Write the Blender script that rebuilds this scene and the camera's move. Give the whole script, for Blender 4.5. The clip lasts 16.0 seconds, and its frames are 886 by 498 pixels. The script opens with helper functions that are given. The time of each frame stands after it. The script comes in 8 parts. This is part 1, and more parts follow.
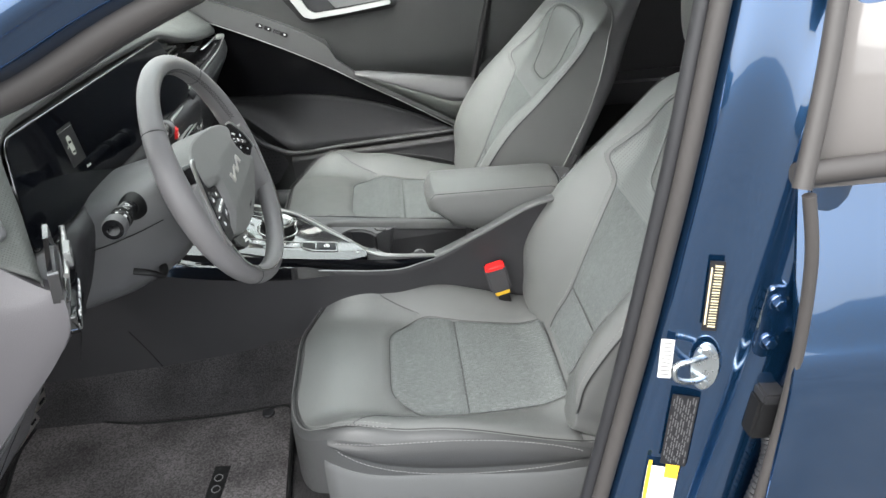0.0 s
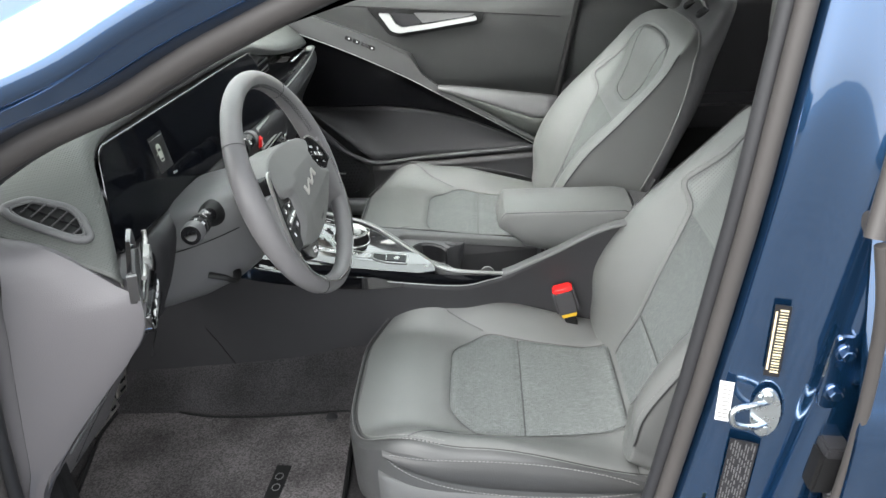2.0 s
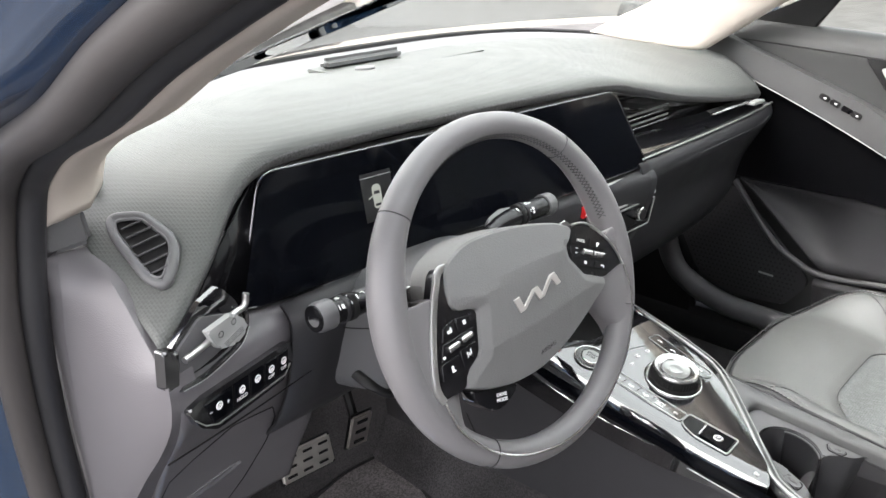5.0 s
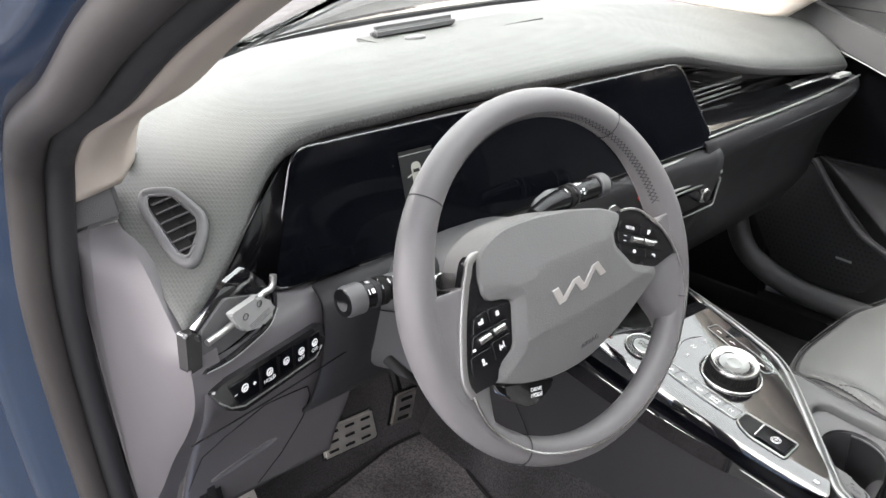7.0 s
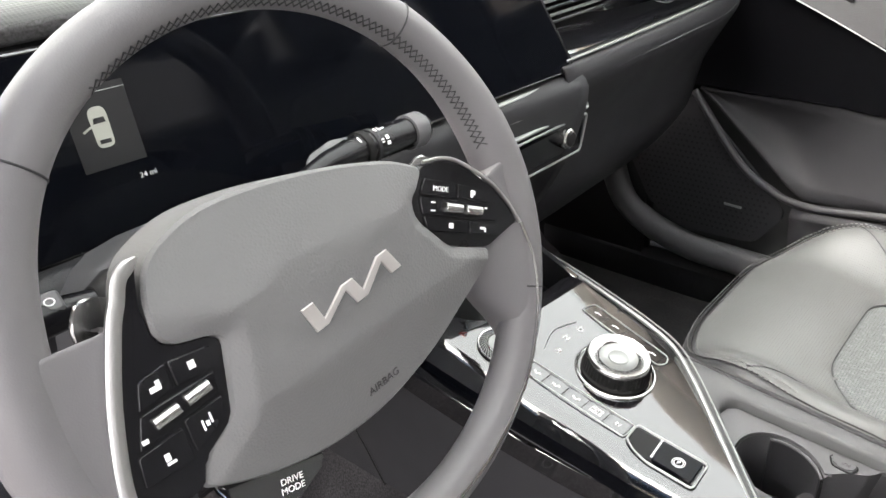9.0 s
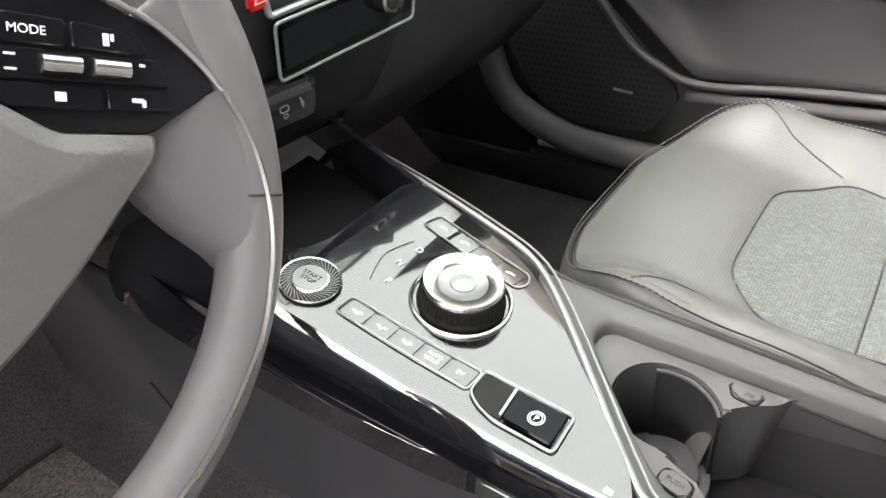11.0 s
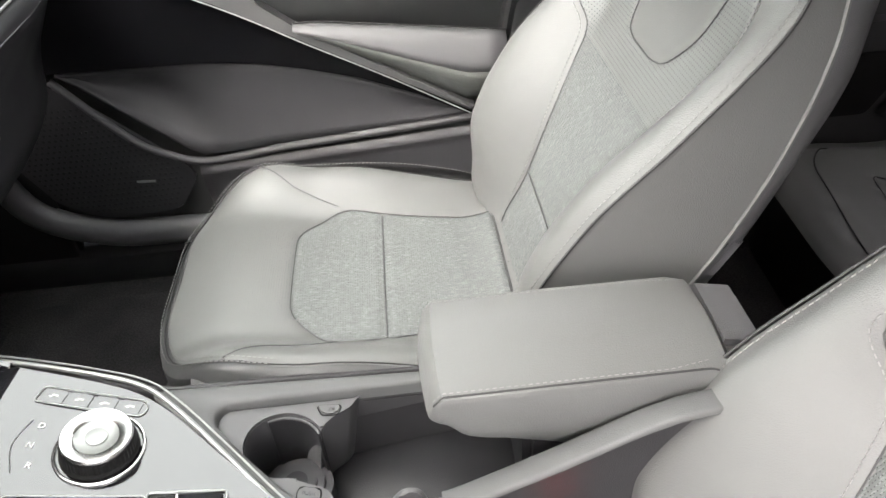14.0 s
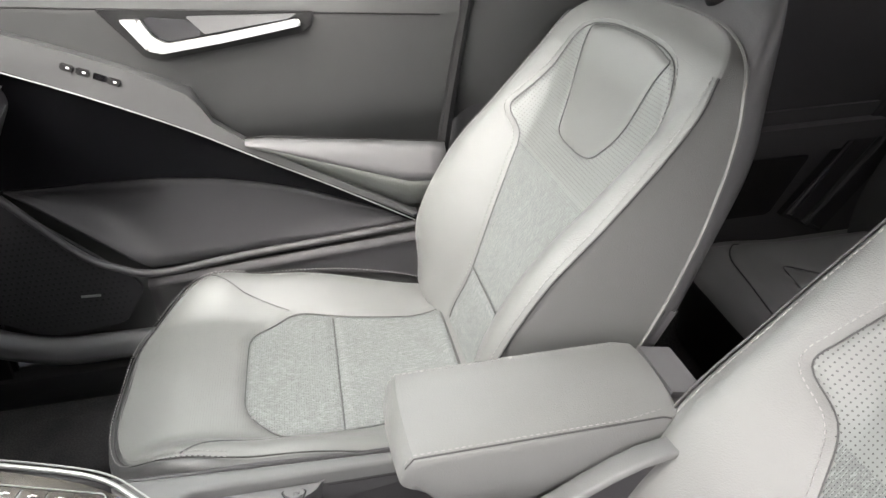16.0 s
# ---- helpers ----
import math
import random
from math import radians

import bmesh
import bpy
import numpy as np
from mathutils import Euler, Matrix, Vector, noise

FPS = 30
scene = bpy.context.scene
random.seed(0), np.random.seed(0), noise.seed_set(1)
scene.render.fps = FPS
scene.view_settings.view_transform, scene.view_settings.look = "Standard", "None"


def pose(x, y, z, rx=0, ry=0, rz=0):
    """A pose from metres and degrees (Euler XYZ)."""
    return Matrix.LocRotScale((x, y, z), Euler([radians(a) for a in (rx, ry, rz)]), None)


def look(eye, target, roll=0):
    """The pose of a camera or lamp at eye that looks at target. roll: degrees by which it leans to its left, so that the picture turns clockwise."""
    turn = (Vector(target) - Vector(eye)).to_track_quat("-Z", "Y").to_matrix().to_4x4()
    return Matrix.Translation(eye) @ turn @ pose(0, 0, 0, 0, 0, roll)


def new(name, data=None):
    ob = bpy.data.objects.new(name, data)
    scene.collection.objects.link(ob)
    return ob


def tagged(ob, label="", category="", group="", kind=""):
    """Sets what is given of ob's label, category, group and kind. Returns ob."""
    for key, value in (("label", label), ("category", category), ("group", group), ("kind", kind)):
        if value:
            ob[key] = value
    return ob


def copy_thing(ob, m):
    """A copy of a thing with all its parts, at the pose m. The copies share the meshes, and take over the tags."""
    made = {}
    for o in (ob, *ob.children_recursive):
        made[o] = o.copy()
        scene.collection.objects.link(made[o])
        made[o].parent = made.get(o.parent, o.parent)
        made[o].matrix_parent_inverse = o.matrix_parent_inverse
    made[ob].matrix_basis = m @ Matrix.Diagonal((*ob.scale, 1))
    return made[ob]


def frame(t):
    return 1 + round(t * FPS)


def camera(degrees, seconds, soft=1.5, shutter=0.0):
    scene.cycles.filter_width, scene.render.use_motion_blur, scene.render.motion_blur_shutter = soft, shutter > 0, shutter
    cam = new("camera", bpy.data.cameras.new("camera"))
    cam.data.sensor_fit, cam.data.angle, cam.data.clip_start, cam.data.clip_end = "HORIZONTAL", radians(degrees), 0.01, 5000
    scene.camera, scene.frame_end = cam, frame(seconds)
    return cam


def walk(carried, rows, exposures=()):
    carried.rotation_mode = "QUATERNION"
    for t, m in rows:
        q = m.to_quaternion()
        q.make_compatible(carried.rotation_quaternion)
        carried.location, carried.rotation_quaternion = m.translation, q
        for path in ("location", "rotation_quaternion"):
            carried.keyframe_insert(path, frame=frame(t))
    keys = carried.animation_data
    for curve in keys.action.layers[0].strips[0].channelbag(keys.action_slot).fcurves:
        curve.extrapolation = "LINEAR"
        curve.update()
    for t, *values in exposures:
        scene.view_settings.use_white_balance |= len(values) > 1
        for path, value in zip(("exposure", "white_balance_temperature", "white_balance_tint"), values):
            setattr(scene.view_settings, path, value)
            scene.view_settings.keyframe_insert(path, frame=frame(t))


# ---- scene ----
cam = camera(62.8, 16.0)
PATH = [
    (0, (-0.093, -1.537, 1.486), (0.011, 0.217, 0.53), -3.2),
    (0.5, (-0.076, -1.54, 1.504), (-0.014, 0.215, 0.548), -3.2),
    (1, (-0.069, -1.538, 1.501), (-0.049, 0.221, 0.55), -3.2),
    (1.5, (-0.071, -1.538, 1.503), (-0.104, 0.226, 0.561), -3.3),
    (2, (-0.061, -1.537, 1.507), (-0.183, 0.232, 0.581), -3.3),
    (2.5, (-0.017, -1.467, 1.489), (-0.313, 0.298, 0.596), -3.5),
    (3, (0.062, -1.373, 1.463), (-0.513, 0.339, 0.603), -3.7),
    (3.5, (0.098, -1.249, 1.421), (-0.721, 0.377, 0.592), -2.9),
    (4, (0.075, -1.107, 1.407), (-0.963, 0.407, 0.612), -2.6),
    (4.2, (0.077, -1.061, 1.412), (-1.046, 0.397, 0.629), -2.8),
    (6.3, (0.102, -0.915, 1.388), (-1.359, 0.185, 0.579), -3.0),
    (6.5, (0.091, -0.903, 1.392), (-1.373, 0.189, 0.576), -3.3),
    (7, (0.08, -0.912, 1.404), (-1.367, 0.18, 0.559), -3.6),
    (7.5, (0.058, -0.917, 1.402), (-1.348, 0.207, 0.529), -3.9),
    (8, (0.04, -0.888, 1.391), (-1.302, 0.289, 0.49), -3.9),
    (8.5, (0.008, -0.763, 1.339), (-1.272, 0.472, 0.424), -4.2),
    (9, (-0.057, -0.642, 1.276), (-1.284, 0.625, 0.334), -4.4),
    (9.5, (-0.077, -0.522, 1.191), (-1.251, 0.766, 0.211), -4.6),
    (9.7, (-0.088, -0.492, 1.154), (-1.24, 0.801, 0.153), -4.7),
    (11.8, (-0.085, -0.441, 1.158), (-0.924, 0.906, -0.059), -6.1),
    (12, (-0.077, -0.455, 1.167), (-0.855, 0.914, -0.066), -6.2),
    (12.5, (-0.078, -0.473, 1.165), (-0.664, 0.943, -0.121), -6.1),
    (13, (-0.058, -0.489, 1.196), (-0.421, 0.972, -0.12), -5.7),
    (13.5, (-0.036, -0.521, 1.268), (-0.166, 0.992, -0.033), -5.0),
    (14, (-0.025, -0.548, 1.364), (0.038, 1.024, 0.129), -4.6),
    (14.5, (-0.027, -0.543, 1.376), (0.205, 1.084, 0.237), -3.6),
    (15, (-0.03, -0.545, 1.376), (0.304, 1.121, 0.321), -3.5),
    (15.5, (-0.041, -0.557, 1.376), (0.322, 1.153, 0.405), -3.1),
    (16, (-0.069, -0.621, 1.336), (0.228, 1.125, 0.406), -2.8),
]
EXPOSURES = [(0, 1.46, 6450, 10), (2, 1.52, 6450, 10), (4, 1.76, 6550, 14), (7, 1.82, 6650, 17), (9, 1.98, 6800, 17), (9.7, 2.05, 6850, 17), (12, 2.02, 6850, 16), (13.5, 1.98, 6850, 16), (14.3, 2.0, 6800, 16), (16, 2.03, 6800, 16)]

from mathutils.bvhtree import BVHTree

walk(cam, [(t, look(eye, target, roll)) for t, eye, target, roll in PATH], EXPOSURES)

# ---- daylight: bright overcast sky, soft high sun ----
world = bpy.data.worlds.new("overcast")
scene.world = world
world.use_nodes = True
wn = world.node_tree
sky = wn.nodes.new("ShaderNodeTexSky")
sky.sky_type = 'NISHITA'
sky.sun_disc = False
sky.sun_elevation = radians(47)
sky.sun_rotation = radians(220)
sky.air_density, sky.dust_density, sky.ozone_density = 1.0, 4.0, 1.0
hs = wn.nodes.new("ShaderNodeHueSaturation")
hs.inputs["Saturation"].default_value = 0.12
wn.links.new(sky.outputs[0], hs.inputs["Color"])
cloud = wn.nodes.new("ShaderNodeMix")
cloud.data_type = 'RGBA'
cloud.inputs["Factor"].default_value = 0.9          # a closed cloud cover hides most of the clear sky
cloud.inputs["B"].default_value = (2.25, 2.35, 2.4, 1)
wn.links.new(hs.outputs[0], cloud.inputs["A"])
# overcast law: the cloud cover is about three times brighter overhead than at the horizon
tcw = wn.nodes.new("ShaderNodeTexCoord")
sepw = wn.nodes.new("ShaderNodeSeparateXYZ")
wn.links.new(tcw.outputs["Generated"], sepw.inputs[0])
law = wn.nodes.new("ShaderNodeMapRange")
law.inputs["From Min"].default_value, law.inputs["From Max"].default_value = 0.0, 1.0
law.inputs["To Min"].default_value, law.inputs["To Max"].default_value = 0.86, 1.18
wn.links.new(sepw.outputs["Z"], law.inputs["Value"])
grey = wn.nodes.new("ShaderNodeVectorMath")
grey.operation = 'SCALE'
grey.inputs[0].default_value = (2.25, 2.35, 2.4)
wn.links.new(law.outputs[0], grey.inputs["Scale"])
wn.links.new(grey.outputs[0], cloud.inputs["B"])
bgn = wn.nodes["Background"]
wn.links.new(cloud.outputs["Result"], bgn.inputs["Color"])
bgn.inputs["Strength"].default_value = 0.53
sun = new("sun", bpy.data.lights.new("sun", "SUN"))
sun.data.energy, sun.data.angle, sun.data.color = 2.1, radians(60), (1.0, 0.97, 0.93)
sun.matrix_world = look((-3.0, -3.6, 5.5), (0, 0, 0.8))


# ---- materials ----
def mat(name, base, rough=0.5, metal=0.0, spec=0.5, coat=0.0, var=0.08, scale=6.0, bump=0.0, bscale=300.0, kind="noise",
        rvar=0.06, emit=0.0, fine=0.0, fscale=300.0):
    m = bpy.data.materials.new(name)
    m.use_nodes = True
    nt = m.node_tree
    b = nt.nodes["Principled BSDF"]
    N, L = nt.nodes.new, nt.links.new
    b.inputs["Roughness"].default_value = rough
    b.inputs["Metallic"].default_value = metal
    b.inputs["Specular IOR Level"].default_value = spec
    b.inputs["Coat Weight"].default_value = coat
    b.inputs["Coat Roughness"].default_value = 0.03
    tc = N("ShaderNodeTexCoord")
    n1 = N("ShaderNodeTexNoise")
    n1.inputs["Scale"].default_value = scale
    n1.inputs["Detail"].default_value = 5
    L(tc.outputs["Object"], n1.inputs["Vector"])
    ramp = N("ShaderNodeMapRange")
    ramp.inputs["From Min"].default_value, ramp.inputs["From Max"].default_value = 0.3, 0.7
    ramp.inputs["To Min"].default_value, ramp.inputs["To Max"].default_value = 1 - var, 1 + var
    L(n1.outputs["Fac"], ramp.inputs["Value"])
    mul = N("ShaderNodeVectorMath")
    mul.operation = 'SCALE'
    mul.inputs[0].default_value = base
    tone = ramp.outputs[0]
    if fine:
        n4 = N("ShaderNodeTexNoise")
        n4.inputs["Scale"].default_value = fscale
        n4.inputs["Detail"].default_value = 3
        L(tc.outputs["Object"], n4.inputs["Vector"])
        r4 = N("ShaderNodeMapRange")
        r4.inputs["From Min"].default_value, r4.inputs["From Max"].default_value = 0.35, 0.65
        r4.inputs["To Min"].default_value, r4.inputs["To Max"].default_value = 1 - fine, 1 + fine
        L(n4.outputs["Fac"], r4.inputs["Value"])
        m4 = N("ShaderNodeMath")
        m4.operation = 'MULTIPLY'
        L(ramp.outputs[0], m4.inputs[0])
        L(r4.outputs[0], m4.inputs[1])
        tone = m4.outputs[0]
    L(tone, mul.inputs["Scale"])
    L(mul.outputs[0], b.inputs["Base Color"])
    r2 = N("ShaderNodeMapRange")
    r2.inputs["From Min"].default_value, r2.inputs["From Max"].default_value = 0.3, 0.7
    r2.inputs["To Min"].default_value, r2.inputs["To Max"].default_value = rough - rvar * rough, rough + rvar * rough
    n3 = N("ShaderNodeTexNoise")
    n3.inputs["Scale"].default_value = scale * 3.1
    L(tc.outputs["Object"], n3.inputs["Vector"])
    L(n3.outputs["Fac"], r2.inputs["Value"])
    L(r2.outputs[0], b.inputs["Roughness"])
    if bump:
        if kind == "noise":
            t = N("ShaderNodeTexNoise")
            t.inputs["Detail"].default_value = 3
            out = t.outputs["Fac"]
        else:
            t = N("ShaderNodeTexVoronoi")
            out = t.outputs["Distance"]
        t.inputs["Scale"].default_value = bscale
        L(tc.outputs["Object"], t.inputs["Vector"])
        bp = N("ShaderNodeBump")
        bp.inputs["Strength"].default_value = bump
        bp.inputs["Distance"].default_value = 0.0006
        L(out, bp.inputs["Height"])
        L(bp.outputs[0], b.inputs["Normal"])
    if emit:
        b.inputs["Emission Color"].default_value = (*base, 1)
        b.inputs["Emission Strength"].default_value = emit
    return m


def weave(name, base, light, streak=True, pitch=0.0042, dots=0.0):
    """Woven or punched cloth: short pale streaks along the cloth and a grid of fine holes."""
    m = mat(name, base, rough=0.8 if streak else 0.46, spec=0.35 if streak else 0.62, var=0.05, scale=9, bump=0.25, bscale=900)
    nt = m.node_tree
    N, L = nt.nodes.new, nt.links.new
    b = nt.nodes["Principled BSDF"]
    old = b.inputs["Base Color"].links[0].from_socket
    tc = N("ShaderNodeTexCoord")
    last = old
    if streak:
        mp = N("ShaderNodeMapping")
        mp.inputs["Scale"].default_value = (130, 760, 130)
        L(tc.outputs["Object"], mp.inputs["Vector"])
        ns = N("ShaderNodeTexNoise")
        ns.inputs["Scale"].default_value = 1.0
        ns.inputs["Detail"].default_value = 1.0
        L(mp.outputs[0], ns.inputs["Vector"])
        rr = N("ShaderNodeValToRGB")
        rr.color_ramp.elements[0].position, rr.color_ramp.elements[1].position = 0.54, 0.60
        L(ns.outputs["Fac"], rr.inputs["Fac"])
        mx = N("ShaderNodeMix")
        mx.data_type = 'RGBA'
        L(rr.outputs["Color"], mx.inputs["Factor"])
        L(last, mx.inputs["A"])
        mx.inputs["B"].default_value = (*light, 1)
        last = mx.outputs["Result"]
    if dots:
        sep = N("ShaderNodeSeparateXYZ")
        L(tc.outputs["UV"], sep.inputs[0])
        ids = []
        for ax in (0, 1):
            d = N("ShaderNodeMath")
            d.operation = 'DIVIDE'
            L(sep.outputs[ax], d.inputs[0])
            d.inputs[1].default_value = pitch
            f = N("ShaderNodeMath")
            f.operation = 'FRACT'
            L(d.outputs[0], f.inputs[0])
            s_ = N("ShaderNodeMath")
            s_.operation = 'SUBTRACT'
            L(f.outputs[0], s_.inputs[0])
            s_.inputs[1].default_value = 0.5
            p = N("ShaderNodeMath")
            p.operation = 'POWER'
            L(s_.outputs[0], p.inputs[0])
            p.inputs[1].default_value = 2
            ids.append(p)
        a = N("ShaderNodeMath")
        a.operation = 'ADD'
        L(ids[0].outputs[0], a.inputs[0])
        L(ids[1].outputs[0], a.inputs[1])
        c = N("ShaderNodeMath")
        c.operation = 'LESS_THAN'
        L(a.outputs[0], c.inputs[0])
        c.inputs[1].default_value = dots * dots
        mx2 = N("ShaderNodeMix")
        mx2.data_type = 'RGBA'
        L(c.outputs[0], mx2.inputs["Factor"])
        L(last, mx2.inputs["A"])
        mx2.inputs["B"].default_value = (base[0] * 0.18, base[1] * 0.18, base[2] * 0.18, 1)
        last = mx2.outputs["Result"]
    L(last, b.inputs["Base Color"])
    return m


LEATHER = mat("grey leather", (0.115, 0.118, 0.1155), rough=0.45, spec=0.62, var=0.05, scale=5, bump=0.35, bscale=650, kind="voronoi")
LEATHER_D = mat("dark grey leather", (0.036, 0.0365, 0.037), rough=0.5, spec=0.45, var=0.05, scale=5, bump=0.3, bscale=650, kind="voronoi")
FABRIC = weave("melange seat cloth", (0.114, 0.122, 0.120), (0.168, 0.178, 0.175), dots=0.15, pitch=0.0036)
DASHBAND = mat("dark dotted mesh band", (0.05, 0.05, 0.05), rough=0.6, var=0.5, scale=420, bump=0.9, bscale=330, kind="voronoi")
PERF_F = weave("finely punched seat leather", (0.130, 0.134, 0.131), (0.2, 0.2, 0.2), streak=False, pitch=0.0036, dots=0.12)
PERF = weave("perforated seat leather", (0.124, 0.130, 0.127), (0.2, 0.2, 0.2), streak=False, pitch=0.0052, dots=0.17)
DCHROME = mat("dark chrome", (0.16, 0.16, 0.165), rough=0.12, metal=1.0, var=0.05)
TABGREY = mat("pale grey tab", (0.30, 0.305, 0.30), rough=0.42, metal=0.2)
THREAD = mat("pale thread", (0.19, 0.19, 0.187), rough=0.7, var=0.15, scale=60)
SEAMCOL = mat("dark seam leather", (0.02, 0.0203, 0.0205), rough=0.6)
SEAM_S = mat("shadowed seam thread", (0.05, 0.052, 0.052), rough=0.7)
# the grey leather again, with the shade of side faces put into its colour
LEATHER_SHADE = mat("shaded side leather", (0.056, 0.057, 0.0575), rough=0.42, spec=0.5, var=0.05, scale=5, bump=0.35, bscale=650, kind="voronoi")
PIPING = mat("dark piping", (0.022, 0.0225, 0.023), rough=0.55)
DASHTOP = mat("dimpled soft dash skin", (0.068, 0.072, 0.068), rough=0.58, spec=0.45, var=0.03, scale=4, bump=0.9, bscale=330, kind="voronoi")
dn = DASHTOP.node_tree
for nd in list(dn.nodes):
    if nd.type == 'TEX_VORONOI':
        nd.inputs["Randomness"].default_value = 0.0
        # dimple shade put into the colour: darker in each hollow, lighter between
        dip = dn.nodes.new("ShaderNodeMapRange")
        dip.inputs["From Min"].default_value, dip.inputs["From Max"].default_value = 0.15, 0.6
        dip.inputs["To Min"].default_value, dip.inputs["To Max"].default_value = 0.84, 1.07
        dn.links.new(nd.outputs["Distance"], dip.inputs["Value"])
    if nd.type == 'BUMP':
        nd.inputs["Strength"].default_value, nd.inputs["Distance"].default_value = 1.0, 0.0006
tint = dn.nodes.new("ShaderNodeVectorMath")
tint.operation = 'SCALE'
dn.links.new(dn.nodes["Principled BSDF"].inputs["Base Color"].links[0].from_socket, tint.inputs[0])
dn.links.new(dip.outputs[0], tint.inputs["Scale"])
dn.links.new(tint.outputs[0], dn.nodes["Principled BSDF"].inputs["Base Color"])
PLASTIC_L = mat("pale moulded plastic", (0.088, 0.090, 0.091), rough=0.5, spec=0.4, var=0.04, scale=5, bump=0.35, bscale=800, kind="voronoi")
PLASTIC = mat("grey moulded plastic", (0.088, 0.088, 0.091), rough=0.44, spec=0.5, var=0.04, scale=5, bump=0.35, bscale=800, kind="voronoi")
PLASTIC_D = mat("dark moulded plastic", (0.018, 0.018, 0.020), rough=0.5, spec=0.35, var=0.06, scale=5, bump=0.35, bscale=700, kind="voronoi")
PLASTIC_C = mat("charcoal moulded plastic", (0.044, 0.043, 0.046), rough=0.5, spec=0.4, var=0.05, scale=5, bump=0.35, bscale=750, kind="voronoi")
WHEEL_L = mat("satin wheel leather", (0.135, 0.131, 0.134), rough=0.42, spec=0.5, var=0.04, scale=7, bump=0.12, bscale=900, kind="voronoi")
BIN = mat("dark bin lining", (0.024, 0.0235, 0.0255), rough=0.55, spec=0.4, var=0.06, scale=6, bump=0.3, bscale=800, kind="voronoi")
SWITCH = mat("black switch plastic", (0.005, 0.005, 0.006), rough=0.22, spec=0.35, var=0.1, scale=20, rvar=0.3)
COVERL = mat("grained airbag skin", (0.128, 0.128, 0.127), rough=0.5, spec=0.45, var=0.04, scale=6, bump=0.4, bscale=600, kind="voronoi")
SIDEGREY = mat("dark console plastic", (0.033, 0.0325, 0.035), rough=0.55, spec=0.35, var=0.05, scale=5, bump=0.35, bscale=750, kind="voronoi")
BEAMGREY = mat("mid grey door plastic", (0.056, 0.057, 0.058), rough=0.5, spec=0.4, var=0.05, scale=5, bump=0.35, bscale=800, kind="voronoi")
DOORGREY = mat("dark grey door skin", (0.031, 0.032, 0.032), rough=0.5, spec=0.4, var=0.05, scale=5, bump=0.35, bscale=800, kind="voronoi")
BLACK = mat("matt black plastic", (0.006, 0.006, 0.0065), rough=0.6, spec=0.3, var=0.1, scale=8)
KNURL = mat("black knurled plastic", (0.008, 0.008, 0.008), rough=0.7, spec=0.2)
PIANO = mat("piano black lacquer", (0.006, 0.006, 0.007), rough=0.05, spec=0.8, coat=1.0, var=0.1, rvar=0.4, scale=20)
GLASSB = mat("black display glass", (0.002, 0.0024, 0.0035), rough=0.08, spec=0.13, var=0.1, rvar=0.5, scale=7)
FLANK = mat("deep gloss black", (0.003, 0.003, 0.0035), rough=0.12, spec=0.1, var=0.1, scale=12)
CHROME = mat("satin chrome", (0.62, 0.62, 0.61), rough=0.24, metal=1.0, var=0.03, scale=12)
SILVER = mat("silver paint trim", (0.34, 0.35, 0.34), rough=0.4, metal=0.75, var=0.03, scale=12)
SATIN = mat("satin silver", (0.5, 0.5, 0.49), rough=0.36, metal=1.0, var=0.03, scale=20)
BADGE = mat("satin aluminium", (0.52, 0.5, 0.48), rough=0.42, metal=0.7, var=0.03, scale=20)
STEEL = mat("brushed steel", (0.62, 0.60, 0.57), rough=0.38, metal=1.0, var=0.12, scale=40)
ZINC = mat("zinc plated steel", (0.62, 0.66, 0.68), rough=0.28, metal=1.0, var=0.1, scale=30)
CARPET = mat("charcoal carpet", (0.036, 0.0345, 0.036), rough=0.95, spec=0.1, var=0.4, scale=6, bump=1.0, bscale=420, fine=0.35, fscale=330)
MAT_ = mat("charcoal mat pile", (0.075, 0.070, 0.071), rough=0.95, spec=0.1, var=0.4, scale=8, bump=1.0, bscale=520, fine=0.4, fscale=260)
RUBBER = mat("grey rubber seal", (0.040, 0.036, 0.0345), rough=0.6, var=0.08, scale=6)
RUBBER_D = mat("black rubber", (0.016, 0.016, 0.018), rough=0.55, var=0.1, scale=8)
BEIGE = mat("beige pillar cloth", (0.5, 0.45, 0.4), rough=0.85, spec=0.2, var=0.03, scale=8, bump=0.3, bscale=900)
PAINT = mat("metallic blue paint", (0.013, 0.060, 0.150), rough=0.16, metal=0.85, coat=1.0, var=0.05, scale=900)
RED = mat("red plastic", (0.75, 0.02, 0.02), rough=0.4)
YELLOW = mat("yellow strap", (0.65, 0.4, 0.02), rough=0.6)
WHITE = mat("white print", (0.8, 0.8, 0.8), rough=0.6, var=0.02)
LABEL_W = mat("white label", (0.5, 0.49, 0.485), rough=0.5, var=0.03)
LABEL_B = mat("black label", (0.01, 0.01, 0.012), rough=0.35)
LABEL_Y = mat("yellow label", (0.7, 0.45, 0.03), rough=0.45)
ASPHALT = mat("worn asphalt", (0.078, 0.076, 0.074), rough=0.9, var=0.25, scale=3, bump=1.0, bscale=120)


def clear(name, tint, rough=0.0):
    m = bpy.data.materials.new(name)
    m.use_nodes = True
    b = m.node_tree.nodes["Principled BSDF"]
    b.inputs["Base Color"].default_value = (*tint, 1)
    b.inputs["Roughness"].default_value = rough
    b.inputs["Transmission Weight"].default_value = 1.0
    b.inputs["IOR"].default_value = 1.03
    return m


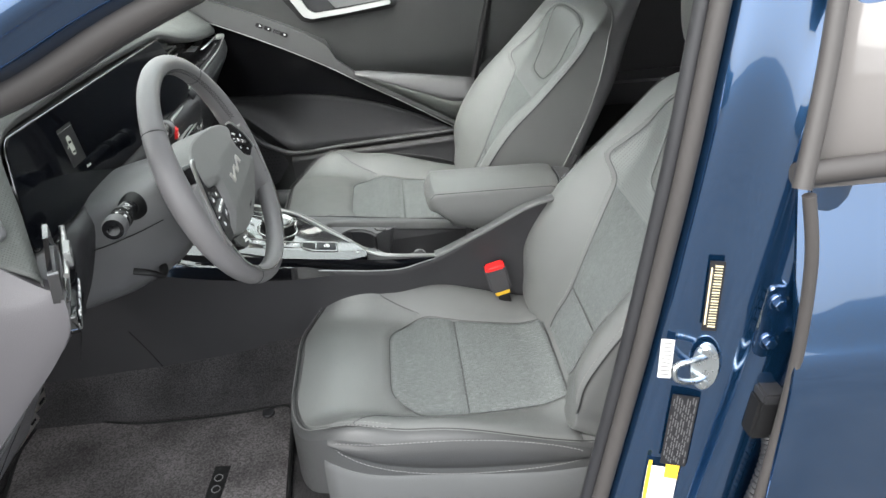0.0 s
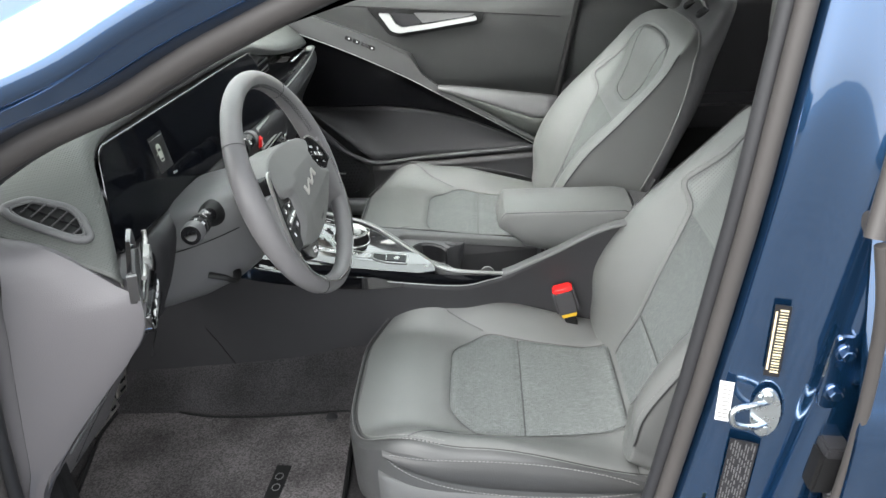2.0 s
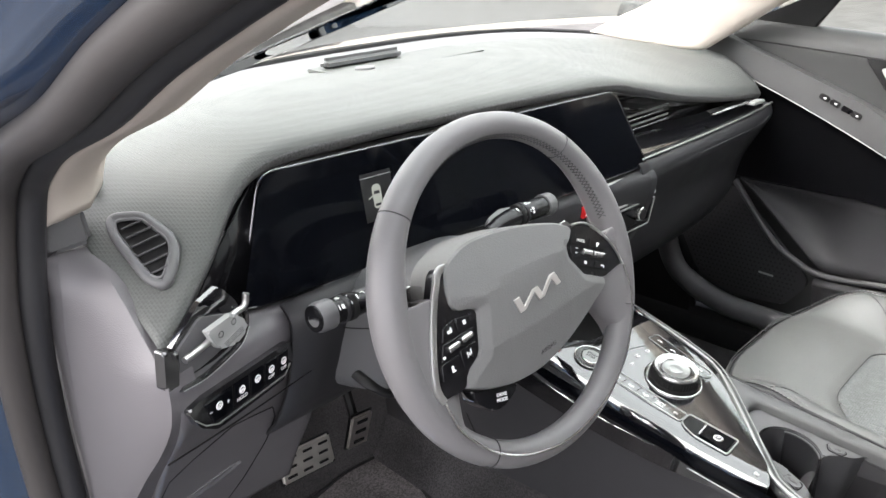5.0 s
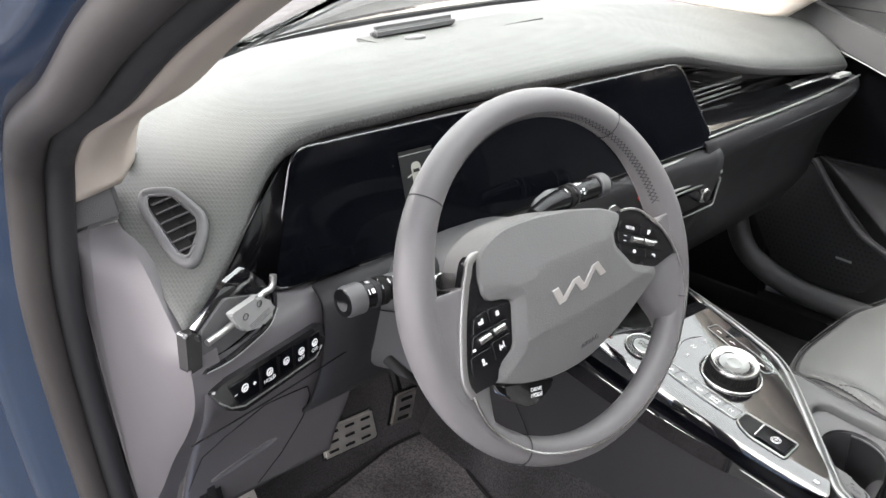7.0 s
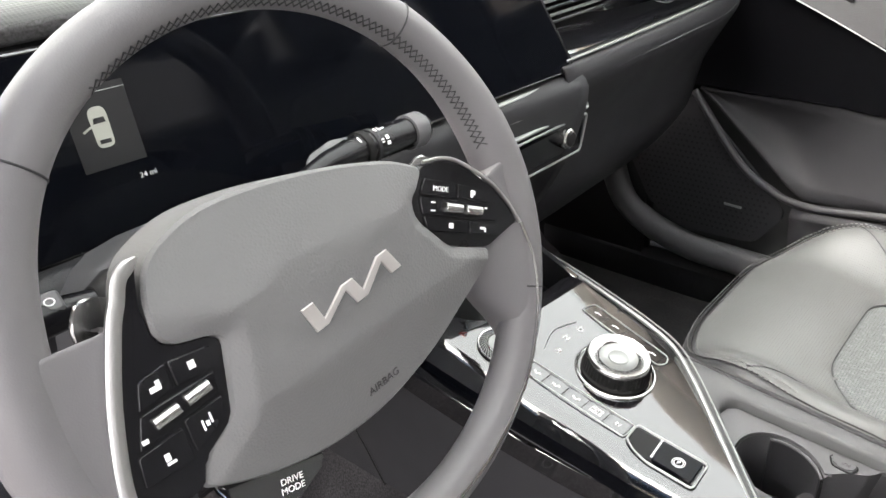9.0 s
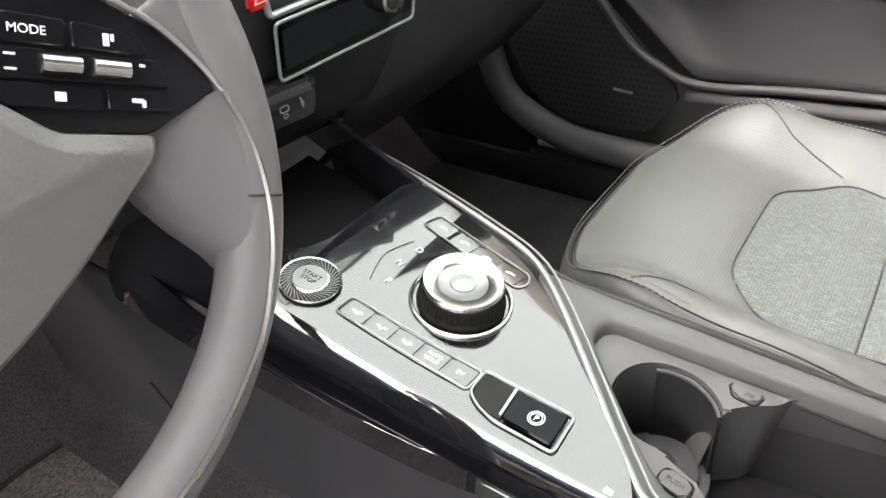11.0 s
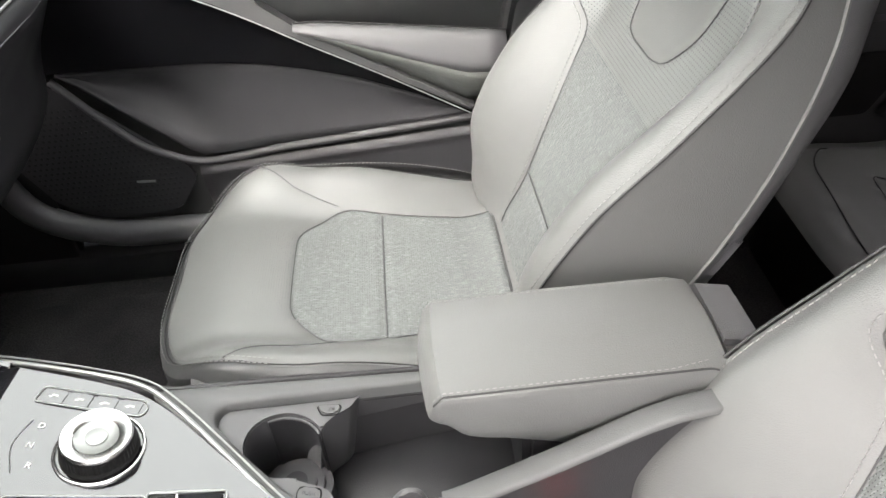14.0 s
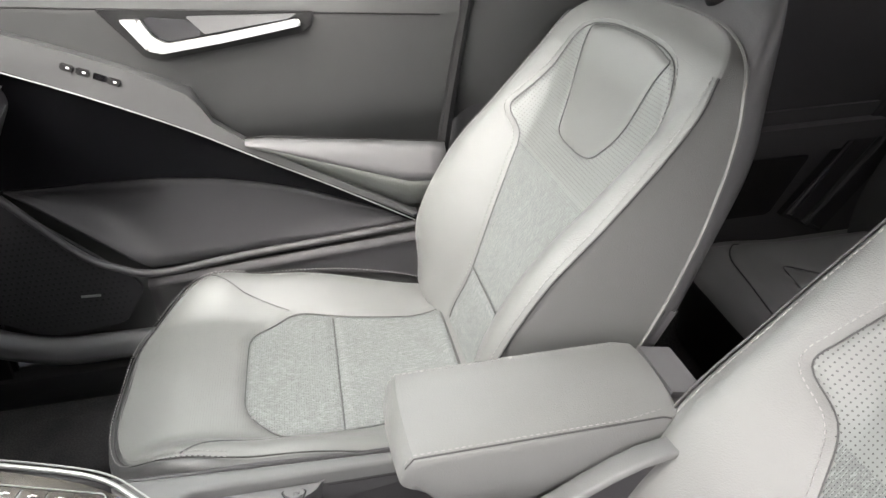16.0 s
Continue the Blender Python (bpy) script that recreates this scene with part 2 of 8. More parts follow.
PIANO.node_tree.nodes["Principled BSDF"].inputs["Coat IOR"].default_value = 1.72
TINT = clear("tinted rear glass", (0.42, 0.415, 0.41))
GLASS = clear("window glass", (0.80, 0.85, 0.82))
# opaque pane: the grey sky reflection is put into the base colour
PRIVACY_SKY = mat("tinted privacy glass", (0.17, 0.16, 0.155), rough=0.08, spec=0.3, coat=0.25, var=0.03)
PRIVACY_SKY.node_tree.nodes["Principled BSDF"].inputs["Coat IOR"].default_value = 1.5
PAINT.node_tree.nodes["Principled BSDF"].inputs["Coat IOR"].default_value = 1.85


# ---- building tools ----
ORIGIN = {}


def thing(name, label, category, origin=(0, 0, 0), group="", kind=""):
    ob = new(name)
    ob.empty_display_size = 0.05
    ob.location = origin
    ORIGIN[name if ob.name == name else ob.name] = Vector(origin)
    return tagged(ob, label, category, group, kind)


def part(name, bm, material, parent=None, label="", smooth=40, solid=0.0):
    """Links a bmesh, given in world places (or in the places of a thing at the origin), as one mesh under parent."""
    top = parent
    while top is not None and top.parent is not None:
        top = top.parent
    if top is not None:
        bmesh.ops.translate(bm, verts=bm.verts, vec=-ORIGIN[top.name])
    me = bpy.data.meshes.new(name)
    bmesh.ops.recalc_face_normals(bm, faces=bm.faces) if not bm.loops.layers.uv else None
    bm.to_mesh(me)
    bm.free()
    me.materials.append(material)
    if smooth:
        me.shade_smooth()
        me.set_sharp_from_angle(angle=radians(smooth))
    ob = new(name, me)
    ob.parent = parent
    if label:
        tagged(ob, label)
    if "stitching" in name:
        tagged(ob, kind="stuff")
    if solid:
        md = ob.modifiers.new("thickness", 'SOLIDIFY')
        md.thickness, md.offset = solid, -1
    return ob


def struct(name, bm, material, label, smooth=40, solid=0.0):
    ob = part(name, bm, material, None, "", smooth, solid)
    return tagged(ob, label, name.split("_")[0], kind="structure")


def lerp(a, b, f):
    return a + (b - a) * f


def sstep(a, b, x):
    f = min(1.0, max(0.0, (x - a) / (b - a)))
    return f * f * (3 - 2 * f)


def curve(pts, n=8, closed=False):
    """A smooth line through the points."""
    P = [Vector(p) for p in pts]
    m = len(P)
    out = []
    for i in range(m if closed else m - 1):
        g = (lambda k: P[k % m]) if closed else (lambda k: P[min(max(k, 0), m - 1)])
        a, b, c, d = g(i - 1), g(i), g(i + 1), g(i + 2)
        for k in range(n):
            t = k / n
            out.append(0.5 * (2 * b + (c - a) * t + (2 * a - 5 * b + 4 * c - d) * t * t + (3 * b - a - 3 * c + d) * t ** 3))
    if not closed:
        out.append(P[-1])
    return out


def rounded(pts, r, n=5):
    """A closed polygon with rounded corners."""
    P = [Vector(p) for p in pts]
    out = []
    for i in range(len(P)):
        a, b, c = P[i - 1], P[i], P[(i + 1) % len(P)]
        rr = r[i] if isinstance(r, (list, tuple)) else r
        rr = min(rr, (a - b).length * 0.49, (c - b).length * 0.49)
        s, e = b + (a - b).normalized() * rr, b + (c - b).normalized() * rr
        for k in range(n + 1):
            t = k / n
            out.append((1 - t) ** 2 * s + 2 * t * (1 - t) * b + t * t * e)
    return out


def grid(P, wrap=False, bm=None):
    """A skin over rows of points."""
    bm = bm or bmesh.new()
    V = [[bm.verts.new(p) for p in row] for row in P]
    for i in range(len(V) - 1):
        n = len(V[i])
        for j in range(n if wrap else n - 1):
            q = (V[i][j], V[i][(j + 1) % n], V[i + 1][(j + 1) % n], V[i + 1][j])
            if len({v.co.to_tuple(6) for v in q}) >= 3:
                bm.faces.new(q)
    return bm, V


def skin(sections, n=6, across=6, closed=False):
    """A smooth surface through sections of equally many points."""
    rows = [curve(s, across, closed) for s in sections]
    cols = [curve([r[j] for r in rows], n) for j in range(len(rows[0]))]
    return grid([[c[i] for c in cols] for i in range(len(cols[0]))], wrap=closed)[0]


def tube(path, r, closed=False, n=8, caps=True, bm=None, flat=None):
    """A round bar along a path; r is a number or one for each point; flat: (up, factor) to squash it."""
    bm = bm or bmesh.new()
    P = [Vector(p) for p in path]
    m = len(P)
    rows = []
    up = None
    for i in range(m):
        a = P[i - 1] if (i or closed) else P[i]
        b = P[(i + 1) % m] if (i < m - 1 or closed) else P[i]
        t = (b - a).normalized()
        if up is None:
            up = Vector((0, 0, 1)) if abs(t.z) < 0.9 else Vector((0, 1, 0))
            if flat:
                up = Vector(flat[0])
        x = t.cross(up).normalized()
        if not flat:
            up = x.cross(t).normalized()
        y = x.cross(t).normalized()
        rr = r[i] if isinstance(r, (list, tuple)) else r
        f = flat[1] if flat else 1.0
        rows.append([bm.verts.new(P[i] + x * math.cos(k * math.tau / n) * rr + y * math.sin(k * math.tau / n) * rr * f) for k in range(n)])
    for i in range(m if closed else m - 1):
        A, B = rows[i], rows[(i + 1) % m]
        for k in range(n):
            bm.faces.new((A[k], A[(k + 1) % n], B[(k + 1) % n], B[k]))
    if caps and not closed:
        bm.faces.new(rows[0][::-1])
        bm.faces.new(rows[-1])
    return bm


def box(size, m=None, bevel=0.004, seg=2, bm=None, taper=1.0):
    bm2 = bmesh.new()
    bmesh.ops.create_cube(bm2, size=1)
    for v in bm2.verts:
        f = taper if v.co.z < 0 else 1.0
        v.co = Vector((v.co.x * size[0] * f, v.co.y * size[1] * f, v.co.z * size[2]))
    if bevel:
        bmesh.ops.bevel(bm2, geom=bm2.edges, offset=min(bevel, min(size) * 0.45), segments=seg, affect='EDGES')
    if m is not None:
        bmesh.ops.transform(bm2, matrix=m, verts=bm2.verts)
    if bm is None:
        return bm2
    me = bpy.data.meshes.new("tmp")
    bm2.to_mesh(me)
    bm2.free()
    bm.from_mesh(me)
    bpy.data.meshes.remove(me)
    return bm


def basis(o, ex, ey):
    """A frame at o with its x along ex and its y near ey."""
    ex = Vector(ex).normalized()
    ez = ex.cross(Vector(ey)).normalized()
    ey = ez.cross(ex)
    m = Matrix((ex, ey, ez)).transposed().to_4x4()
    m.translation = o
    return m


def plate(pts, m, depth, bevel=0.0015, bm=None, seg=1):
    """A flat panel: a polygon in the frame m, its face at z = 0 and its body behind."""
    bm2 = bmesh.new()
    P = [Vector((p[0], p[1], 0)) for p in pts]
    area = sum(P[i - 1].x * P[i].y - P[i].x * P[i - 1].y for i in range(len(P)))
    P = P if area > 0 else P[::-1]
    top = [bm2.verts.new(p) for p in P]
    low = [bm2.verts.new(p - Vector((0, 0, depth))) for p in P]
    f = bm2.faces.new(top)
    bm2.faces.new(low[::-1])
    for i in range(len(P)):
        bm2.faces.new((top[i - 1], low[i - 1], low[i], top[i]))
    if bevel:
        bmesh.ops.bevel(bm2, geom=[e for e in f.edges], offset=bevel, segments=seg, affect='EDGES')
    bmesh.ops.transform(bm2, matrix=m, verts=bm2.verts)
    if bm is None:
        return bm2
    me = bpy.data.meshes.new("tmp")
    bm2.to_mesh(me)
    bm2.free()
    bm.from_mesh(me)
    bpy.data.meshes.remove(me)
    return bm


def disc(m, r, depth, bevel=0.001, n=32, bm=None):
    return plate([(r * math.cos(k * math.tau / n), r * math.sin(k * math.tau / n)) for k in range(n)], m, depth, bevel, bm)


def text(body, m, size, material, parent, name="lettering", depth=0.0002):
    c = bpy.data.curves.new(name, 'FONT')
    c.body, c.size, c.align_x, c.align_y, c.extrude = body, size, 'CENTER', 'CENTER', depth
    tmp = bpy.data.objects.new(name, c)
    scene.collection.objects.link(tmp)
    me = bpy.data.meshes.new_from_object(tmp.evaluated_get(bpy.context.evaluated_depsgraph_get()))
    bpy.data.objects.remove(tmp)
    bm = bmesh.new()
    bm.from_mesh(me)
    bpy.data.meshes.remove(me)
    bmesh.ops.transform(bm, matrix=m, verts=bm.verts)
    return part(name, bm, material, parent, smooth=0)


def seg_dist(p, a, b):
    ab, ap = (b[0] - a[0], b[1] - a[1]), (p[0] - a[0], p[1] - a[1])
    L = ab[0] ** 2 + ab[1] ** 2
    t = min(1, max(0, (ap[0] * ab[0] + ap[1] * ab[1]) / L)) if L else 0
    q = (a[0] + ab[0] * t, a[1] + ab[1] * t)
    return math.hypot(p[0] - q[0], p[1] - q[1]), q


def near(p, line, closed=True):
    best = (9, p)
    for i in range(0 if closed else 1, len(line)):
        d = seg_dist(p, line[i - 1], line[i])
        if d[0] < best[0]:
            best = d
    return best


def inside(p, poly):
    c = False
    for i in range(len(poly)):
        a, b = poly[i - 1], poly[i]
        if (a[1] > p[1]) != (b[1] > p[1]) and p[0] < (b[0] - a[0]) * (p[1] - a[1]) / (b[1] - a[1]) + a[0]:
            c = not c
    return c


# ---- seats ----
def pillow(outline, core, height, r, skirt, grooves, rows=30, gw=0.004, rear=None, snap=0.0055):
    """Rings of (u, v, z) from the skirt's hem inwards over a stuffed pad, drawn in along its seams."""
    P = []
    hem = [(0.0, -skirt), (0.0, -skirt * 0.66), (0.0, -r - (skirt - r) * 0.15)]
    hem += [(r * (1 - math.cos(radians(a))), -r * (1 - math.sin(radians(a)))) for a in (0, 25, 50, 70, 90)]
    n = len(outline)
    full = [(i, None) for i in hem] + [(None, k / rows) for k in range(1, rows + 1)]
    for edge, f in full:
        row = []
        for o in outline:
            c = core(o)
            w = Vector((c[0] - o[0], c[1] - o[1]))
            L = w.length
            w.normalize()
            ins, dz = edge if edge else (r + (L - r) * f, 0.0)
            u, v = o[0] + w.x * ins, o[1] + w.y * ins
            g = 0.0
            if edge is None or edge[0] > 0:
                for line, closed, depth in grooves:
                    d, q = near((u, v), line, closed)
                    if d < snap and f is not None and f < 0.999:
                        u, v, d = q[0], q[1], 0
                    if d < 0.02:
                        g = max(g, depth * math.exp(-(d / gw) ** 2))
            z = height(u, v) + dz - g
            if rear and edge and edge[0] == 0.0:
                z = lerp(rear(o[1]), height(u, v) - r, {hem[0]: 0.0, hem[1]: 0.4, hem[2]: 0.9}.get(edge, 1.0))
            row.append((u, v, z))
        P.append(row)
    return P


def pad_parts(P, frame_m, regions, parent, rest_name, rest_mat, rest_label="", side=None):
    """Splits a pad's rings into parts: regions are (name, material, polygon, label)."""
    bms = [bmesh.new() for _ in range(len(regions) + 1 + (1 if side else 0))]
    uvs = [b.loops.layers.uv.new("UVMap") for b in bms]
    cache = [dict() for _ in bms]
    n = len(P[0])
    for i in range(len(P) - 1):
        for j in range(n):
            q = [P[i][j], P[i][(j + 1) % n], P[i + 1][(j + 1) % n], P[i + 1][j]]
            ids = [(i, j), (i, (j + 1) % n), (i + 1, (j + 1) % n), (i + 1, j)]
            c = (sum(p[0] for p in q) / 4, sum(p[1] for p in q) / 4)
            k = len(regions)
            if side and i < 4:
                k = len(regions) + 1
            if i > 6:
                for r_, reg in enumerate(regions):
                    if inside(c, reg[2]):
                        k = r_
                        break
            b = bms[k]
            vs = []
            for p, d in zip(q, ids):
                key = (round(p[0], 5), round(p[1], 5), round(p[2], 5))
                if key not in cache[k]:
                    cache[k][key] = b.verts.new(frame_m @ Vector(p))
                v = cache[k][key]
                if v not in vs:
                    vs.append(v)
            if len(vs) < 3:
                continue
            try:
                f = b.faces.new(vs)
            except ValueError:
                continue
            for loop in f.loops:
                loc = frame_m.inverted() @ loop.vert.co
                loop[uvs[k]].uv = (loc.x, loc.y)
    for b, (nm, mt, lab) in zip(bms, [(r_[0], r_[1], r_[3]) for r_ in regions] + [(rest_name, rest_mat, rest_label)] + ([side] if side else [])):
        part(nm, b, mt, parent, lab, smooth=60)


def stitches(line, lift, length=0.004, gap=0.0035, r=0.0007, bm=None):
    """A row of thread stitches along a line of places."""
    bm = bm or bmesh.new()
    run = 0.0
    nxt = 0.0
    for a, b in zip(line, line[1:]):
        d = (b - a).length
        while nxt < run + d and d > 1e-6:
            t = (nxt - run) / d
            p = a.lerp(b, t) + lift
            e = p + (b - a).normalized() * length
            tube([p, p.lerp(e, 0.5) + lift * 0.15, e], r, n=4, bm=bm)
            nxt += length + gap
        run += d
    return bm


LEAN = radians(29)
EB, EN = Vector((math.sin(LEAN), 0, math.cos(LEAN))), Vector((-math.cos(LEAN), 0, math.sin(LEAN)))
BACK = Matrix((Vector((0, 1, 0)), EB, EN)).transposed().to_4x4()
BACK.translation = (0.263, 0, 0.381)
FLOOR = 0.39
SEAM_Z = 0.238


def cushion_h(u, v):
    """Height over the floor of the seat cushion; u runs to the rear, v across."""
    a = abs(v)
    z = SEAM_Z - 0.07 * u + 0.014 * sstep(-0.10, -0.22, u) - 0.026 * sstep(-0.23, -0.36, u) + 0.028 * sstep(0.13, 0.24, u) * (1 - sstep(0.14, 0.22, a))
    z += 0.052 * sstep(0.140, 0.230, a) * sstep(-0.345, -0.17, u) * (1 - 0.90 * sstep(-0.08, 0.22, u))
    z -= 0.016 * sstep(0.235, 0.27, a)
    z += 0.006 * (1 - (a / 0.15) ** 2) if a < 0.15 else 0
    return z


def ramp(x, pts):
    """A smooth line through (x, value) pairs."""
    n = len(pts)
    if x <= pts[0][0]:
        return pts[0][1]
    for i in range(n - 1):
        (x0, y0), (x1, y1) = pts[i], pts[i + 1]
        if x <= x1:
            m0 = (y1 - pts[i - 1][1]) / (x1 - pts[i - 1][0]) if i else 0.0
            m1 = (pts[i + 2][1] - y0) / (pts[i + 2][0] - x0) if i < n - 2 else (y1 - y0) / (x1 - x0)
            h, t = x1 - x0, (x - x0) / (x1 - x0)
            return (2 * t ** 3 - 3 * t * t + 1) * y0 + (t ** 3 - 2 * t * t + t) * h * m0 + (3 * t * t - 2 * t ** 3) * y1 + (t ** 3 - t * t) * h * m1
    return pts[-1][1]


def back_h(u, v):
    """Depth of the backrest over its plane; u across, v up."""
    a = abs(u)
    top = ramp(v, [(-0.17, 0.02), (-0.05, 0.072), (0.09, 0.075), (0.21, 0.044), (0.31, 0.016), (0.41, -0.012), (0.46, -0.04)])
    mid = ramp(v, [(-0.17, -0.01), (0.0, 0.0), (0.14, 0.0), (0.27, -0.014), (0.37, -0.004), (0.42, -0.016), (0.465, -0.045)])
    w = ramp(v, [(-0.17, 0.09), (0.0, 0.10), (0.12, 0.135), (0.20, 0.165), (0.30, 0.185), (0.42, 0.19)])
    f = sstep(w - 0.02, 0.238, a)
    return lerp(mid, top, f) - 0.012 * sstep(0.238, 0.272, a)


def back_rear(v):
    """Depth of the backrest's rear edge."""
    return ramp(v, [(-0.17, -0.09), (0.05, -0.10), (0.2, -0.090), (0.30, -0.073), (0.36, -0.057), (0.40, -0.047), (0.46, -0.050)])


def mirror_v(half):
    return half + [(p[0], -p[1]) for p in half[::-1]]


def mirror_u(half):
    return half + [(-p[0], p[1]) for p in half[::-1]]


def flat(pts):
    return [(p[0], p[1]) for p in pts]


def build_seat(name, label):
    seat = thing(name, label, "car seat", group="front seats")
    # cushion
    out = flat(rounded([(x, y, 0) for x, y in [(0.25, 0.262), (-0.335, 0.265), (-0.335, -0.265), (0.25, -0.262)]], [0.05, 0.20, 0.20, 0.05], 14))
    dense = []
    for i in range(len(out)):
        a, b = out[i], out[(i + 1) % len(out)]
        k = max(1, int(math.hypot(b[0] - a[0], b[1] - a[1]) / 0.009))
        dense += [(lerp(a[0], b[0], t / k), lerp(a[1], b[1], t / k)) for t in range(k)]
    cloth = flat(rounded([(x, y, 0) for x, y in mirror_v([(0.192, 0.128), (0.0, 0.155), (-0.075, 0.168), (-0.142, 0.100)])], [0.01, 0.2, 0.05, 0.03, 0.03, 0.05, 0.2, 0.01], 5))
    rim = flat(rounded([(x, y, 0) for x, y in [(0.24, 0.240), (-0.324, 0.243), (-0.324, -0.243), (0.24, -0.240)]], [0.03, 0.18, 0.18, 0.03], 14))
    grooves = [(cloth, True, 0.005), (rim, True, 0.004), ([(0.0, -0.15), (0.0, 0.15)], False, 0.005), ([(0.19, -0.24), (0.19, 0.24)], False, 0.004),
               ([(-0.075, 0.168), (-0.15, 0.195), (-0.205, 0.232)], False, 0.0015), ([(-0.075, -0.168), (-0.15, -0.195), (-0.205, -0.232)], False, 0.0015)]
    P = pillow(dense, lambda o: (min(0.12, max(-0.16, o[0])), 0.0), cushion_h, 0.020, 0.135, grooves)
    perf = flat([(-0.075, 0.168), (-0.15, 0.195), (-0.205, 0.227)] + [p for p in rim if p[0] < -0.19] + [(-0.205, -0.227), (-0.15, -0.195), (-0.075, -0.168)])
    # outside the rim the leather is a darkened copy that imitates shade
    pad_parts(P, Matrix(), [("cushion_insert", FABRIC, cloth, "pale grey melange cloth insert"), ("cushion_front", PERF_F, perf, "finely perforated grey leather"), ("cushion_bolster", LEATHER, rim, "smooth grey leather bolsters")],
              seat, "cushion", LEATHER_SHADE, "grey leather boxing, darkened for its shade", ("cushion_side", LEATHER_SHADE, "grey leather side, darkened for its shade"))
    for line, closed, _d in grooves:
        fine = []
        for i in range(0 if closed else 1, len(line)):
            p, q = line[i - 1], line[i]
            k = max(1, int(math.hypot(q[0] - p[0], q[1] - p[1]) / 0.01))
            fine += [(lerp(p[0], q[0], t / k), lerp(p[1], q[1], t / k)) for t in range(k)]
        fine += [] if closed else [line[-1]]
        part("seam", tube([Vector((p[0], p[1], cushion_h(p[0], p[1]) - _d * 0.55)) for p in fine], 0.0011 if line is rim else 0.0009, closed=closed, n=5), SEAMCOL if line is rim else SEAM_S, seat)
    up = Vector((0, 0, 1))
    st = bmesh.new()
    lineA = []
    for i, p in enumerate(rim):
        q = Vector((rim[(i + 1) % len(rim)][0] - rim[i - 1][0], rim[(i + 1) % len(rim)][1] - rim[i - 1][1], 0)).normalized()
        for sgn in (1, -1):
            u, v = p[0] + sgn * q.y * 0.006, p[1] - sgn * q.x * 0.006
            if abs(u) < abs(p[0]) + 0.001 and abs(v) < abs(p[1]) + 0.001 and p[0] < 0.19 and inside((u, v), rim):
                lineA.append(Vector((u, v, cushion_h(u, v) + 0.0002)))
                break
    outer_ = [Vector((p.x * 1.034, p.y * 1.034, cushion_h(p.x, p.y) - 0.0002)) for p in lineA]
    stitches(outer_, up * 0.0004, 0.0040, 0.0030, 0.0008, bm=st)
    stitches(lineA, up * 0.0004, 0.0040, 0.0030, 0.0008, bm=st)
    for s in (-1, 1):
        side = [Vector((lerp(-0.25, 0.2, t / 20), s * (max([abs(p[1]) for p in dense if abs(p[0] - lerp(-0.25, 0.2, t / 20)) < 0.012] + [0.2]) + 0.001), ramp(lerp(-0.25, 0.2, t / 20), [(-0.3, 0.290), (-0.2, 0.268), (-0.1, 0.250), (0.05, 0.234), (0.22, 0.214)]) + 0.038 * math.sin(math.pi * t / 20) ** 0.6)) for t in range(21)]
        stitches(side, Vector((0, s * 0.0005, 0)), 0.0040, 0.0030, 0.0008, bm=st)
        stitches([p - Vector((0, 0, 0.076 * math.sin(math.pi * t / 20) ** 0.6)) for t, p in enumerate(side)], Vector((0, s * 0.0005, 0)), 0.0040, 0.0030, 0.0008, bm=st)
    part("stitching", st, THREAD, seat, "pale grey thread", smooth=0)
    # side panels, lens shaped, under the rim
    for s in (-1, 1):
        rows = []
        for t in range(21):
            x = lerp(-0.25, 0.22, t / 20)
            w = 0.033 * math.sin(math.pi * min(1, max(0.02, t / 20))) ** 0.6
            zc = ramp(x, [(-0.3, 0.290), (-0.2, 0.268), (-0.1, 0.250), (0.05, 0.234), (0.22, 0.214)])
            edge_y = max([abs(p[1]) for p in dense if abs(p[0] - x) < 0.012] + [0.2])
            rows.append([Vector((x, s * (edge_y - 0.004 + 0.010 * math.sin(math.pi * k / 6) ** 0.6), zc - w + 2 * w * k / 6)) for k in range(7)])
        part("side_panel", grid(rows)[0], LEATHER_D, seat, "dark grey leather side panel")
    # plastic skirt and frame
    part("seat_base", box((0.48, 0.46, 0.10), pose(-0.03, 0, 0.062), 0.02), BLACK, seat, "black seat frame")
    for s in (-1, 1):
        rows = []
        for t in range(25):
            x = lerp(-0.262, 0.30, t / 24)
            ye = max([abs(p[1]) for p in dense if abs(p[0] - min(x, 0.19)) < 0.012] + [0.2]) + 0.004
            zt = ramp(x, [(-0.27, 0.238), (-0.19, 0.222), (-0.1, 0.212), (0.1, 0.190), (0.26, 0.185), (0.30, 0.15)])
            rows.append([Vector((x, s * (ye - 0.016), zt)), Vector((x, s * (ye - 0.004), zt - 0.003)), Vector((x, s * ye, zt - 0.012)), Vector((x, s * ye, 0.11)), Vector((x, s * (ye - 0.008), 0.03))])
        part("skirt", grid(rows)[0], PLASTIC_L, seat, "pale grey moulded plastic skirt", 50, solid=0.003)
        part("rail", box((0.5, 0.03, 0.03), pose(0.0, s * 0.2, 0.012), 0.004), BLACK, seat)
    # backrest
    prof = [(0.19, -0.17), (0.248, -0.115), (0.264, -0.02), (0.270, 0.1), (0.269, 0.2), (0.263, 0.3), (0.252, 0.37), (0.222, 0.418), (0.165, 0.447), (0.08, 0.460)]
    out = flat(curve([(p[0], p[1], 0) for p in mirror_u(prof)], 9, True))
    dense = []
    for i in range(len(out)):
        a, b = out[i], out[(i + 1) % len(out)]
        k = max(1, int(math.hypot(b[0] - a[0], b[1] - a[1]) / 0.005))
        dense += [(lerp(a[0], b[0], t / k), lerp(a[1], b[1], t / k)) for t in range(k)]
